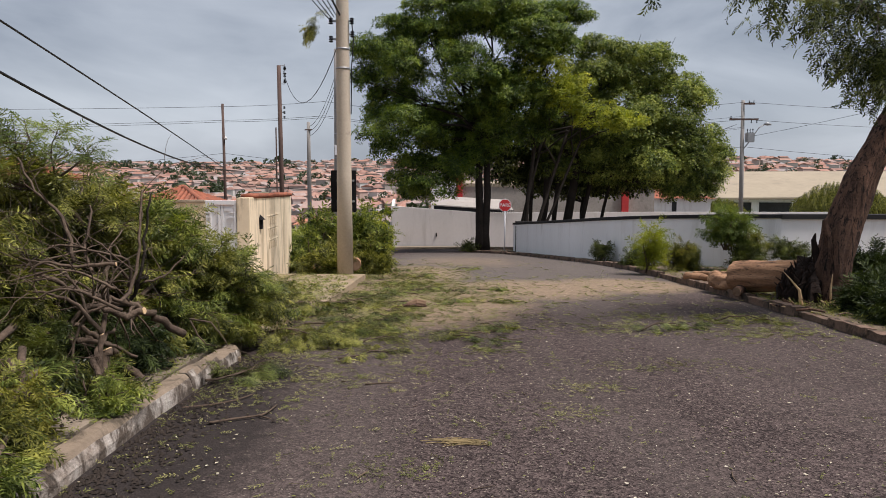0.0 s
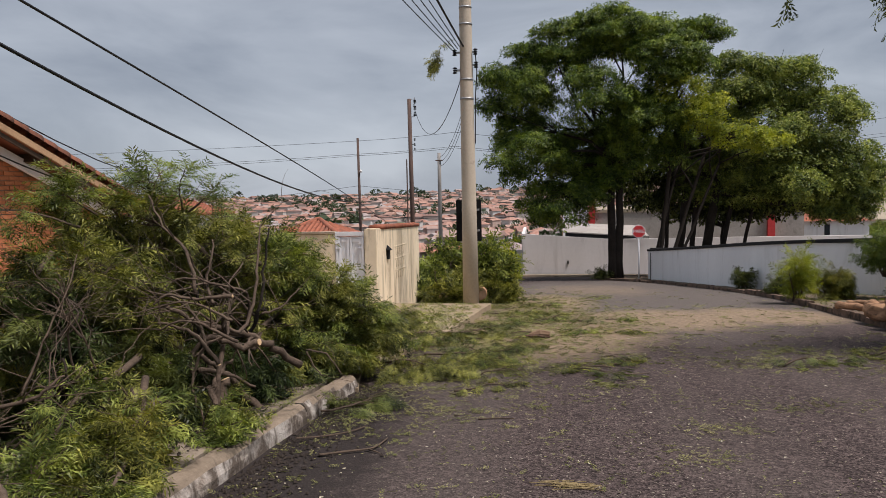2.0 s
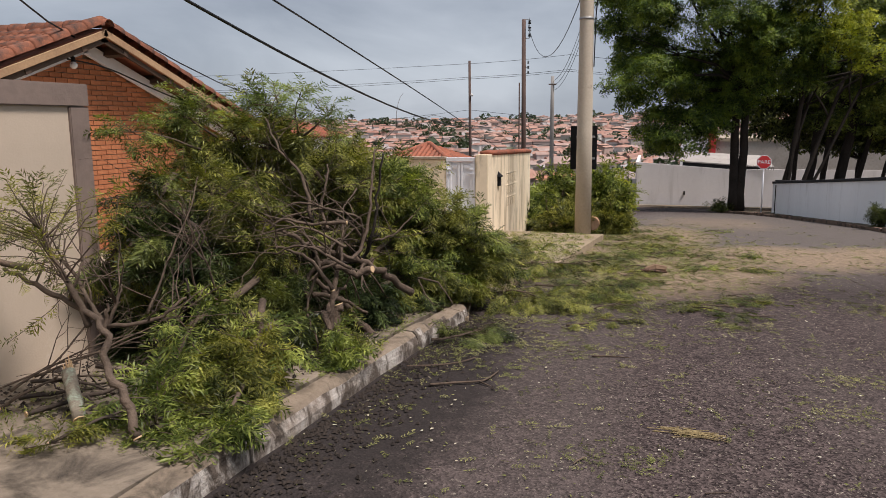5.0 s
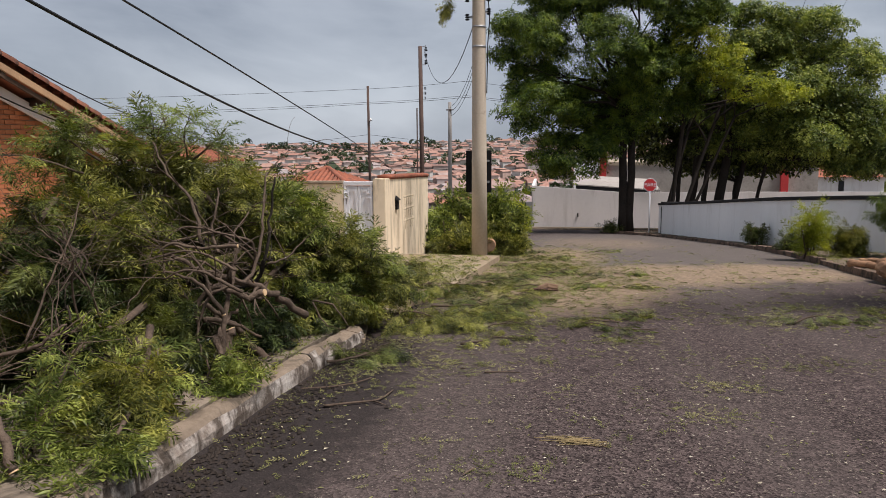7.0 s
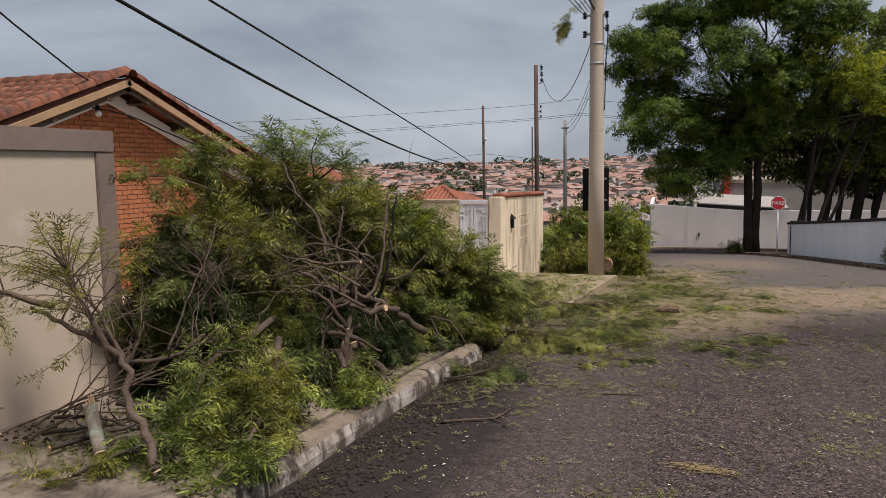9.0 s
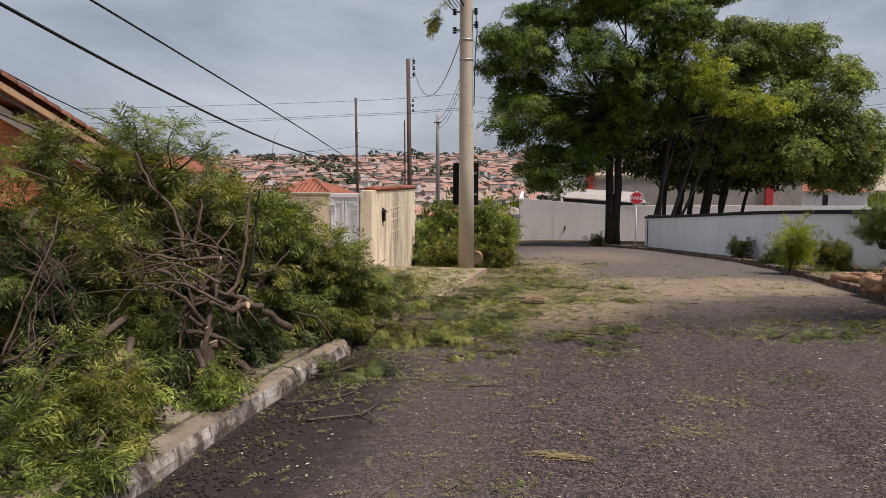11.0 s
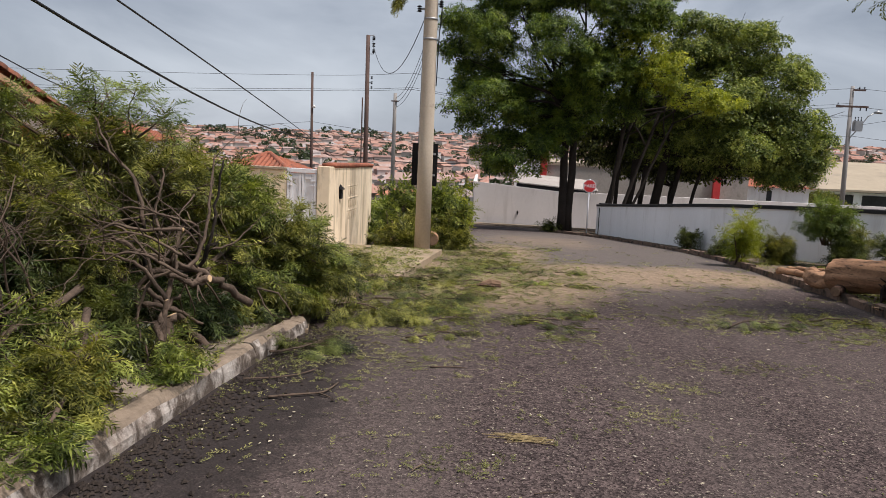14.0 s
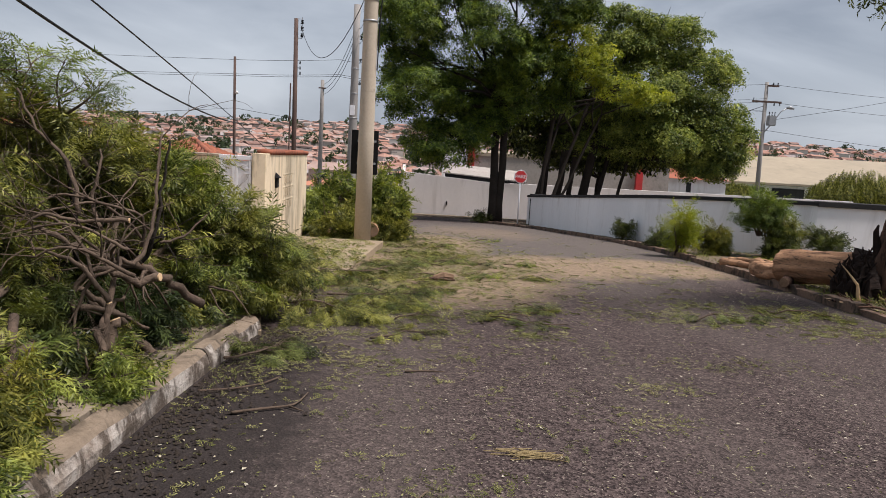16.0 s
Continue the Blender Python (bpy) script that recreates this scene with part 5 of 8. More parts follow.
        hip_roof_house("town_house", x, y, w, d, z + h, z + h + r, z, HOUSE_WALL, HOUSE_ROOF, "small town house with a clay tile roof", 0, wins)
    # trees of the town
    sv, sf = spray(6, 0.55, random.Random(3))
    pl, sz = [], []
    for _ in range(760):
        y = 120 + 850 * rng.random() ** 0.9
        x = rng.uniform(-0.75, 0.75) * y
        z = terrain(x, y)
        r = rng.uniform(1.8, 4.6)
        if rng.random() < 0.12:
            r *= 1.6
        for _ in range(34):
            q = rng.normal(size=3)
            q /= np.linalg.norm(q)
            pl.append((x + q[0] * r, y + q[1] * r, z + 2.0 + r * 0.8 + q[2] * r * 0.7))
            sz.append(r * rng.uniform(0.45, 0.8))
    pl, sz = np.array(pl), np.array(sz)
    v, f = strew(sv, sf, pl, frames_for(rng.normal(size=pl.shape) + [0, 0, 0.5], rng), sz)
    single("town_trees", np_mesh("town_trees", v, f, LEAF_FAR), "dark rounded trees scattered through the distant town", "trees", kind="stuff")


town()


# ---------- trees ----------
def limb_path(a, b, rng, bend=0.12, n=6):
    a, b = Vector(a), Vector(b)
    ln = (b - a).length
    off = Vector((rng.uniform(-1, 1), rng.uniform(-1, 1), rng.uniform(-0.6, 1))) * ln * bend
    wig = lambda: Vector((rng.uniform(-1, 1), rng.uniform(-1, 1), rng.uniform(-1, 1))) * ln * 0.025
    return [a.lerp(b, i / n) + off * math.sin(math.pi * i / n) + (wig() if 0 < i < n else Vector()) for i in range(n + 1)]


def crown_mesh(name, lobes, density, size, leaf_w, mat, seed, leaves=8, skirt=-0.72):
    """A crown of many leaf sprays on the shells of uneven lobes, with thin insides and gaps."""
    rng = np.random.default_rng(seed)
    sv, sf = spray(leaves, leaf_w, random.Random(seed))
    place, way = [], []
    full = []
    for cx, cy, cz, rx, ry, rz in lobes:
        full.append((cx, cy, cz, rx * 0.88, ry * 0.88, rz * 0.88, 0.8, skirt))
        for _ in range(17):
            q = rng.normal(size=3)
            q[2] = q[2] * 0.8 + 0.18
            q /= np.linalg.norm(q)
            k = rng.uniform(0.26, 0.46)
            full.append((cx + q[0] * rx * 0.74, cy + q[1] * ry * 0.74, cz + q[2] * rz * 0.74, rx * k * 1.12, ry * k * 1.12, rz * k * 0.85, 0.85, -0.35))
    for cx, cy, cz, rx, ry, rz, share, low in full:
        area = 4 * math.pi * ((rx * ry + ry * rz + rx * rz) / 3)
        n = int(area * density * share)
        q = rng.normal(size=(n, 3))
        q /= np.linalg.norm(q, axis=1, keepdims=True)
        q = q[(q[:, 2] > low) | (rng.random(n) < 0.12)]
        # knobbly shell: clumps stand out and hollows fall in
        k = np.array([noise.noise(Vector((p * 2.3 + np.array((cx, cy, cz))).tolist())) for p in q])
        r = 0.86 + 0.30 * k + rng.normal(size=len(q)) * 0.07 - 0.30 * (rng.random(len(q)) ** 4)
        keep = k > -0.55
        q, r = q[keep], r[keep]
        p = q * r[:, None] * [rx, ry, rz] + [cx, cy, cz]
        place.append(p)
        way.append(q * [0.7, 0.7, 0.5] + rng.normal(size=q.shape) * 0.28 + [0, 0, 0.55])
    place, way = np.concatenate(place), np.concatenate(way)
    t = frames_for(way, rng)[:, :, [0, 2, 1]]
    v, f = strew(sv, sf, place, t, size * rng.uniform(0.7, 1.25, len(place)))
    return np_mesh(name, v, f, mat)


def lobes_of(rows, depth, shift=0.0):
    """Lobes from rows (across, up, half width, half height, nearer or farther) in metres at a depth."""
    out = []
    for cx, cz, rx, rz, dy in rows:
        out.append((cx + shift, depth + dy, cz, rx, (rx + rz) * 0.55, rz))
    return out


def broad_tree(x, y, lobes, trunks, mat, density, label, seed, leaf_size=0.80, bark=None, extra=()):
    rng = random.Random(seed)
    base = slope(y) + 0.05
    t = thing("broadleaf_tree", (x, y, base), label, "tree", "trees at the street corner")
    for tx, ty, r, topx, topz in trunks:
        g = Geo()
        foot, head = Vector((tx, ty, slope(ty) - 0.1)), Vector((topx, ty + 0.2, topz))
        pts = [foot.lerp(head, i / 7) + Vector((rng.uniform(-0.035, 0.035), 0, 0)) for i in range(8)]
        g.tube(pts, [r * 1.25] + [r * (1 - 0.04 * i) for i in range(1, 8)], 14, 0.08, rng)
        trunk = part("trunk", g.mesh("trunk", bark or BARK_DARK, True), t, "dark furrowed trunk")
        for c in lobes:
            if abs(c[0] - topx) < 6.5 and rng.random() < 0.8:
                b = Geo()
                q = limb_path(pts[-1 - rng.randint(0, 2)], (c[0], c[1], c[2]), rng, 0.12, 6)
                b.tube(q, [r * 0.5 * (1 - 0.14 * i) for i in range(7)], 7)
                for _ in range(3):
                    e = Vector((c[0] + rng.uniform(-1, 1) * c[3], c[1] + rng.uniform(-1, 1) * c[4], c[2] + rng.uniform(-0.2, 0.9) * c[5]))
                    b.tube(limb_path(q[rng.randint(3, 5)], e, rng, 0.15, 4), [r * 0.22, r * 0.16, r * 0.11, r * 0.07, r * 0.04], 5)
                part("limb", b.mesh("limb", bark or BARK_DARK, True), trunk)
    part("crown", crown_mesh("crown", lobes, density, leaf_size, 0.17, mat, seed, 7), t)
    return t


A_ROWS = [(-2.7, 6.8, 2.2, 1.9, 0), (-0.5, 8.8, 2.6, 1.5, 0.5), (2.2, 9.3, 2.6, 1.7, 0), (4.3, 8.2, 2.3, 2.0, -0.5), (-1.9, 3.4, 2.3, 1.7, -0.8),
          (-0.7, 1.0, 2.2, 1.5, -0.5), (-2.6, 4.9, 1.6, 1.3, 0.3), (1.3, 5.8, 2.6, 2.3, -0.6), (3.4, 4.6, 2.3, 2.3, 0), (0.2, 3.4, 1.8, 1.6, 1.2), (5.9, 9.3, 1.6, 0.8, 0.5), (1.2, 2.4, 1.5, 1.2, 0.5)]
broad_tree(2.0, 39.2, lobes_of(A_ROWS, 39.2), [(1.84, 39.2, 0.22, 1.78, 4.0), (2.16, 39.25, 0.21, 2.24, 4.4)], LEAF_TREE, 24, "large broadleaf tree with a dark spreading crown on the corner", 21, 0.44)
B_ROWS = [(8.4, 7.1, 2.3, 1.8, 0), (10.6, 7.0, 2.3, 1.8, 0.4), (12.2, 4.7, 2.2, 2.2, 0), (13.5, 2.5, 2.1, 1.9, -0.3), (13.7, 1.0, 1.9, 1.5, 0), (11.2, 2.2, 2.5, 2.5, -0.4),
          (9.2, 4.3, 2.6, 2.4, -0.5), (12.9, 0.5, 1.9, 1.0, 0), (9.6, 1.9, 2.3, 1.5, 0), (7.0, 2.2, 2.4, 1.8, 0.6), (7.2, 4.6, 2.2, 2.2, 1.0)]
broad_tree(6.4, 42.2, lobes_of(B_ROWS, 42.5, 0.2), [(5.3, 42.0, 0.20, 5.9, 3.2), (6.6, 42.4, 0.26, 7.6, 3.4), (6.0, 42.6, 0.15, 6.6, 4.0), (7.4, 42.9, 0.14, 8.6, 3.0), (4.7, 42.2, 0.12, 5.0, 4.0), (8.3, 42.6, 0.10, 9.8, 2.8)], LEAF_TREE_OLIVE, 23, "broadleaf tree with an olive-green dome behind the white wall", 22, 0.44)
# yellow-green crown added for sunlit foliage at the large tree's right edge
C_ROWS = [(5.0, 6.3, 1.3, 1.1, 0), (6.0, 5.3, 1.4, 1.0, 0.1), (7.4, 4.2, 1.4, 0.8, 0), (8.8, 3.8, 1.1, 0.6, 0.1)]
broad_tree(4.5, 40.4, lobes_of(C_ROWS, 37.9), [(4.1, 40.3, 0.12, 4.9, 4.2), (4.5, 40.5, 0.10, 6.5, 3.6), (3.8, 40.6, 0.09, 5.2, 3.2), (4.8, 40.6, 0.08, 7.2, 3.0)], LEAF_LIME, 9, "slender many-stemmed tree, its yellow-green crown standing for sunlit leaves of the large tree", 23, 0.42)
# added fill below the crowns; its dark leaf colour carries their shade
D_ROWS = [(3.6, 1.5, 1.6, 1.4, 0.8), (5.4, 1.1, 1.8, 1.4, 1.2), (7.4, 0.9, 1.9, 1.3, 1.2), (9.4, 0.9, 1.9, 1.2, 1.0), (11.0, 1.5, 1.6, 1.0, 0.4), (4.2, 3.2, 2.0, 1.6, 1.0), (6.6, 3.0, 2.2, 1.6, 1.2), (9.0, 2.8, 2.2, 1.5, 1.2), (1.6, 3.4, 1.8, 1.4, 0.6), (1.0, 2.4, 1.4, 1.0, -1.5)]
broad_tree(8.0, 44.0, lobes_of(D_ROWS, 43.6, 0.6), [(7.9, 44.6, 0.14, 8.2, 0.8)], LEAF_DEEP_AND_SHADE, 9, "understorey fill tree under the corner trees, leaves darkened for shade", 24, 0.7)


def willow(x, y, z, w, h, seed, label):
    """A low weeping tree: strands of leaves falling from a dome."""
    rng = np.random.default_rng(seed)
    t = thing("weeping_tree", (x, y, slope(y) - 1), label, "tree")
    part("trunk", Geo().tube([(x, y, slope(y) - 3.5), (x + 0.1, y, z)], [0.2, 0.14], 8).mesh("trunk", BARK_DARK, True), t)
    n = 1500
    a, r = rng.random(n) * 2 * math.pi, np.sqrt(rng.random(n))
    p = np.stack([x + np.cos(a) * r * w, y + np.sin(a) * r * w * 0.7, z + h * (1 - 0.7 * r ** 2) * rng.uniform(0.0, 1.0, n)], 1)
    sv, sf = feather(8, 0.22, 0.05, 0.9, 0.1)
    d = np.stack([np.cos(a) * 0.3, np.sin(a) * 0.3, -np.ones(n)], 1) + rng.normal(size=(n, 3)) * 0.2
    v, f = strew(sv, sf, p, frames_for(d, rng), rng.uniform(0.8, 1.5, n))
    part("crown", np_mesh("crown", v, f, LEAF_BRUSH), t)


willow(37.5, 72.0, -1.9, 4.2, 2.8, 31, "drooping willow-like tree in front of the warehouse")
willow(27.0, 74.0, -2.6, 2.0, 1.6, 32, "small pale weeping tree beyond the wall")
willow(47.0, 74.0, -2.2, 3.4, 3.0, 33, "drooping willow-like tree beside the warehouse")


# ---------- feathery boughs, shrubs ----------
FEATHER = feather(7, 0.34, 0.070, 0.75, 0.3, 4)
FEATHER_WIDE = feather(6, 0.34, 0.12, 0.7, 0.3, 5)


def bough(name, p0, p1, spread, twigs, per_twig, mat, label, category, seed, r0=0.03, leaf_len=(0.16, 0.30), group="", droop=0.35, start=0.15, template=None, bark=None, ground=None, flat=1.0):
    """A cut or growing bough: limb, twigs and feathery leaf sprigs."""
    rng = random.Random(seed)
    nr = np.random.default_rng(seed)
    t = thing(name, p0, label, category, group)
    pts = limb_path(p0, p1, rng, 0.10, 7)
    part("limb", Geo().tube(pts, [r0 * (1 - 0.11 * i) for i in range(8)], 8, 0.08, rng).mesh("limb", bark or TWIG, True), t)
    tw = Geo()
    place, way = [], []
    axis = (Vector(p1) - Vector(p0)).normalized()
    for _ in range(twigs):
        s = start + (1 - start) * rng.random() ** 0.8
        k = min(int(s * 7), 6)
        a = pts[k].lerp(pts[k + 1], s * 7 - k)
        d = (axis * rng.uniform(0.1, 0.9) + Vector((rng.gauss(0, 1), rng.gauss(0, 1), rng.gauss(0.15, 0.8) * flat)).normalized()).normalized()
        ln = spread * rng.uniform(0.45, 1.15)
        b = a + d * ln - Vector((0, 0, droop * ln * 0.5))
        if ground is not None:
            gz = ground(b.x, b.y)
            if b.z < gz + 0.03:
                b.z = gz + rng.uniform(0.02, 0.10)
        q = limb_path(a, b, rng, 0.12, 4)
        w = r0 * rng.uniform(0.14, 0.28)
        tw.tube(q, [w, w * 0.85, w * 0.7, w * 0.5, w * 0.3], 4)
        along = (b - a).normalized()
        side = along.cross(Vector((rng.gauss(0, 0.35), rng.gauss(0, 0.35), 1.0))).normalized()
        for i in range(per_twig):
            u = 0.32 + 0.68 * (i + rng.random()) / per_twig
            j = min(int(u * 4), 3)
            place.append(q[j].lerp(q[j + 1], u * 4 - j))
            way.append(along * 0.75 + side * (0.75 if i % 2 else -0.75) * (1.15 - u) + Vector((rng.gauss(0, 0.2), rng.gauss(0, 0.2), rng.gauss(-droop * 0.6, 0.2 * flat))))
    tagged(part("twig", tw.mesh("twig", bark or TWIG, True), t, "thin bare twigs"), kind="stuff")
    tv, tf = template or FEATHER
    place, way = np.array([tuple(p) for p in place]), np.array([tuple(p) for p in way])
    v, f = strew(tv, tf, place, frames_for(way, nr, 0.4), nr.uniform(*leaf_len, len(place)))
    if ground is not None:
        gz = np.array([ground(0, yy) for yy in np.linspace(-5, 60, 261)])
        low = np.interp(v[:, 1], np.linspace(-5, 60, 261), gz)
        on_road = np.where(v[:, 0] > -2.0, -0.15, 0.0) if p0[0] < 0 else 0.0
        v[:, 2] = np.maximum(v[:, 2], low + on_road + 0.006 + 0.02 * nr.random(len(v)))
    part("foliage", np_mesh("foliage", v, f, mat), t)
    return t


def pave(x, y):
    return slope(y) + 0.16


def on_road(x, y):
    return slope(y) + 0.0


PILE = "fallen branches heaped on the pavement"
def bare_branch(pts, r, label, seed, cut=True, mat=None, forks=3, group=PILE):
    """A bare crooked branch with forks and a pale cut end."""
    rng = random.Random(seed)
    t = thing("bare_branch", pts[0], label, "branch", group)
    line = [Vector(p) for p in smooth_line(pts, 4)]
    n = len(line)
    k = min(0.022, r * 0.6)
    line = [p if i in (0, n - 1) else p + Vector((rng.uniform(-k, k), rng.uniform(-k, k), rng.uniform(-k, k))) for i, p in enumerate(line)]
    rad = [r * (1 - 0.55 * i / (n - 1)) for i in range(n)]
    part("limb", Geo().tube(line, rad, 9, 0.09, rng).mesh("limb", mat or TWIG, True), t)
    for _ in range(forks):
        k = rng.randint(n // 3, n - 2)
        d = Vector((rng.gauss(0, 1), rng.gauss(0, 1), rng.gauss(0.2, 0.8))).normalized()
        d = (d + (line[k + 1] - line[k]).normalized() * 0.8).normalized()
        q = limb_path(line[k], line[k] + d * rng.uniform(0.25, 0.6), rng, 0.2, 5)
        g = Geo().tube(q, [rad[k] * 0.55 * (1 - 0.15 * i) for i in range(6)], 6)
        for _ in range(2):
            e = Vector((rng.gauss(0, 1), rng.gauss(0, 1), rng.gauss(0.1, 0.8))).normalized() * rng.uniform(0.15, 0.35)
            g.tube(limb_path(q[rng.randint(2, 4)], q[4] + e, rng, 0.2, 4), [rad[k] * 0.3, rad[k] * 0.25, rad[k] * 0.2, rad[k] * 0.15, rad[k] * 0.1], 5)
        part("twig", g.mesh("twig", mat or TWIG, True), t)
    if cut:
        d = (line[0] - line[1]).normalized()
        part("cut_face", Geo().tube([line[0] + d * 0.001, line[0] + d * 0.008], rad[0] * 0.94, 10).mesh("cut_face", CUT_WOOD), t, "pale sawn end")
    return t


def heap_bough(p0, p1, spread, twigs, fronds, mat, label, seed, leaf_len=(0.09, 0.18), r=0.026, droop=0.45, start=0.15):
    return bough("fallen_bough", p0, p1, spread, twigs, fronds, mat, label, "bough", seed, r, leaf_len, PILE, droop, start, ground=pave)


heap_bough((-2.95, 5.60, 0.25), (-3.70, 5.45, 1.08), 0.34, 36, 24, LEAF_BRUSH, "fallen leafy bough leaning on the beige wall", 100)
heap_bough((-3.00, 6.00, 0.35), (-3.85, 6.00, 1.32), 0.42, 42, 24, LEAF_BRUSH, "large fallen bough with feathery dark leaves", 101)
heap_bough((-2.95, 6.40, 0.35), (-3.90, 6.80, 1.28), 0.55, 51, 24, LEAF_BRUSH, "large fallen bough with feathery dark leaves", 102)
heap_bough((-2.75, 6.20, 0.40), (-3.45, 7.50, 1.15), 0.58, 56, 24, LEAF_BRUSH, "fallen leafy bough across the pavement", 103)
heap_bough((-2.65, 6.60, 0.25), (-3.15, 8.30, 0.95), 0.55, 56, 23, LEAF_BRUSH, "fallen bough with dense deep green leaves", 104)
heap_bough((-2.50, 7.00, 0.05), (-2.65, 8.90, 0.42), 0.50, 53, 23, LEAF_FRESH, "fallen bough with dense deep green leaves", 105)
heap_bough((-3.20, 7.60, 0.20), (-3.45, 9.00, 0.70), 0.55, 47, 23, LEAF_DEEP_AND_SHADE, "fallen leafy bough against the yard", 106)
heap_bough((-2.40, 7.50, 0.00), (-2.02, 8.90, 0.02), 0.40, 37, 20, LEAF_DEEP_AND_SHADE, "low leafy bough spilling into the gutter", 107)
heap_bough((-3.65, 5.40, 1.20), (-3.45, 4.75, 0.70), 0.30, 31, 19, LEAF_DEEP_AND_SHADE, "drooping leafy bough hanging by the wall", 111)
# bottom and middle boughs take a darker leaf colour to stand for shade
heap_bough((-3.55, 6.60, 0.50), (-3.50, 5.40, 0.45), 0.50, 40, 13, LEAF_DEEP_AND_SHADE, "shade-darkened bough at the bottom of the heap", 114)
heap_bough((-3.35, 7.00, 0.40), (-2.80, 7.90, 0.40), 0.50, 40, 13, LEAF_DEEP_AND_SHADE, "shade-darkened bough at the bottom of the heap", 116)
heap_bough((-2.57, 6.70, 0.15), (-2.37, 7.60, 0.12), 0.36, 41, 22, LEAF_BRUSH, "leafy bough slumped along the kerb", 117)
heap_bough((-2.75, 6.80, 0.45), (-2.60, 7.90, 0.42), 0.46, 46, 22, LEAF_FRESH, "fallen bough with dense deep green leaves", 118)
heap_bough((-3.24, 6.30, 0.30), (-3.34, 7.20, 0.75), 0.50, 41, 14, LEAF_DEEP_AND_SHADE, "shade-darkened bough in the middle of the heap", 119)
heap_bough((-3.80, 5.30, 1.05), (-3.68, 4.70, 0.55), 0.36, 23, 15, LEAF_DEEP_AND_SHADE, "drooping leafy bough hanging by the wall", 120)
heap_bough((-3.47, 5.65, 0.95), (-3.12, 5.25, 1.00), 0.40, 37, 20, LEAF_BRUSH, "fallen leafy bough across the heap", 121)
heap_bough((-3.45, 7.60, 0.60), (-3.75, 8.40, 1.15), 0.52, 46, 23, LEAF_BRUSH, "fallen leafy bough at the back of the heap", 124)
heap_bough((-3.24, 6.85, 0.75), (-3.44, 6.65, 1.15), 0.50, 47, 23, LEAF_BRUSH, "fallen leafy bough over the middle of the heap", 125)
heap_bough((-3.02, 6.90, 0.45), (-2.92, 7.45, 0.70), 0.42, 40, 22, LEAF_BRUSH, "fallen leafy bough over the middle of the heap", 126)
heap_bough((-2.55, 7.70, 0.10), (-2.10, 8.25, 0.40), 0.42, 49, 22, LEAF_FRESH, "dense leafy bough over the broken kerb end", 127)
heap_bough((-2.45, 7.50, -0.05), (-2.00, 8.10, 0.10), 0.38, 46, 22, LEAF_BRUSH, "dense leafy bough over the broken kerb end", 128)
heap_bough((-2.60, 8.00, 0.20), (-2.30, 8.60, 0.35), 0.42, 46, 22, LEAF_FRESH, "dense leafy bough over the broken kerb end", 129)
heap_bough((-2.70, 7.10, 0.05), (-2.35, 7.30, 0.05), 0.34, 40, 13, LEAF_DEEP_AND_SHADE, "shade-darkened bough at the bottom of the heap", 130)
heap_bough((-3.46, 6.50, 0.20), (-3.26, 6.10, 0.35), 0.38, 44, 13, LEAF_DEEP_AND_SHADE, "shade-darkened bough in the middle of the heap", 132)
heap_bough((-3.45, 6.40, 0.80), (-3.35, 5.80, 1.00), 0.42, 46, 14, LEAF_DEEP_AND_SHADE, "shade-darkened bough in the middle of the heap", 133)
heap_bough((-3.55, 7.30, 0.10), (-3.35, 6.70, 0.22), 0.40, 41, 13, LEAF_DEEP_AND_SHADE, "shade-darkened bough at the bottom of the heap", 134)
heap_bough((-3.70, 8.40, 0.00), (-3.60, 7.60, 0.20), 0.40, 41, 13, LEAF_DEEP_AND_SHADE, "shade-darkened bough at the bottom of the heap", 135)
heap_bough((-2.60, 6.00, 0.02), (-2.32, 5.50, 0.03), 0.18, 18, 12, LEAF_BRUSH, "low leafy offcut on the pavement", 137)
# dense boughs added to shade the hollow by the wall, leaf colour shade-darkened too
heap_bough((-3.74, 5.00, 0.93), (-3.49, 5.40, 0.72), 0.28, 34, 11, LEAF_DEEP_AND_SHADE, "shade-darkened bough roofing the hollow by the wall", 730)
heap_bough((-4.16, 5.20, 0.51), (-3.44, 5.30, 0.44), 0.36, 44, 13, LEAF_DEEP_AND_SHADE, "shade-darkened bough at the back of the hollow", 731)
heap_bough((-4.36, 5.30, 0.04), (-3.42, 5.30, 0.06), 0.32, 44, 13, LEAF_DEEP_AND_SHADE, "shade-darkened bough at the back of the hollow", 732)
heap_bough((-3.35, 5.20, 0.67), (-3.01, 5.30, 0.55), 0.30, 40, 11, LEAF_DEEP_AND_SHADE, "shade-darkened bough at the back of the hollow", 733)
heap_bough((-2.92, 6.40, 1.07), (-3.40, 6.00, 1.46), 0.36, 44, 18, LEAF_BRUSH, "feathery bough across the top of the heap", 734)
heap_bough((-2.68, 6.90, 0.98), (-2.96, 6.60, 1.22), 0.30, 36, 18, LEAF_BRUSH, "feathery bough across the top of the heap", 735)
heap_bough((-2.39, 7.40, 0.62), (-2.58, 7.20, 1.04), 0.30, 40, 18, LEAF_FRESH, "feathery bough at the back of the heap", 736)
heap_bough((-2.03, 7.90, 0.28), (-2.29, 7.70, 0.67), 0.30, 40, 18, LEAF_BRUSH, "leafy bough at the far end of the heap", 737)
# inner boughs whose leaf colour carries the hollow's shade
heap_bough((-4.02, 5.00, -0.12), (-3.27, 5.00, -0.12), 0.30, 40, 18, LEAF_SHADE, "bough deep inside the heap with shade in its leaf colour", 745)
heap_bough((-4.09, 5.20, 0.17), (-3.39, 5.20, 0.21), 0.32, 40, 18, LEAF_SHADE, "bough deep inside the heap with shade in its leaf colour", 746)
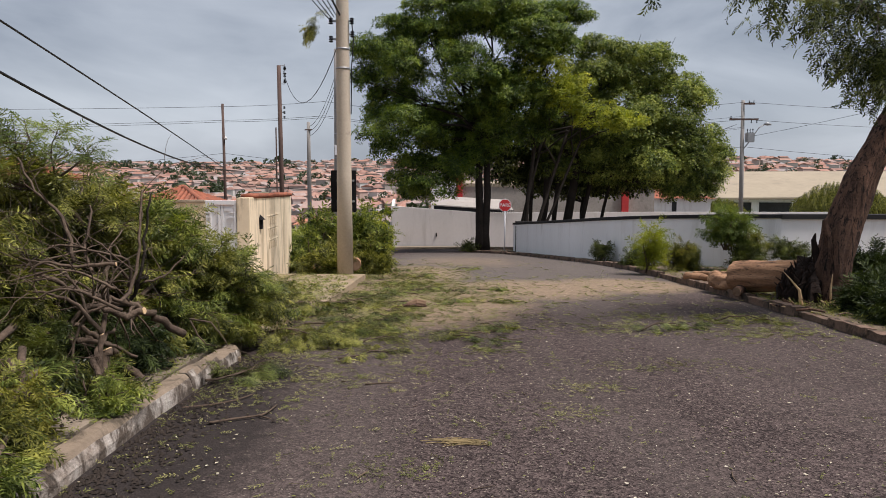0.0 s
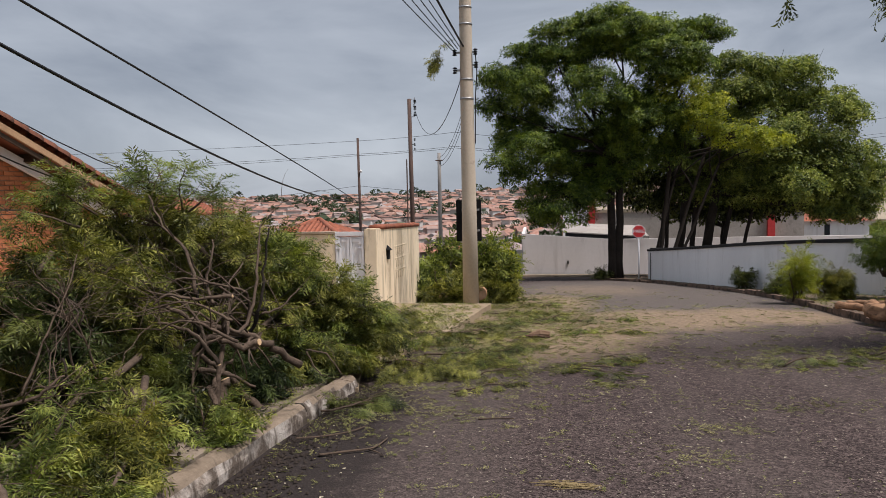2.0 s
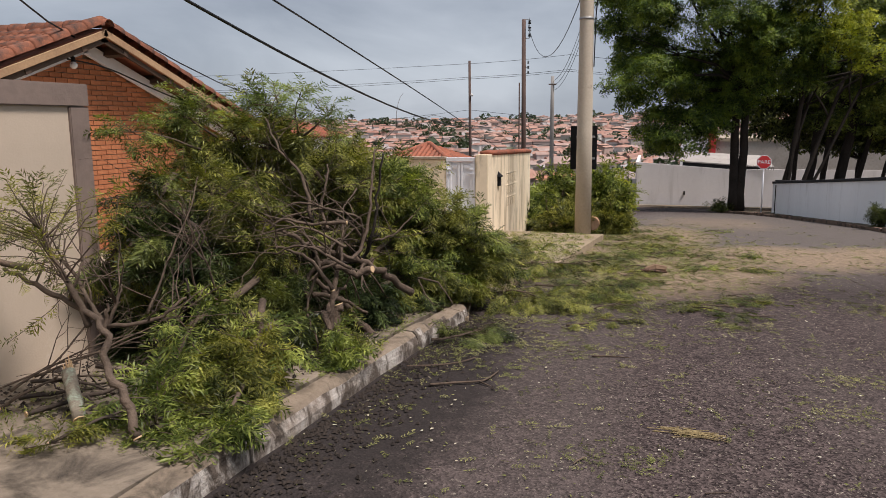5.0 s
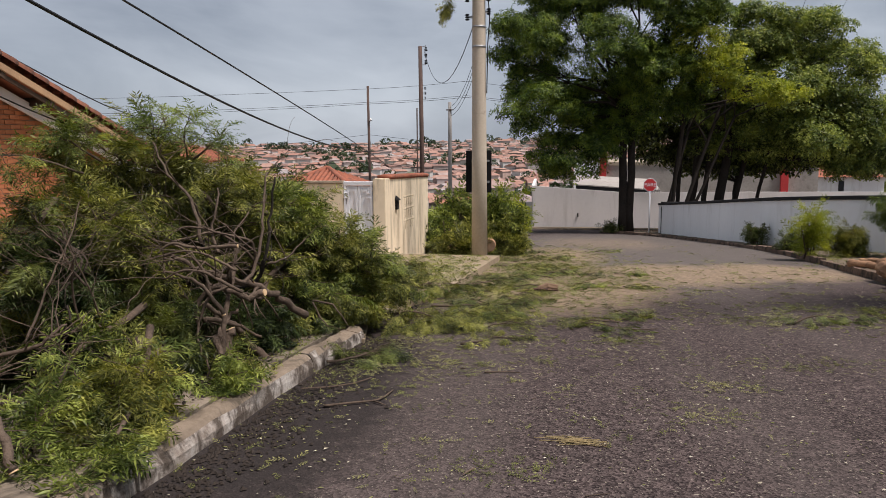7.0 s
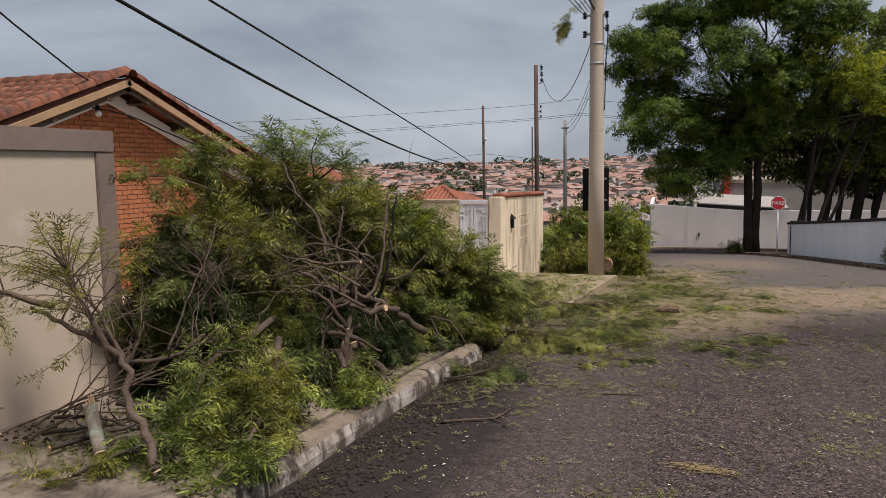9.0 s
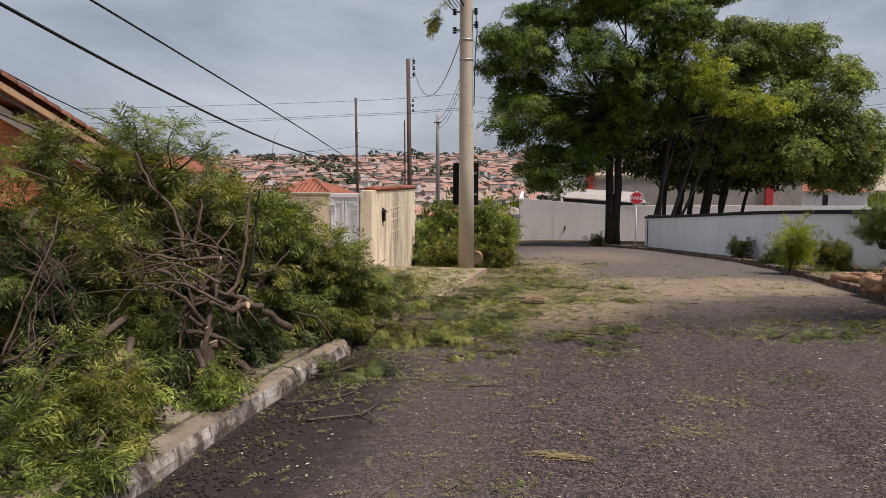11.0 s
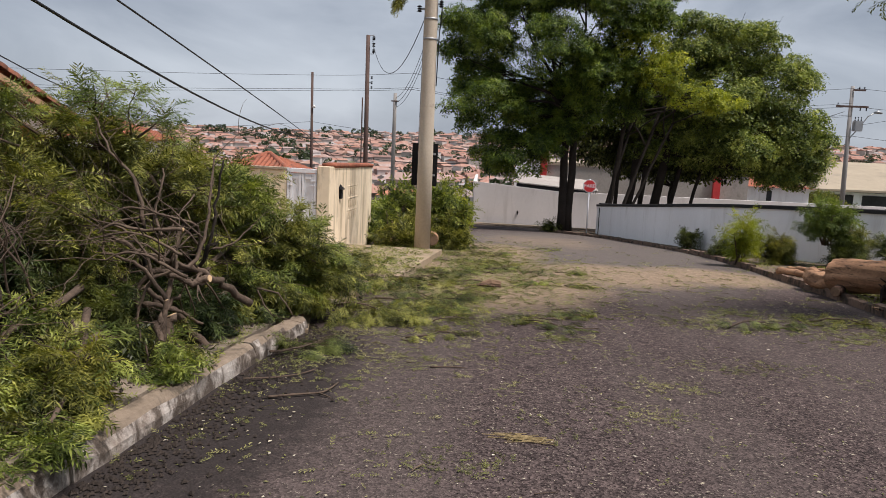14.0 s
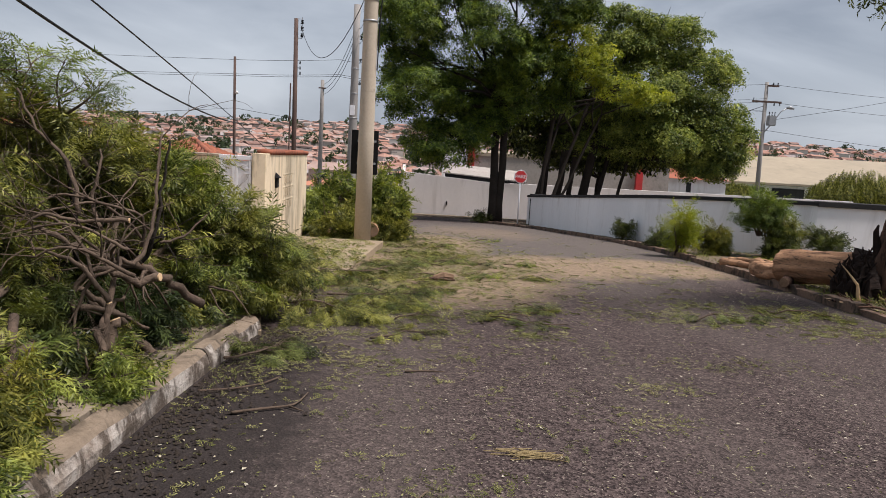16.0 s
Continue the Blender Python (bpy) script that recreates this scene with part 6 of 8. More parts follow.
heap_bough((-4.08, 5.00, 0.09), (-3.78, 5.10, 0.38), 0.28, 36, 18, LEAF_SHADE, "bough deep inside the heap with shade in its leaf colour", 747)
heap_bough((-3.54, 4.75, 0.78), (-3.22, 4.90, 0.65), 0.26, 36, 18, LEAF_SHADE, "bough deep inside the heap with shade in its leaf colour", 748)
heap_bough((-3.04, 5.30, -0.04), (-2.71, 5.70, -0.04), 0.26, 36, 18, LEAF_SHADE, "bough deep inside the heap with shade in its leaf colour", 749)
heap_bough((-2.75, 6.00, 0.24), (-2.49, 6.40, 0.08), 0.28, 40, 18, LEAF_SHADE, "bough deep inside the heap with shade in its leaf colour", 750)
# the fresh spray that spills over the kerb in front of the dark hollow
heap_bough((-2.79, 5.10, 0.51), (-2.57, 3.72, 0.03), 0.30, 24, 12, LEAF_FRESH, "bright feathery bough drooping onto the pavement", 700)
heap_bough((-2.63, 4.90, 0.41), (-2.17, 3.55, -0.02), 0.26, 24, 12, LEAF_FRESH, "bright feathery bough spilling over the kerb", 701)
heap_bough((-2.62, 4.75, 0.37), (-2.55, 4.00, 0.11), 0.28, 26, 15, LEAF_BRUSH, "feathery bough drooping onto the pavement", 702)
heap_bough((-2.55, 4.90, 0.26), (-2.31, 4.00, -0.06), 0.24, 24, 14, LEAF_BRUSH, "leafy spray drooping beside the kerb", 703)
heap_bough((-2.51, 4.70, 0.28), (-2.42, 4.30, 0.19), 0.24, 20, 15, LEAF_YELLOW, "yellow-green leafy spray beside the kerb", 704)
heap_bough((-2.39, 5.30, 0.25), (-2.19, 5.10, 0.00), 0.14, 12, 12, LEAF_FRESH, "small bluish-green sprig hanging by the cut stems", 705)
heap_bough((-3.23, 5.70, 1.12), (-2.85, 5.10, 0.35), 0.34, 34, 17, LEAF_BRUSH, "long feathery bough hanging down the heap", 706)
heap_bough((-3.54, 5.50, 1.13), (-3.35, 5.00, 0.62), 0.30, 30, 16, LEAF_YELLOW, "olive bough hanging like a curtain by the wall", 707)
heap_bough((-3.78, 5.30, 1.10), (-3.57, 4.80, 0.65), 0.24, 24, 15, LEAF_YELLOW, "olive bough hanging like a curtain by the wall", 708)
heap_bough((-2.95, 5.60, 0.66), (-2.61, 5.05, 0.14), 0.26, 24, 15, LEAF_DEEP_AND_SHADE, "dark feathery bough hanging down the heap", 709)
for a, b, s in (((-3.54, 5.60, 1.38), (-3.89, 5.10, 1.54), 720), ((-3.52, 5.80, 1.46), (-3.77, 5.60, 1.68), 721), ((-3.40, 6.00, 1.41), (-3.71, 5.80, 1.72), 722)):
    bough("fallen_bough", a, b, 0.26, 18, 8, LEAF_FRESH, "thin feathery branch over the top of the heap", "bough", s, 0.011, (0.07, 0.14), PILE, 0.1, 0.3, flat=0.6)
# slender sprays standing above the heap
bough("fallen_bough", (-3.15, 6.3, 0.9), (-3.85, 6.85, 1.78), 0.30, 15, 6, LEAF_BRUSH, "slender bough with feathery tips above the heap", "bough", 131, 0.016, (0.10, 0.20), PILE, 0.1, 0.55)
bough("fallen_bough", (-3.0, 6.6, 0.9), (-3.42, 7.5, 1.42), 0.26, 13, 6, LEAF_BRUSH, "slender bough with feathery tips above the heap", "bough", 132, 0.016, (0.10, 0.20), PILE, 0.1, 0.6)
bough("fallen_bough", (-3.3, 6.0, 1.1), (-3.85, 5.7, 1.58), 0.28, 12, 6, LEAF_BRUSH, "slender bough with feathery tips above the heap", "bough", 133, 0.016, (0.10, 0.20), PILE, 0.1, 0.5)
bare_branch([(-2.98, 6.3, 0.45), (-3.01, 6.3, 0.93), (-3.09, 6.3, 1.29), (-3.25, 6.3, 1.52), (-3.39, 6.3, 1.62)], 0.018, "dark slender branch rising out of the heap", 640, False, BARK_DARK, 3)
bare_branch([(-2.72, 6.3, 0.42), (-2.53, 6.3, 0.47), (-2.42, 6.28, 0.72), (-2.38, 6.3, 1.04), (-2.33, 6.3, 1.33)], 0.017, "dark bent branch rising out of the heap", 641, False, BARK_DARK, 2)
for i, (a, b, sp, n) in enumerate((((-3.10, 6.3, 1.30), (-3.33, 6.35, 1.92), 0.24, 20), ((-3.07, 6.3, 1.42), (-3.00, 6.2, 1.82), 0.20, 14), ((-3.06, 6.3, 1.45), (-2.74, 6.25, 1.68), 0.19, 18), ((-3.20, 6.3, 1.48), (-3.50, 6.35, 1.80), 0.22, 18), ((-3.25, 6.3, 1.40), (-3.55, 6.3, 1.55), 0.24, 20))):
    bough("fallen_bough", a, b, sp, n, 6, LEAF_AIRY, "airy feathery spray above the heap", "bough", 644 + i, 0.011, (0.06, 0.13), PILE, 0.05, 0.35, flat=0.6)
# low boughs strewn over the gutter and the road
LOW = [((-1.95, 6.35, -0.20), (-1.65, 6.9, -0.22), 0.28, 28, 23, LEAF_BRUSH), ((-2.1, 7.9, -0.2), (-1.25, 8.3, -0.30), 0.42, 40, 27, LEAF_BRUSH),
       ((-1.9, 8.6, -0.3), (-0.75, 9.1, -0.37), 0.40, 40, 27, LEAF_BRUSH), ((-1.7, 9.4, -0.35), (-0.6, 10.2, -0.42), 0.42, 31, 23, LEAF_DEEP_AND_SHADE),
       ((-2.3, 9.6, -0.2), (-1.6, 10.9, -0.35), 0.40, 36, 25, LEAF_BRUSH), ((-2.6, 10.2, -0.2), (-2.4, 11.6, -0.25), 0.38, 36, 25, LEAF_BRUSH),
       ((-1.5, 12.0, -0.5), (-0.9, 13.4, -0.6), 0.38, 19, 20, LEAF_BRUSH), ((-1.1, 14.4, -0.68), (-0.6, 15.4, -0.75), 0.40, 19, 20, LEAF_BRUSH),
       ((-2.7, 9.9, -0.15), (-2.2, 10.9, -0.2), 0.36, 34, 22, LEAF_BRUSH), ((-2.0, 10.6, -0.3), (-1.3, 11.6, -0.42), 0.36, 26, 20, LEAF_BRUSH), ((-1.4, 10.9, -0.45), (-0.6, 11.9, -0.5), 0.34, 16, 16, LEAF_BRUSH), ((-1.35, 16.2, -0.8), (-1.0, 17.6, -0.9), 0.42, 22, 16, LEAF_BRUSH), ((-1.5, 18.2, -0.95), (-1.1, 19.5, -1.0), 0.42, 22, 16, LEAF_BRUSH),
       ((-1.0, 7.4, -0.28), (-0.5, 7.9, -0.32), 0.22, 14, 15, LEAF_BRUSH), ((3.6, 10.2, -0.45), (4.4, 10.0, -0.44), 0.35, 14, 17, LEAF_BRUSH), ((2.4, 9.3, -0.4), (3.2, 9.6, -0.42), 0.35, 12, 15, LEAF_BRUSH)]
for i, (a, b, sp, n, per, mat) in enumerate(LOW):
    bough("cut_branch", a, b, sp, int(n * 0.9), int(per * 0.62), LEAF_DEEP_AND_SHADE if i % 3 == 0 else LEAF_BRUSH, "low leafy branch lying on the asphalt", "branch", 150 + i, 0.012, (0.06, 0.13), "leafy branches on the road", 0.5, 0.1, ground=on_road, flat=0.25)

# small cut sprigs lying thick over the road beyond the heap
for i in range(34):
    r = random.Random(760 + i)
    y = 8.3 + 11.5 * r.random() ** 1.3
    x = r.uniform(-1.75, -0.3) if i % 4 else r.uniform(-0.4, 0.7)
    a = r.uniform(0, 6.28)
    ln = r.uniform(0.25, 0.55)
    bough("cut_branch", (x, y, slope(y) + 0.03), (x + ln * math.cos(a), y + ln * math.sin(a), slope(y + ln * math.sin(a)) + 0.04), 0.34, 13, 5, (LEAF_BRUSH, LEAF_FRESH, LEAF_DEEP_AND_SHADE)[i % 3], "flattened leafy sprig lying on the asphalt", "branch", 800 + i, 0.009, (0.06, 0.13), "leafy branches on the road", 0.2, 0.05, ground=on_road, flat=0.06)


def crooked(pts, r, seed, cut=True, forks=3, mat=None):
    return bare_branch(pts, r, "crooked bare branch in the heap with a sawn end" if cut else "thin crooked bare branch in the heap", seed, cut, mat, forks)


crooked([(-2.31, 6.05, -0.14), (-2.43, 5.90, 0.09), (-2.51, 5.75, 0.27), (-2.63, 5.60, 0.42)], 0.036, 200, True, 0)
crooked([(-2.33, 5.20, -0.08), (-2.35, 5.30, 0.17), (-2.33, 5.40, 0.47), (-2.34, 5.50, 0.64)], 0.027, 201, False, 1)
crooked([(-2.35, 5.45, 0.27), (-2.35, 5.40, 0.15), (-2.35, 5.35, -0.09)], 0.042, 202, True, 0)
crooked([(-2.10, 5.50, 0.54), (-2.21, 5.46, 0.51), (-2.29, 5.42, 0.56), (-2.42, 5.38, 0.60), (-2.53, 5.34, 0.48), (-2.52, 5.30, 0.35)], 0.026, 203, True, 1)
crooked([(-2.10, 6.30, 0.20), (-2.26, 6.15, 0.36), (-2.35, 6.00, 0.48), (-2.50, 5.85, 0.55), (-2.61, 5.70, 0.62), (-2.71, 5.55, 0.72), (-2.80, 5.40, 0.81)], 0.032, 204, False, 3)
crooked([(-2.35, 5.50, 0.64), (-2.29, 5.62, 0.60), (-2.26, 5.74, 0.72), (-2.26, 5.86, 0.95), (-2.29, 5.98, 1.16), (-2.31, 6.10, 1.37)], 0.016, 205, False, 3)
crooked([(-2.62, 5.60, 0.87), (-2.74, 5.70, 1.18), (-2.98, 5.80, 1.37), (-3.15, 5.90, 1.61)], 0.015, 206, False, 5)
crooked([(-2.22, 5.35, 0.89), (-2.44, 5.30, 0.88), (-2.65, 5.25, 0.91), (-2.73, 5.20, 0.85)], 0.014, 207, True, 3)
crooked([(-2.54, 5.70, 0.79), (-2.63, 5.77, 0.95), (-2.60, 5.83, 1.14), (-2.63, 5.90, 1.26)], 0.013, 208, False, 3)
crooked([(-2.25, 5.90, 0.68), (-2.13, 6.00, 0.72), (-2.01, 6.10, 0.86)], 0.010, 209, False, 3)
crooked([(-2.12, 6.50, 0.28), (-1.94, 6.50, 0.25), (-1.81, 6.50, 0.07)], 0.009, 210, False, 1)
crooked([(-2.08, 6.40, 0.29), (-2.02, 6.40, 0.16), (-1.94, 6.40, 0.08)], 0.008, 211, False, 1)
crooked([(-2.25, 5.30, 0.62), (-2.40, 5.26, 0.54), (-2.47, 5.22, 0.32), (-2.44, 5.18, 0.20), (-2.36, 5.14, 0.06), (-2.43, 5.10, -0.07)], 0.011, 212, False, 2)
crooked([(-2.20, 5.30, 0.73), (-2.35, 5.27, 0.81), (-2.54, 5.23, 0.87), (-2.79, 5.20, 0.81)], 0.011, 213, False, 4)
crooked([(-2.14, 5.25, 0.59), (-2.32, 5.20, 0.69), (-2.46, 5.15, 0.75), (-2.65, 5.10, 0.69)], 0.013, 214, False, 4)
crooked([(-2.38, 5.30, 0.49), (-2.46, 5.30, 0.73), (-2.62, 5.30, 0.88), (-2.89, 5.30, 0.95)], 0.012, 215, False, 4)
crooked([(-2.29, 5.25, 0.43), (-2.43, 5.23, 0.62), (-2.59, 5.22, 0.70), (-2.77, 5.20, 0.73)], 0.016, 216, True, 3)
crooked([(-2.37, 5.30, 0.25), (-2.35, 5.40, 0.35), (-2.31, 5.50, 0.41)], 0.022, 217, True, 0)
crooked([(-2.58, 5.50, 0.32), (-2.46, 5.70, 0.26), (-2.32, 5.90, 0.11)], 0.022, 218, False, 0)
# bare twigs hanging out of the dark hollow by the wall, bark shade-darkened
crooked([(-3.31, 4.90, 1.01), (-3.04, 4.83, 0.85), (-3.18, 4.77, 0.67), (-3.33, 4.70, 0.54)], 0.008, 240, True, 4, BARK_HOLLOW_SHADE)
crooked([(-3.24, 4.90, 0.97), (-3.00, 4.83, 0.85), (-3.09, 4.77, 0.71), (-3.20, 4.70, 0.61)], 0.007, 241, False, 4, BARK_HOLLOW_SHADE)
crooked([(-3.34, 4.85, 0.92), (-3.09, 4.80, 0.82), (-3.20, 4.75, 0.64), (-3.29, 4.70, 0.57)], 0.007, 242, False, 4, BARK_HOLLOW_SHADE)
crooked([(-3.08, 4.70, 0.50), (-2.93, 4.70, 0.29), (-2.72, 4.70, 0.23), (-2.63, 4.70, 0.38)], 0.007, 243, True, 4, BARK_HOLLOW_SHADE)
crooked([(-3.00, 4.60, 0.60), (-2.91, 4.57, 0.40), (-2.69, 4.53, 0.31), (-2.55, 4.50, 0.22)], 0.008, 244, False, 4, BARK_HOLLOW_SHADE)
crooked([(-3.19, 4.50, 0.40), (-2.99, 4.50, 0.26), (-2.84, 4.50, 0.13), (-2.68, 4.50, 0.11)], 0.008, 245, False, 4, BARK_HOLLOW_SHADE)
crooked([(-3.25, 3.55, 0.06), (-3.20, 3.83, 0.04), (-3.11, 4.12, 0.05), (-2.93, 4.40, 0.08)], 0.016, 246, True, 4, BARK_HOLLOW_SHADE)
crooked([(-3.46, 3.70, 0.07), (-3.42, 3.97, 0.02), (-3.30, 4.23, -0.01), (-3.13, 4.50, 0.11)], 0.014, 247, False, 4, BARK_HOLLOW_SHADE)
crooked([(-3.48, 3.80, 0.13), (-3.29, 3.97, 0.09), (-3.09, 4.13, -0.04), (-2.86, 4.30, -0.02)], 0.012, 248, False, 4, BARK_HOLLOW_SHADE)
crooked([(-2.85, 3.30, 0.05), (-2.73, 3.47, 0.11), (-2.68, 3.63, 0.11), (-2.62, 3.80, 0.04)], 0.009, 249, True, 4, BARK_HOLLOW_SHADE)
crooked([(-3.58, 4.40, 0.03), (-3.33, 4.47, -0.01), (-3.08, 4.53, 0.04), (-2.95, 4.60, 0.13)], 0.018, 250, False, 4, BARK_HOLLOW_SHADE)
# arching branches that cross one another in the middle of the heap
for i in range(5):
    r = random.Random(270 + i)
    a = Vector((r.uniform(-3.25, -2.8), r.uniform(5.0, 5.8), r.uniform(0.4, 1.1)))
    b = Vector((r.uniform(-2.6, -2.2), r.uniform(5.5, 6.8), r.uniform(0.05, 0.9)))
    h = Vector((r.uniform(0.0, 0.2), r.uniform(-0.2, 0.2), r.uniform(-0.15, 0.3)))
    w = lambda: Vector((r.uniform(-0.1, 0.1), r.uniform(-0.1, 0.1), r.uniform(-0.1, 0.1)))
    bare_branch([b, b.lerp(a, 0.25) + h * 0.8 + w(), b.lerp(a, 0.5) + h + w(), b.lerp(a, 0.75) + h * 0.7 + w(), a], r.uniform(0.006, 0.012), "crooked branch arching through the heap", 280 + i, i % 3 == 0, forks=4)
# thin branches in the dark hollow by the wall
for i in range(5):
    r = random.Random(480 + i)
    a = Vector((r.uniform(-3.75, -3.2), r.uniform(3.2, 4.0), r.uniform(0.06, 0.3)))
    b = a + Vector((r.uniform(0.1, 0.6), r.uniform(0.5, 1.1), r.uniform(-0.12, 0.35)))
    b.z = max(b.z, 0.06)
    w = lambda: Vector((r.uniform(-0.07, 0.07), r.uniform(-0.07, 0.07), r.uniform(0, 0.1)))
    bare_branch([a, a.lerp(b, 0.33) + w(), a.lerp(b, 0.66) + w(), b], r.uniform(0.006, 0.013), "thin bare branch lying by the wall", 490 + i, i % 2 == 0, forks=4)
# fine tangle of dry twigs
for i in range(5):
    r = random.Random(300 + i)
    c = Vector((-2.75 + r.uniform(-0.25, 0.2), 5.6 + r.uniform(-0.5, 0.8), 0.62 + r.uniform(-0.2, 0.35)))
    d = Vector((r.uniform(-0.5, 0.5), r.uniform(-0.7, 0.7), r.uniform(-0.35, 0.35)))
    bare_branch([c - d, c - d * 0.3 + Vector((r.uniform(-.1, .1), 0, r.uniform(-.1, .1))), c + d * 0.4 + Vector((r.uniform(-.1, .1), 0, r.uniform(-.1, .1))), c + d], 0.006, "dry twig tangled in the heap", 320 + i, False, forks=5)
for i in range(4):
    r = random.Random(360 + i)
    c = Vector((-3.05 + r.uniform(-0.1, 0.15), 4.55 + r.uniform(-0.2, 0.25), 0.75 + r.uniform(-0.2, 0.2)))
    d = Vector((r.uniform(-0.1, 0.2), r.uniform(-0.2, 0.3), r.uniform(0.15, 0.4)))
    bare_branch([c - d, c - d * 0.3, c + d * 0.4 + Vector((r.uniform(-.06, .06), 0, 0)), c + d], 0.008, "dry twig tangled in the heap", 370 + i, False, forks=5)


def pave_log(a, b, r, label, bark, seed):
    t = thing("log", a, label, "log")
    rng = random.Random(seed)
    pts = [Vector(a).lerp(Vector(b), k / 5) for k in range(6)]
    part("bark", Geo().tube(pts, [r * rng.uniform(0.95, 1.06) for _ in pts], 14, 0.04, rng).mesh("bark", bark, True), t)
    d = (pts[0] - pts[1]).normalized()
    part("cut_face", Geo().tube([pts[0] + d * 0.001, pts[0] + d * 0.008], r * 0.94, 14).mesh("cut_face", DULL_WOOD if r > 0.055 else CUT_WOOD), t, "pale sawn end")
    return t


st = pave_log((-2.95, 3.60, 0.045), (-3.15, 3.75, 0.24), 0.037, "short lichened log with a splintered top", LICHEN, 7)
for k in range(5):
    x, y, z = -3.149 + 0.012 * (k - 2), 3.750 + 0.008 * (k % 3), 0.240
    part("splinter", Geo().tube([(x, y, z - 0.015), (x - 0.01, y, z + 0.04 + 0.025 * (k % 3))], [0.011, 0.002], 5).mesh("splinter", CUT_WOOD), st, "torn pale splinter")
pave_log((-2.55, 6.25, 0.02), (-2.95, 6.5, 0.06), 0.06, "short reddish log under the heap", BARK_RED, 8)
pave_log((-2.95, 2.05, 0.12), (-2.35, 2.72, 0.07), 0.045, "short grey log at the edge of the pavement", LICHEN, 9)

# sparse sapling in front of the beige wall
bare_branch([(-2.46, 3.45, 0.07), (-2.57, 3.50, 0.24), (-2.70, 3.55, 0.38), (-2.75, 3.60, 0.55), (-3.00, 3.65, 0.65), (-3.26, 3.70, 0.72), (-3.53, 3.75, 0.79)], 0.024, "crooked bare sapling torn off beside the wall", 400, True, BARK, 2)
bare_branch([(-2.77, 3.62, 0.54), (-2.88, 3.68, 0.65), (-3.07, 3.74, 0.82), (-3.29, 3.80, 0.90)], 0.014, "bare fork of the torn sapling", 405, False, None, 6)
bare_branch([(-2.75, 3.60, 0.52), (-2.73, 3.61, 0.61), (-2.73, 3.62, 0.68)], 0.014, "snapped fork of the torn sapling", 406, False, None, 0)
bare_branch([(-2.75, 3.62, 0.52), (-2.69, 3.66, 0.72), (-2.70, 3.70, 0.76)], 0.011, "bare fork of the torn sapling", 407, False, None, 5)
bare_branch([(-2.73, 3.62, 0.56), (-2.54, 3.68, 0.58), (-2.43, 3.74, 0.65), (-2.39, 3.80, 0.69)], 0.012, "bare fork of the torn sapling", 408, False, None, 5)
bough("fallen_bough", (-2.86, 3.62, 0.55), (-3.30, 3.75, 1.05), 0.42, 44, 8, LEAF_YELLOW, "sparse twiggy branch with few leaves", "bough", 401, 0.02, (0.05, 0.11), PILE, 0.0, 0.2)
bough("fallen_bough", (-3.15, 3.55, 0.85), (-3.65, 3.10, 1.05), 0.40, 44, 8, LEAF_YELLOW, "sparse twiggy branch with few leaves", "bough", 402, 0.018, (0.05, 0.11), PILE, 0.0, 0.2)
bough("fallen_bough", (-3.2, 3.0, 0.15), (-3.6, 2.9, 0.45), 0.36, 40, 8, LEAF_YELLOW, "sparse twiggy branch low by the wall", "bough", 403, 0.016, (0.05, 0.11), PILE, 0.2, 0.2)
bough("fallen_bough", (-2.9, 3.2, 0.06), (-2.75, 3.35, 0.07), 0.14, 10, 6, LEAF_YELLOW, "small leafy offcut lying on the pavement", "bough", 404, 0.006, (0.06, 0.12), PILE, 0.4, 0.1, ground=pave)


# ---------- shrubs ----------
def shrub(x, y, z, h, w, mat, label, seed, stems=5, twigs=26, per=12, leaf_len=(0.14, 0.28), template=None, group="shrubs along the white wall"):
    rng = random.Random(seed)
    nr = np.random.default_rng(seed)
    t = thing("shrub", (x, y, z), label, "shrub", group)
    place, way = [], []
    for _ in range(stems):
        tip = Vector((x + rng.uniform(-w, w) * 0.7, y + rng.uniform(-w, w) * 0.7, z + h * rng.uniform(0.6, 0.95)))
        q = limb_path((x + rng.uniform(-.1, .1), y, z - 0.05), tip, rng, 0.12, 6)
        g = Geo().tube(q, [0.022, 0.019, 0.016, 0.013, 0.01, 0.008, 0.005], 6)
        for _ in range(twigs):
            k = rng.randint(1, 5)
            a = q[k].lerp(q[k + 1], rng.random())
            d = Vector((rng.gauss(0, 1), rng.gauss(0, 1), rng.gauss(0.35, 0.6))).normalized()
            b = a + d * w * rng.uniform(0.3, 0.75)
            g.tube([a, a.lerp(b, 0.5) + Vector((0, 0, 0.02)), b], [0.006, 0.005, 0.003], 4)
            for _ in range(per):
                place.append(a.lerp(b, rng.uniform(0.3, 1.05)))
                way.append(d + Vector((rng.gauss(0, 0.6), rng.gauss(0, 0.6), rng.gauss(-0.1, 0.5))))
        part("stem", g.mesh("stem", TWIG, True), t)
    place, way = np.array([tuple(p) for p in place]), np.array([tuple(p) for p in way])
    tv, tf = template or FEATHER
    v, f = strew(tv, tf, place, frames_for(way, nr), nr.uniform(*leaf_len, len(place)))
    v[:, 2] = np.maximum(v[:, 2], z + 0.01 + 0.02 * nr.random(len(v)))
    part("foliage", np_mesh("foliage", v, f, mat), t)
    return t


vz = lambda y: slope(y) + 0.09
shrub(5.05, 24.2, vz(24.2), 0.60, 0.34, LEAF_DEEP_AND_SHADE, "small dark shrub at the foot of the white wall", 501, 4, 20, 8, (0.10, 0.2))
shrub(5.00, 18.6, vz(18.6), 1.20, 0.46, LEAF_LIME, "bright yellow-green shrub on the verge", 502, 7, 15, 5, (0.12, 0.26))
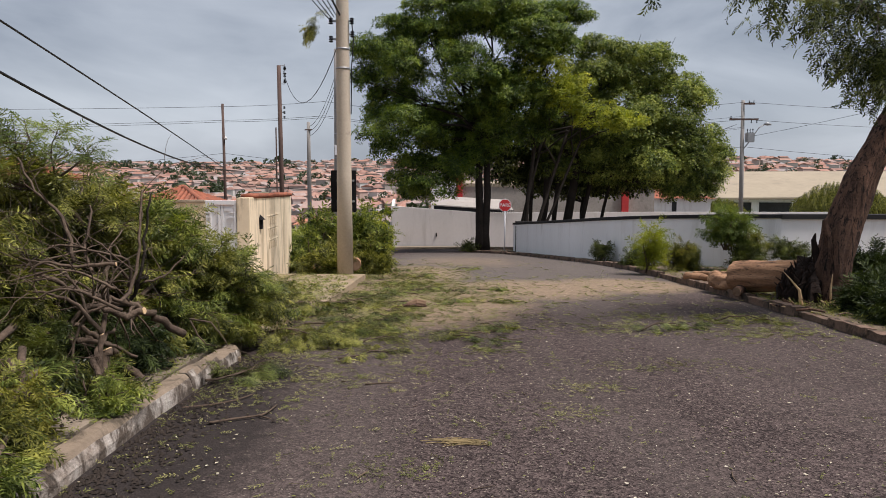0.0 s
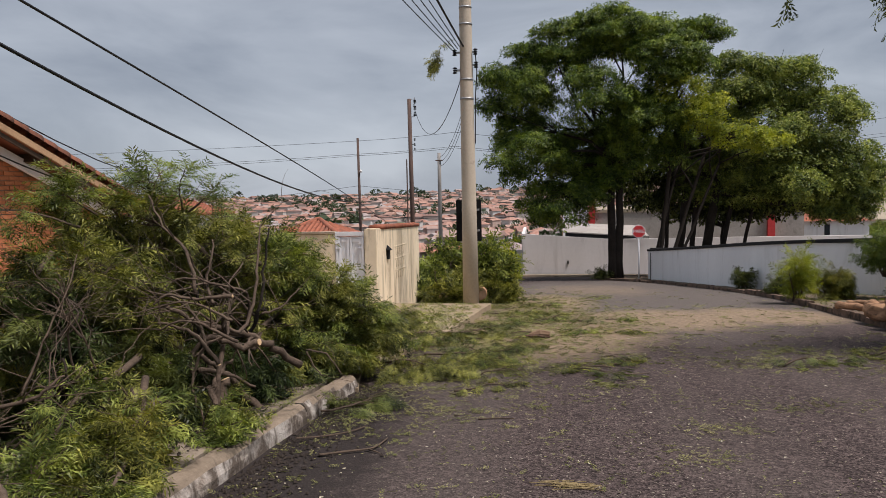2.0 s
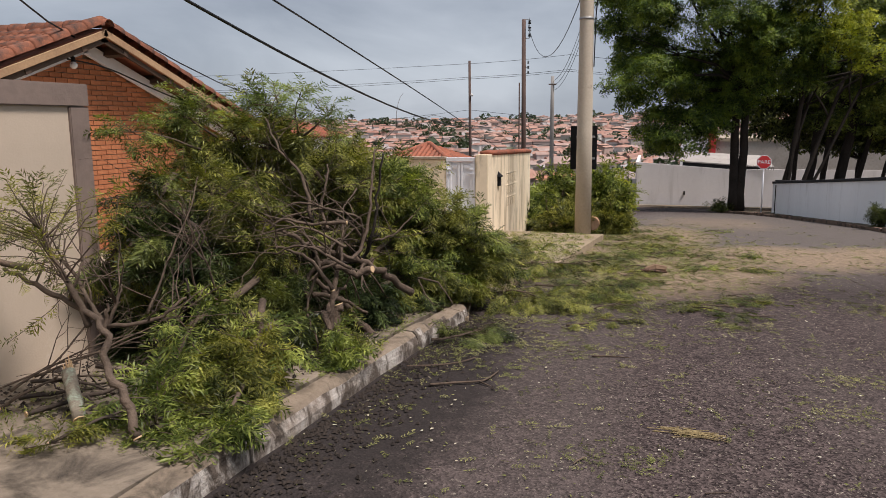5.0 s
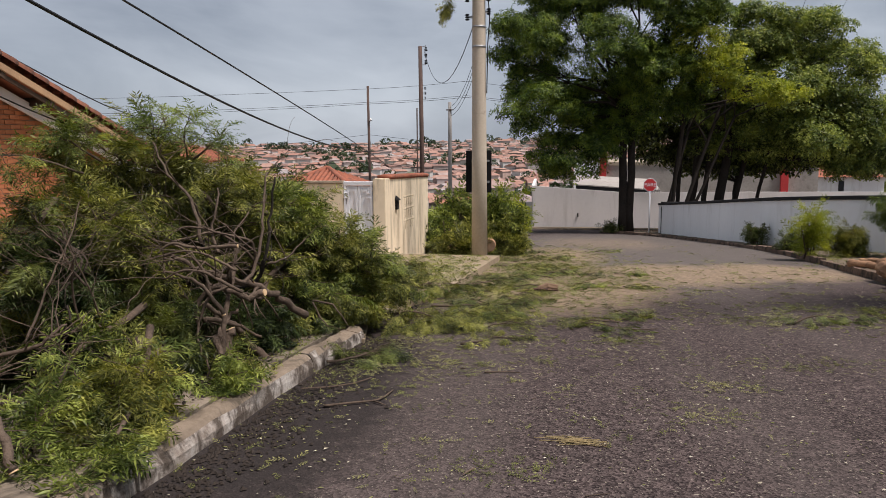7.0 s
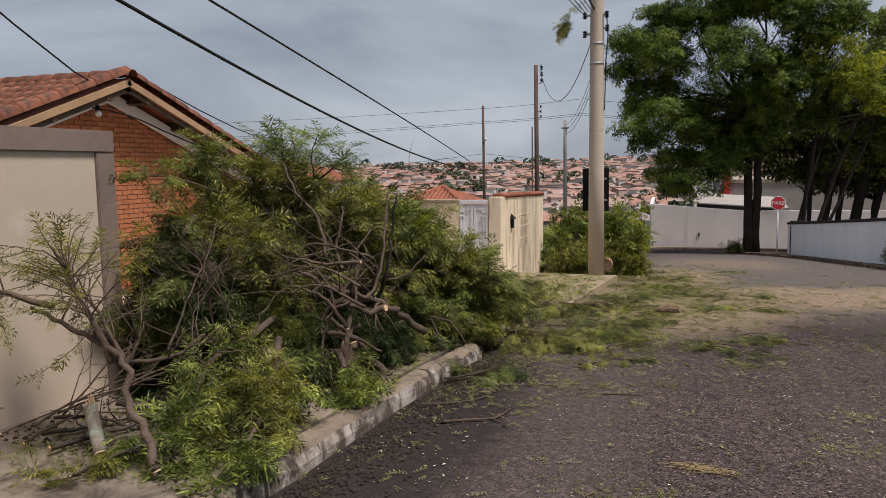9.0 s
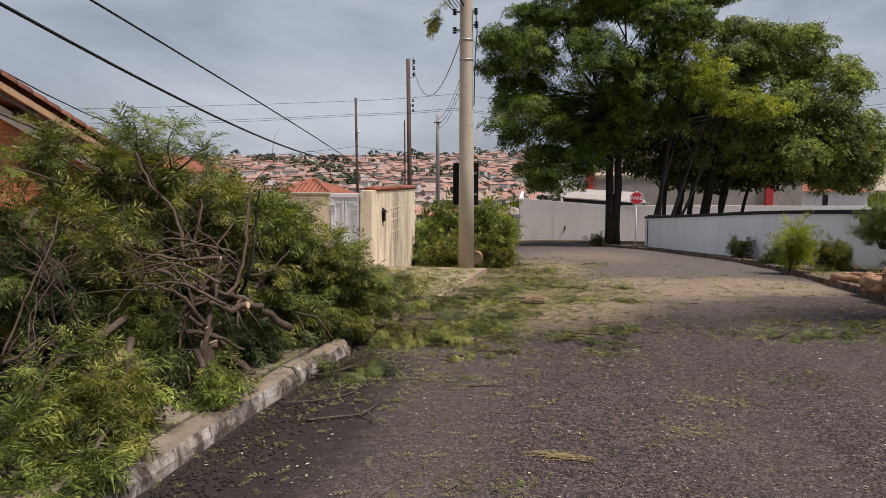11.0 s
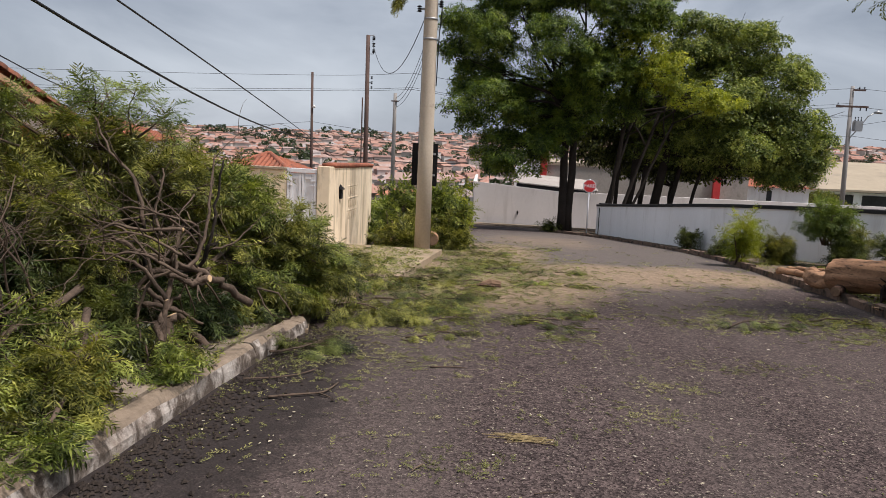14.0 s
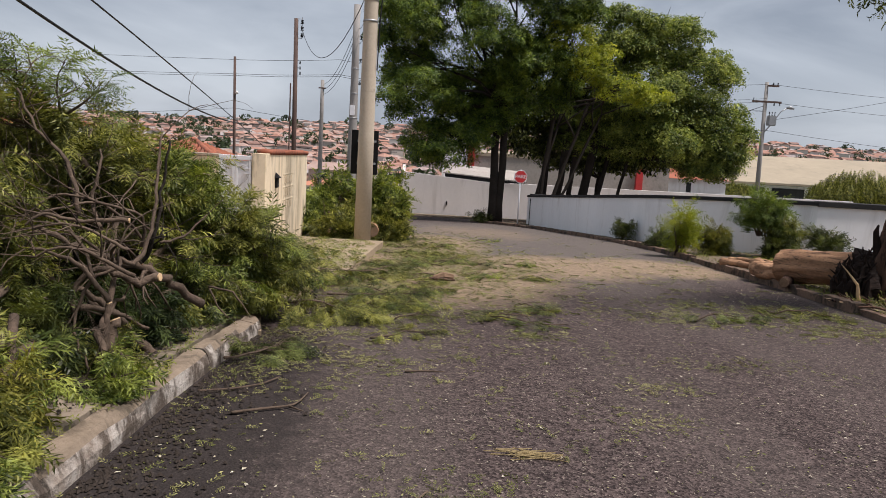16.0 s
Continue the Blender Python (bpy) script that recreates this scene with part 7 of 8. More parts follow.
shrub(5.75, 18.9, vz(18.9), 0.72, 0.42, LEAF_YELLOW, "leafy olive shrub on the verge", 503, 5, 20, 8, (0.10, 0.2))
shrub(6.15, 19.0, vz(19.0), 0.50, 0.28, LEAF_DEEP_AND_SHADE, "low dark shrub on the verge", 514, 4, 18, 8, (0.10, 0.2))
shrub(5.25, 21.0, vz(21), 0.30, 0.40, LEAF_DEEP_AND_SHADE, "low dark shrub beside the kerb", 504, 4, 20, 8, (0.10, 0.2))
shrub(7.05, 19.0, vz(19.0) + 0.55, 1.0, 0.55, LEAF_AIRY, "upright bushy sapling by the white wall", 505, 6, 18, 9, (0.14, 0.28))
shrub(7.55, 19.0, vz(19.0) + 0.10, 0.85, 0.45, LEAF_BRUSH, "dark drooping bush beside the sapling", 516, 5, 20, 9, (0.12, 0.24))
bare_branch([(7.25, 19.0, vz(19) - 0.05), (7.2, 19.0, vz(19) + 0.3), (7.12, 19.0, vz(19) + 0.6), (7.1, 19.0, vz(19) + 0.9)], 0.03, "slim bare stem of a sapling by the wall", 515, False, None, 2, "shrubs along the white wall")
shrub(7.35, 18.7, vz(18.7), 0.60, 0.42, LEAF_DEEP_AND_SHADE, "dark leaning bush by the fallen trunk", 506, 5, 22, 9, (0.12, 0.22))
shrub(8.55, 18.8, vz(18.8), 0.68, 0.42, LEAF_DEEP_AND_SHADE, "dark shrub behind the fallen trunk", 507, 5, 20, 8, (0.12, 0.22))
# verge greenery from here is coloured dark for the broken tree's shade
shrub(7.0, 12.6, vz(12.6), 0.7, 0.50, LEAF_SHADE, "bush with shade-darkened leaves beside the broken tree", 509, 5)
shrub(6.5, 10.6, vz(10.6), 0.30, 0.50, LEAF_SHADE, "low bush with shade-darkened leaves on the verge", 510, 6, 28, 14)
shrub(6.1, 9.7, vz(9.7), 0.20, 0.50, LEAF_SHADE, "low bush with shade-darkened leaves on the verge", 511, 6, 28, 14)
shrub(5.85, 10.3, vz(10.3), 0.22, 0.55, LEAF_SHADE, "low ferny greenery spreading over the verge", 517, 6, 24, 12)
shrub(5.65, 9.4, vz(9.4), 0.18, 0.50, LEAF_SHADE, "low ferny greenery spreading over the verge", 518, 6, 24, 12)
shrub(7.9, 11.6, vz(11.6), 0.8, 0.60, LEAF_SHADE, "bush with shade-darkened leaves beside the broken tree", 512, 5)
shrub(1.3, 39.0, slope(39) + 0.05, 0.45, 0.45, LEAF_DEEP_AND_SHADE, "small dark shrub under the corner trees", 513, 3, 14, 8)
HEDGE = "hedge behind the utility pole"
hz = lambda y: slope(y) + 0.0
for i, (x, y, h, w, mat, tm) in enumerate(((-3.1, 19.6, 1.45, 0.60, LEAF_FRESH, FEATHER_WIDE), (-3.75, 20.9, 1.35, 0.5, LEAF_TREE_OLIVE, FEATHER_WIDE), (-2.7, 20.3, 1.5, 0.42, LEAF_TREE, FEATHER_WIDE), (-3.3, 18.9, 0.75, 0.5, LEAF_FRESH, FEATHER_WIDE), (-2.6, 18.4, 0.5, 0.5, LEAF_BRUSH, FEATHER),
                                           (-2.0, 18.9, 1.45, 0.42, LEAF_FRESH, FEATHER_WIDE), (-1.98, 19.6, 1.25, 0.34, LEAF_TREE_OLIVE, FEATHER_WIDE), (-1.8, 18.5, 0.5, 0.48, LEAF_BRUSH, FEATHER), (-2.0, 20.4, 0.9, 0.40, LEAF_BRUSH, FEATHER),
                                           (-2.9, 17.9, 0.40, 0.6, LEAF_BRUSH, FEATHER), (-2.5, 17.4, 0.3, 0.5, LEAF_BRUSH, FEATHER), (-2.3, 23.5, 1.7, 0.7, LEAF_LIME, FEATHER_WIDE))):
    shrub(x, y, hz(y), h, w, mat, "broad-leaved green shrub behind the pole" if tm is FEATHER_WIDE else "loose heap of cut greenery by the pole", 530 + i, 5, 18, 7, (0.18, 0.36), tm, HEDGE)
pave_log((-1.97, 17.0, PB + 0.14), (-2.02, 17.5, PB + 0.12), 0.14, "short thick log behind the pole", LOG_BARK, 12)
for i in range(4):
    r = random.Random(560 + i)
    bare_branch([(-2.9 + 0.12 * i, 17.2, PB + 0.05), (-2.85 + 0.12 * i, 17.5, PB + 0.12), (-2.95 + 0.1 * i, 17.9, PB + 0.2), (-3.1 + 0.1 * i, 18.3, PB + 0.35)], 0.045, "pale bare branch leaning behind the pole", 565 + i, True, None, 1, HEDGE)


# ---------- the broken tree and its fallen trunk ----------
def broken_tree():
    rng = random.Random(77)
    t = thing("leaning_tree", (5.95, 11.6, slope(11.6) + 0.08), "leaning tree with furrowed reddish bark, split at its base", "tree")
    pts = [(5.90, 11.6, -0.60), (5.86, 11.6, -0.25), (5.86, 11.6, 0.15), (5.96, 11.6, 0.6), (6.14, 11.65, 1.15), (6.40, 11.7, 1.72), (6.78, 11.8, 2.35), (7.1, 11.8, 3.1), (7.3, 11.6, 4.2), (7.1, 11.3, 5.4)]
    rad = [0.33, 0.275, 0.255, 0.245, 0.22, 0.20, 0.19, 0.18, 0.16, 0.12]
    g = Geo().bark(pts, rad, 3.0, 52, 0.13, 4.5)
    trunk = part("trunk", g.mesh("trunk", BARK_RED, True), t)
    g = Geo()
    for k in range(170):
        a = rng.uniform(0, 2 * math.pi)
        d = rng.uniform(0.03, 0.5)
        x, y = 5.52 + math.cos(a) * d * 0.75, 11.72 + math.sin(a) * d * 0.6
        h = rng.uniform(0.2, 0.8) * (1.0 - 0.6 * d) * (0.75 + 0.5 * (x - 5.2))
        w = rng.uniform(0.012, 0.045)
        g.tube([(x, y, -0.5), (x + rng.uniform(-.04, .04), y, -0.42 + h * 0.3), (x + rng.uniform(-.07, .07), y + rng.uniform(-.05, .05), -0.4 + h * 0.65), (x + rng.uniform(-.16, .16), y + rng.uniform(-.1, .1), -0.4 + h)], [w * 1.3, w * 1.5, w, 0.006], 6, 0.45, rng)
    g.bark([(5.52, 11.75, -0.55), (5.52, 11.75, -0.25), (5.56, 11.74, -0.02), (5.64, 11.72, 0.16)], [0.33, 0.29, 0.20, 0.06], 6.0, 36, 0.5, 4.4)
    g.tube([(5.62, 11.6, 0.0), (5.60, 11.6, 0.30), (5.54, 11.58, 0.50), (5.56, 11.58, 0.60)], [0.05, 0.05, 0.035, 0.008], 6, 0.4, rng)
    part("rotten_core", g.mesh("rotten_core", ROT), t, "charred rotten heartwood torn open")
    for k in range(14):
        x = 5.05 + rng.uniform(-0.2, 0.75)
        y = 11.2 + rng.uniform(-0.25, 0.2)
        z = slope(y) + 0.09
        a = rng.uniform(-0.6, 0.6)
        ln = rng.uniform(0.06, 0.2)
        part("splinter", Geo().tube([(x, y, z), (x - ln * math.cos(a), y - ln * math.sin(a), z + rng.uniform(0.0, 0.12))], [0.022, 0.005], 5).mesh("splinter", CUT_WOOD if k % 4 == 0 else BARK_RED), t, "torn wood splinter")
    part("splinter", Geo().tube([(5.27, 11.3, -0.46), (5.24, 11.32, -0.22), (5.12, 11.38, -0.06), (5.02, 11.4, 0.05)], [0.035, 0.02, 0.010, 0.003], 6, 0.2, rng).mesh("splinter", CUT_WOOD), t, "long pale torn splinter")
    part("bark_strip", Geo().tube([(5.72, 11.33, -0.42), (5.70, 11.32, -0.2), (5.71, 11.31, 0.02)], [0.02, 0.014, 0.004], 6, 0.2, rng).mesh("bark_strip", CUT_WOOD), t, "pale torn strip of sapwood")
    part("bark_flake", Geo().tube([(5.72, 11.5, 0.35), (5.68, 11.48, 0.62), (5.62, 11.46, 0.80), (5.70, 11.48, 0.86)], [0.05, 0.06, 0.03, 0.008], 7, 0.4, rng).mesh("bark_flake", BARK_RED), t, "torn flake of bark standing off the trunk")
    # limbs overhead, with hanging feathery leaves
    place, way = [], []
    for a, b, r in (((7.2, 11.7, 3.6), (4.6, 10.2, 4.1), 0.08), ((7.2, 11.6, 4.2), (2.2, 9.4, 4.35), 0.07), ((7.1, 11.5, 3.3), (5.9, 10.6, 3.2), 0.06), ((7.2, 11.5, 4.5), (6.2, 9.6, 4.6), 0.07), ((7.1, 11.6, 3.9), (8.6, 11.0, 4.2), 0.08)):
        q = limb_path(a, b, rng, 0.05, 7)
        gl = Geo().tube(q, [r * (1 - 0.12 * i) for i in range(8)], 8)
        for _ in range(26):
            k = rng.randint(2, 6)
            c = q[k].lerp(q[k + 1], rng.random())
            d = Vector((rng.gauss(-0.2, 1), rng.gauss(0, 1), rng.gauss(-0.55, 0.5))).normalized()
            e = c + d * rng.uniform(0.3, 0.85)
            gl.tube(limb_path(c, e, rng, 0.15, 3), [0.012, 0.009, 0.006, 0.003], 4)
            for _ in range(11):
                place.append(c.lerp(e, rng.uniform(0.25, 1.0)))
                way.append(d * 0.7 + Vector((rng.gauss(0, 0.6), rng.gauss(0, 0.6), rng.gauss(-0.5, 0.4))))
        part("limb", gl.mesh("limb", BARK, True), t)
    for px, py, pz, w, n in ((5.75, 10.5, 2.75, 0.42, 156), (5.3, 10.4, 3.15, 0.42, 132), (6.3, 10.6, 2.9, 0.45, 144), (6.3, 10.5, 3.4, 0.6, 180), (4.6, 10.0, 3.5, 0.45, 96), (3.7, 9.2, 3.6, 0.40, 66)):
        for _ in range(n):
            d = Vector((rng.gauss(0, 1), rng.gauss(0, 1), rng.gauss(0, 1))).normalized()
            place.append(Vector((px, py, pz)) + d * w * rng.random() ** 0.5)
            way.append(Vector((rng.gauss(-0.3, 0.6), rng.gauss(0, 0.6), rng.gauss(-0.6, 0.4))))
    nr = np.random.default_rng(78)
    place, way = np.array([tuple(p) for p in place]), np.array([tuple(p) for p in way])
    v, f = strew(*feather(8, 0.24, 0.08, 0.7, 0.3, 6), place, frames_for(way, nr), nr.uniform(0.16, 0.30, len(place)))
    part("crown", np_mesh("crown", v, f, LEAF_DEEP_AND_SHADE), t)

    log = thing("felled_bole", (5.2, 12.6, slope(12.6) + 0.1), "fallen tree trunk with stripped brown bark lying along the kerb", "log")
    pts = [(5.78, 12.05, -0.12), (5.52, 12.3, -0.15), (5.28, 12.6, -0.20), (5.06, 12.95, -0.26), (4.98, 13.08, -0.28)]
    part("trunk", Geo().bark(pts, [0.255, 0.25, 0.25, 0.255, 0.25], 8.0, 52, 0.10, 4.0).mesh("trunk", LOG_BARK, True), log)
    pts = [(5.06, 13.05, -0.38), (5.03, 13.4, -0.46), (4.96, 13.75, -0.46), (4.92, 14.0, -0.44)]
    part("upper_trunk", Geo().bark(pts, [0.13, 0.155, 0.145, 0.11], 9.0, 32, 0.16, 3.0).mesh("upper_trunk", LOG_BARK, True), log)
    part("burl", Geo().tube([(4.98, 13.7, -0.42), (4.95, 13.95, -0.36), (4.92, 14.15, -0.40)], [0.08, 0.09, 0.05], 10, 0.1, rng).mesh("burl", LOG_BARK, True), log)
    part("torn_end", Geo().tube([(5.62, 12.12, -0.10), (5.80, 11.98, -0.06)], [0.262, 0.20], 14, 0.2, rng).mesh("torn_end", ROT), log, "blackened torn end")
    part("stub", Geo().tube([(4.95, 12.75, -0.44), (4.82, 12.6, -0.46)], [0.085, 0.08], 12, 0.05, rng).mesh("stub", BARK_RED, True), log, "sawn branch stub")
    part("stub_face", Geo().tube([(4.819, 12.599, -0.46), (4.813, 12.593, -0.46)], 0.072, 12).mesh("stub_face", DULL_WOOD), log, "sawn face")
    bare_branch([(4.95, 15.6, -0.62), (5.1, 15.2, -0.60), (5.25, 14.9, -0.55), (5.5, 14.6, -0.45)], 0.085, "sawn bough beside the fallen trunk", 80, True, LOG_BARK, 0, "limbs beside the fallen trunk")
    bare_branch([(5.3, 16.2, -0.66), (5.5, 15.9, -0.60), (5.7, 15.4, -0.55), (6.0, 15.0, -0.5)], 0.06, "sawn bough beside the fallen trunk", 81, True, LOG_BARK, 0, "limbs beside the fallen trunk")


broken_tree()


# ---------- litter on the road ----------
def litter():
    rng = np.random.default_rng(5)
    spots = [(-1.2, 8.5, 0.9, 1.6, 520), (-1.2, 12.0, 0.7, 2.6, 800), (-0.7, 15.5, 0.8, 2.5, 520), (0.3, 12.5, 0.9, 2.2, 260), (-0.5, 11.0, 0.7, 1.0, 90), (-0.9, 18.5, 0.7, 3.0, 170), (1.5, 14.0, 1.2, 2.0, 60), (0.2, 13.5, 1.8, 3.0, 90), (0.2, 20, 2.2, 5.0, 110), (3.4, 10.3, 0.8, 0.35, 130), (2.4, 9.4, 0.5, 0.25, 100), (3.9, 9.2, 0.5, 0.3, 100), (0.5, 8.0, 0.12, 0.08, 30), (1.2, 6.4, 0.15, 0.1, 26), (0.9, 5.6, 0.2, 0.12, 26), (-0.3, 4.4, 0.15, 0.08, 22), (2.0, 7.2, 0.4, 0.2, 40), (-0.9, 6.6, 0.25, 0.15, 40), (4.2, 9.6, 0.5, 0.5, 60), (4.0, 15, 0.7, 2.2, 60), (-1.75, 5.4, 0.2, 1.6, 50), (-1.75, 6.6, 0.2, 0.5, 90)]
    p = [np.stack([rng.normal(cx, rx, n), rng.normal(cy, ry, n)], 1) for cx, cy, rx, ry, n in spots]
    p.append(np.stack([rng.uniform(-2.0, 4.8, 240), 1.5 + 16 * rng.random(240)], 1))
    p = np.concatenate(p)
    # knots: the loose sprigs lie in small clusters
    p = np.repeat(p, 3, axis=0) + rng.normal(size=(len(p) * 3, 2)) * 0.06
    p = p[(p[:, 0] > -2.0) & (p[:, 0] < 4.8) & (p[:, 1] > 1)]
    z = np.array([slope(y) for y in p[:, 1]]) + 0.012
    d = np.stack([rng.normal(size=len(p)), rng.normal(size=len(p)), rng.normal(size=len(p)) * 0.3], 1)
    tv, tf = feather(5, 0.26, 0.085, 0.7, 0.05)
    t = frames_for(d, rng)
    v, f = strew(tv, tf, np.column_stack([p, z]), t, rng.uniform(0.03, 0.09, len(p)) * (1.0 + 0.8 * np.clip((p[:, 1] - 7.0) / 5.0, 0, 1)))
    ys = np.linspace(-5, 60, 400)
    low = np.interp(v[:, 1], ys, [slope(y) for y in ys])
    v[:, 2] = low + 0.005 + np.clip(np.abs(v[:, 2] - low) * 0.6, 0, 0.045)
    single("leaf_litter", np_mesh("leaf_litter", v, f, LEAF_LITTER), "trodden green and yellow leaf sprigs over the road", "litter", kind="stuff")
    n = 7500
    x, y = rng.uniform(-2.0, 4.8, n), 1.2 + 22 * rng.random(n) ** 1.3
    k = np.array([noise.noise(Vector((a * 0.8, b * 0.5, 0))) for a, b in zip(x, y)])
    keep = k + rng.normal(size=n) * 0.25 > -0.05
    x, y = x[keep], y[keep]
    n = len(x)
    a, s = rng.random(n) * math.pi, rng.uniform(0.005, 0.017, n)
    q = np.array([(-1, 0), (0, -0.35), (1, 0), (0, 0.35)])
    c, sn = np.cos(a)[:, None], np.sin(a)[:, None]
    vx = x[:, None] + s[:, None] * (q[:, 0] * c - q[:, 1] * sn)
    vy = y[:, None] + s[:, None] * (q[:, 0] * sn + q[:, 1] * c)
    vz_ = np.interp(vy, ys, [slope(t) for t in ys]) + 0.006 + rng.random((n, 4)) * 0.005
    v = np.stack([vx, vy, vz_], 2).reshape(-1, 3)
    m = 2600
    x, y = rng.uniform(-2.0, 4.8, m), 1.6 + 15 * rng.random(m) ** 1.1
    a, s = rng.random(m) * math.pi, rng.uniform(0.006, 0.019, m) * rng.uniform(0.5, 1.0, m)
    c, sn = np.cos(a)[:, None], np.sin(a)[:, None]
    q2 = np.array([(-1, 0.1), (0.1, -0.45), (1, -0.05), (-0.2, 0.5)])
    cx = x[:, None] + s[:, None] * (q2[:, 0] * c - q2[:, 1] * sn)
    cy = y[:, None] + s[:, None] * (q2[:, 0] * sn + q2[:, 1] * c)
    cz = np.interp(cy, ys, [slope(t) for t in ys]) + 0.008 + rng.random((m, 4)) * 0.008
    single("wood_chips", np_mesh("wood_chips", np.stack([cx, cy, cz], 2).reshape(-1, 3), np.arange(4 * m).reshape(m, 4), PALE_CHIP), "pale wood chips and dry petals on the asphalt", "litter", kind="stuff")
    single("leaf_crumbs", np_mesh("leaf_crumbs", v, np.arange(4 * n).reshape(n, 4), LEAF_LITTER), "pale leaf crumbs and chips scattered on asphalt", "litter", kind="stuff")


litter()


def verge_litter():
    """Dead leaves, bark crumbs and cut sprigs over the soil verge."""
    rng = np.random.default_rng(15)
    n = 1500
    p = np.stack([rng.uniform(5.05, 7.4, n), rng.uniform(8.0, 22, n)], 1)
    p[:500] = np.stack([rng.normal(5.3, 0.35, 500), rng.normal(11.5, 1.2, 500)], 1)
    p = p[p[:, 0] > 5.05]
    z = np.array([slope(y) for y in p[:, 1]]) + 0.11
    d = np.stack([rng.normal(size=len(p)), rng.normal(size=len(p)), rng.normal(size=len(p)) * 0.25], 1)
    v, f = strew(*feather(5, 0.30, 0.10, 0.7, 0.1, 3), np.column_stack([p, z]), frames_for(d, rng), rng.uniform(0.06, 0.18, len(p)))
    single("verge_litter", np_mesh("verge_litter", v, f, LEAF_BRUSH), "cut sprigs and dead leaves on the soil verge", "litter", kind="stuff")
    n = 1900
    p = np.stack([rng.uniform(-3.6, -1.8, n), rng.uniform(9.5, 16.4, n)], 1)
    p = p[rng.random(n) < np.clip(1.2 - (p[:, 1] - 9.6) / 7, 0.3, 1)]
    z = np.array([slope(y) for y in p[:, 1]]) + 0.142
    d = np.stack([rng.normal(size=len(p)), rng.normal(size=len(p)), np.zeros(len(p))], 1)
    v, f = strew(*feather(5, 0.30, 0.10, 0.7, 0.05, 3), np.column_stack([p, z]), frames_for(d, rng), rng.uniform(0.05, 0.19, len(p)))
    single("pavement_litter", np_mesh("pavement_litter", v, f, LEAF_SPRIG), "leaf sprigs scattered over the pale pavement", "litter", kind="stuff")
    # sprigs and dirt over the pavement under the heap, dark crumbs in the gutter
    n = 1100
    p = np.stack([rng.uniform(-3.6, -2.12, n), rng.uniform(3.3, 7.4, n)], 1)
    z = np.array([slope(y) for y in p[:, 1]]) + 0.172
    d = np.stack([rng.normal(size=n), rng.normal(size=n), np.abs(rng.normal(size=n)) * 0.15], 1)
    v, f = strew(*feather(5, 0.30, 0.09, 0.7, 0.05, 3), np.column_stack([p, z]), frames_for(d, rng), rng.uniform(0.03, 0.10, n))
    single("kerbside_litter", np_mesh("kerbside_litter", v, f, LEAF_SPRIG), "dry sprigs scattered over the dirty kerb and pavement", "litter", kind="stuff")
    n = 5200
    x = np.where(rng.random(n) < 0.5, -1.98 + np.abs(rng.normal(size=n)) * 0.22, rng.uniform(-3.85, -2.25, n))
    y = np.where(x < -2.1, rng.uniform(3.6, 7.6, n), rng.uniform(1.5, 7.6, n))
    z = np.array([slope(q) for q in y]) + np.where(x < -2.1, 0.172, 0.008)
    sc = rng.uniform(0.005, 0.022, n)
    tet = np.array([(-1, -0.6, 0), (1, -0.5, 0), (0.1, 0.9, 0), (0, 0, 0.8)])
    a = rng.random(n) * 6.28
    c, sn = np.cos(a)[:, None], np.sin(a)[:, None]
    v = np.stack([x[:, None] + sc[:, None] * (tet[:, 0] * c - tet[:, 1] * sn), y[:, None] + sc[:, None] * (tet[:, 0] * sn + tet[:, 1] * c), z[:, None] + sc[:, None] * tet[:, 2]], 2).reshape(-1, 3)
    o = np.arange(n)[:, None] * 4
    f = np.concatenate([o + [0, 1, 3], o + [1, 2, 3], o + [2, 0, 3]])
    single("gutter_crumbs", np_mesh("gutter_crumbs", v, f, GUTTER_DIRT), "dark damp crumbs of dirt along the gutter", "dirt", kind="stuff")
    r = random.Random(16)
    for k in range(26):
        x, y, a, ln = r.uniform(5.0, 6.2), r.uniform(9.5, 16.5), r.uniform(0, 6.28), r.uniform(0.12, 0.4)
        zz = slope(y) + 0.11
        t = thing("twig", (x, y, zz), "broken twig lying on the soil verge", "twig", "twigs on the verge")
        part("stick", Geo().tube(smooth_line([(x, y, zz), (x + ln * 0.5 * math.cos(a), y + ln * 0.5 * math.sin(a) + r.uniform(-.04, .04), zz + 0.03), (x + ln * math.cos(a), y + ln * math.sin(a), zz)], 3), r.uniform(0.006, 0.018), 6).mesh("stick", BARK_RED if k % 2 else TWIG, True), t)


verge_litter()


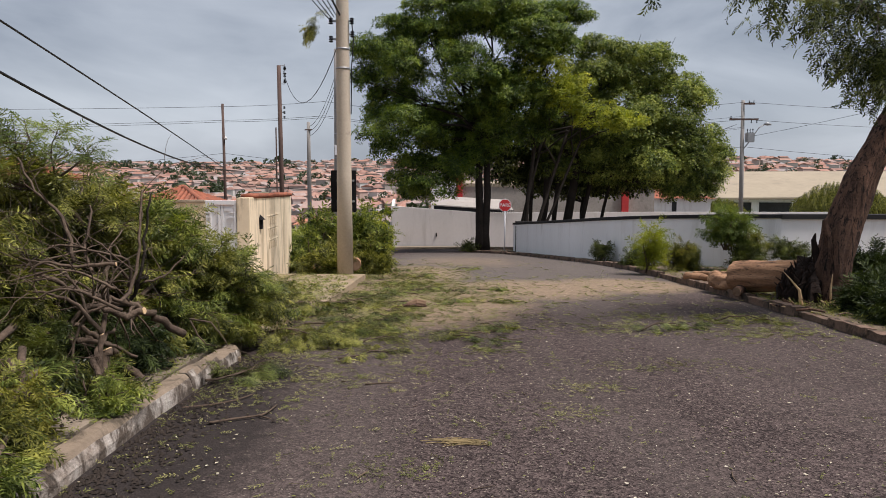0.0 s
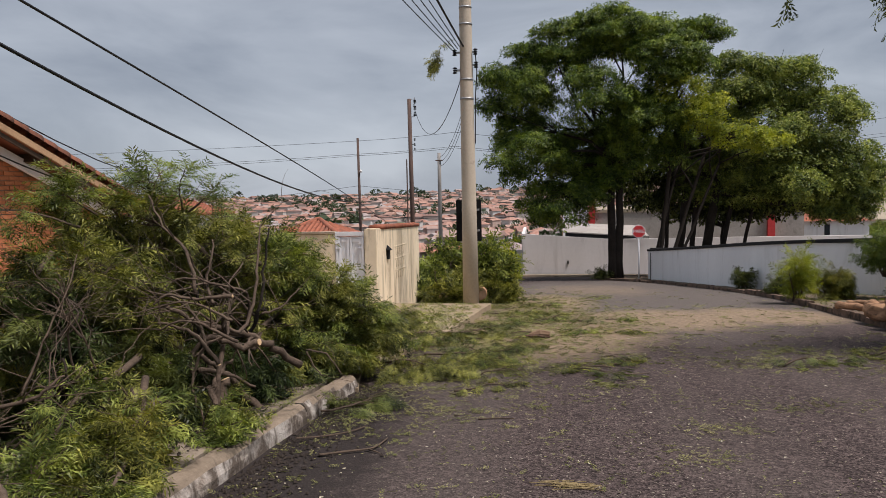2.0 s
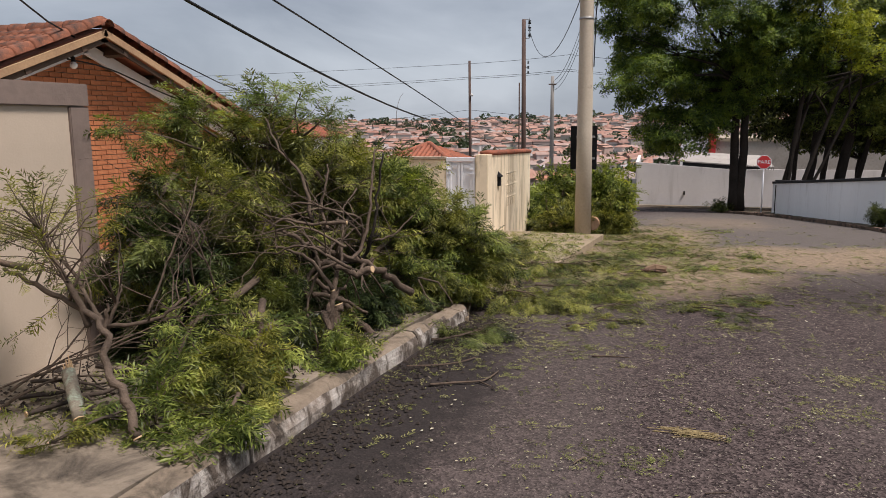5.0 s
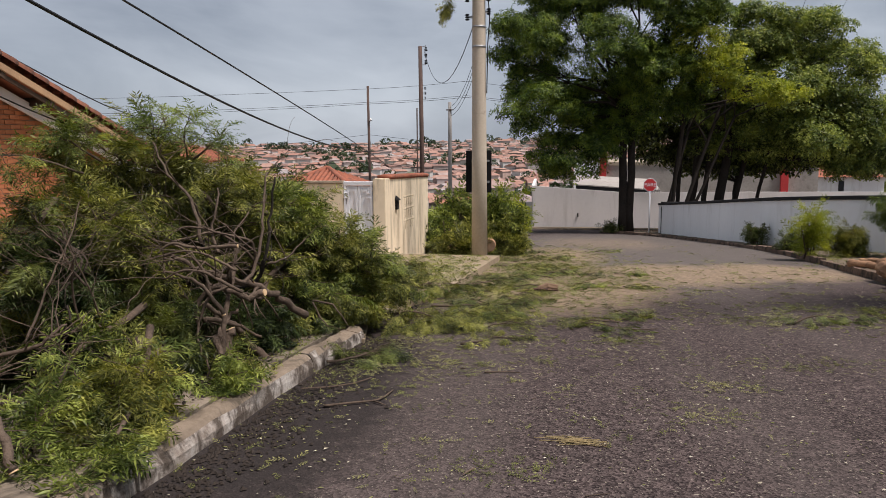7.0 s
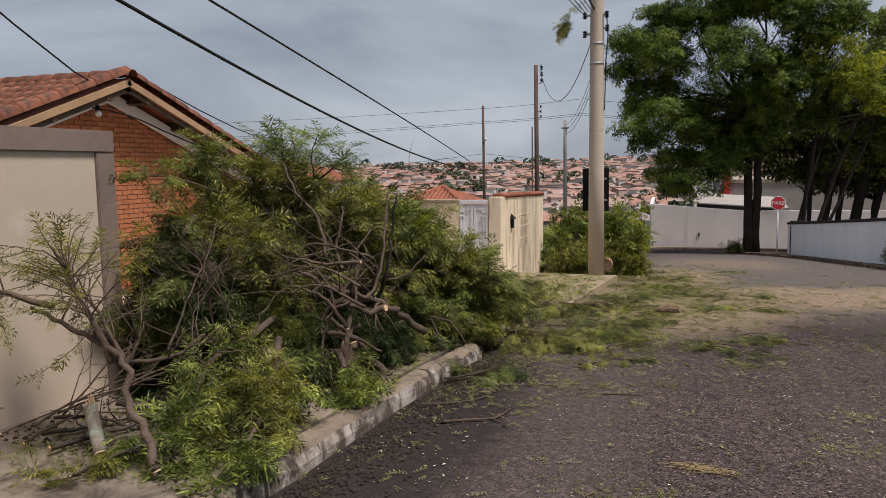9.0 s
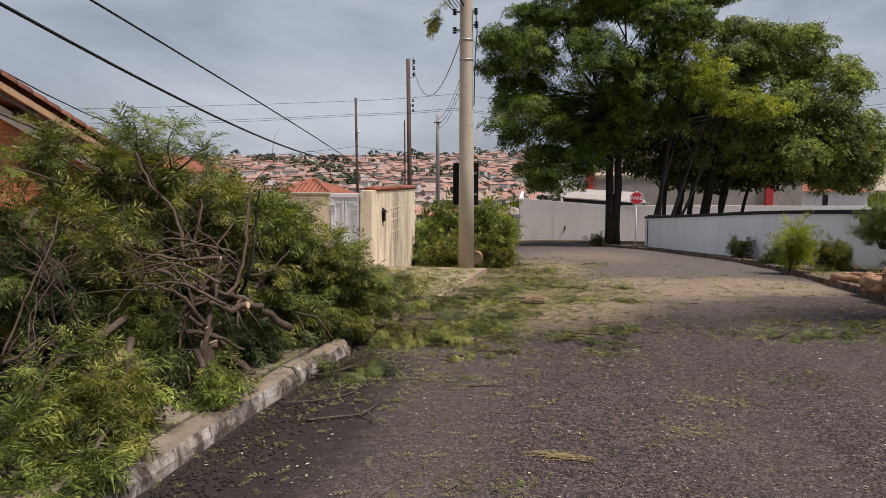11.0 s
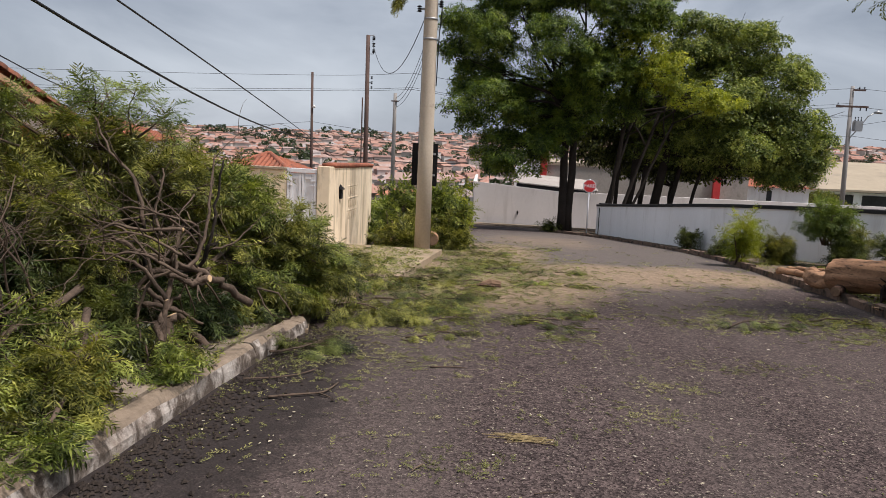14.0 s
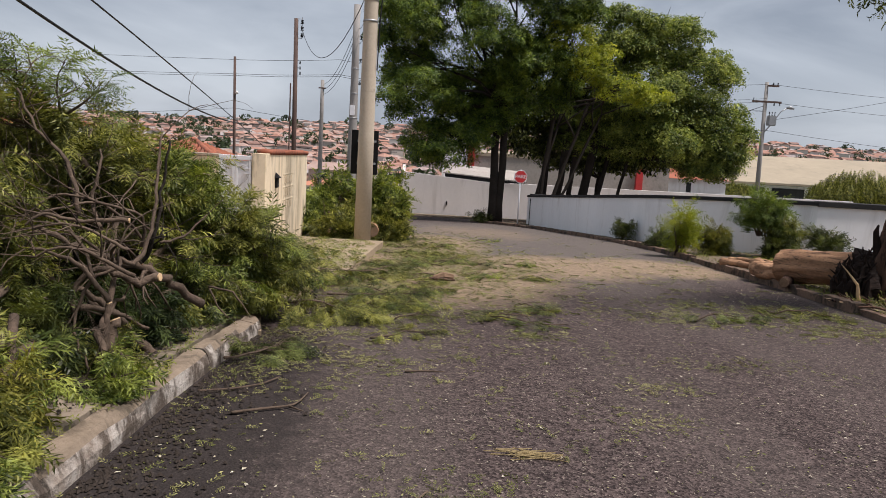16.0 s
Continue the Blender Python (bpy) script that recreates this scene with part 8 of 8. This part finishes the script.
def road_bits():
    rng = random.Random(9)
    def twig(pts, r, label):
        z = lambda x, y: (x, y, slope(y) + r + 0.004)
        line = smooth_line([z(*p) for p in pts], 4)
        t = thing("twig", line[0], label, "twig", "twigs on the road")
        part("stick", Geo().tube(line, [r * (1 - 0.5 * i / (len(line) - 1)) for i in range(len(line))], 6, 0.1, rng).mesh("stick", TWIG, True), t)
        return t, line
    t, line = twig([(-1.60, 5.30), (-1.42, 5.42), (-1.28, 5.52), (-1.24, 5.78)], 0.011, "forked bare twig on the asphalt")
    part("fork", Geo().tube([line[7], (-1.25, 5.45, slope(5.45) + 0.012), (-1.20, 5.42, slope(5.42) + 0.008)], [0.007, 0.006, 0.003], 5).mesh("fork", TWIG, True), t)
    twig([(-1.92, 5.68), (-1.72, 5.78), (-1.58, 5.92), (-1.50, 6.10)], 0.010, "crooked bare twig on the asphalt")
    twig([(-0.65, 6.45), (-0.50, 6.50), (-0.36, 6.50)], 0.008, "short dark twig on the asphalt")
    twig([(0.62, 8.6), (0.75, 8.62), (0.90, 8.70)], 0.009, "short dark twig on the asphalt")
    for k in range(40):
        x, y, a = rng.uniform(-1.9, 4.5), rng.uniform(3, 18), rng.uniform(0, 6.28)
        ln = rng.uniform(0.05, 0.16)
        twig([(x, y), (x + ln * 0.5 * math.cos(a) + rng.uniform(-.01, .01), y + ln * 0.5 * math.sin(a)), (x + ln * math.cos(a), y + ln * math.sin(a) + rng.uniform(-.02, .02))], rng.uniform(0.003, 0.007), "small bare twig on the asphalt")
    s = thing("straw_bundle", (0.10, 4.9, slope(4.9)), "flat bundle of dry straw lying on the road", "straw", "")
    for k in range(46):
        x, y, a = 0.10 + rng.gauss(0, 0.06), 4.92 + rng.gauss(0, 0.028), rng.gauss(-0.1, 0.25)
        ln = rng.uniform(0.05, 0.13)
        part("straw", Geo().tube([(x - ln * math.cos(a), y - ln * math.sin(a), slope(y) + 0.006 + rng.random() * 0.012), (x + ln * math.cos(a), y + ln * math.sin(a), slope(y) + 0.006 + rng.random() * 0.012)], 0.0025, 4).mesh("straw", STRAW), s)
    c = thing("wood_chunk", (-0.42, 11.55, slope(11.5)), "broken chunk of bark and wood on the road", "wood")
    part("chunk", Geo().tube([(-0.55, 11.5, slope(11.5) + 0.05), (-0.42, 11.55, slope(11.55) + 0.07), (-0.28, 11.62, slope(11.6) + 0.05)], [0.03, 0.06, 0.045], 8, 0.25, rng).mesh("chunk", DULL_WOOD), c)
    part("bark_slab", Geo().tube([(-0.75, 11.4, slope(11.4) + 0.03), (-0.5, 11.42, slope(11.4) + 0.045), (-0.25, 11.45, slope(11.4) + 0.03)], [0.012, 0.03, 0.012], 6, 0.2, rng).mesh("bark_slab", BARK_RED), c)
    # a leafy sprig caught in the wires beside the pole
    bough("caught_sprig", (-2.62, 16.3, 4.75), (-2.72, 16.3, 4.35), 0.22, 10, 9, LEAF_YELLOW, "leafy sprig caught in the overhead wires", "sprig", 611, 0.008, (0.14, 0.24), "", 0.5, 0.1)


road_bits()
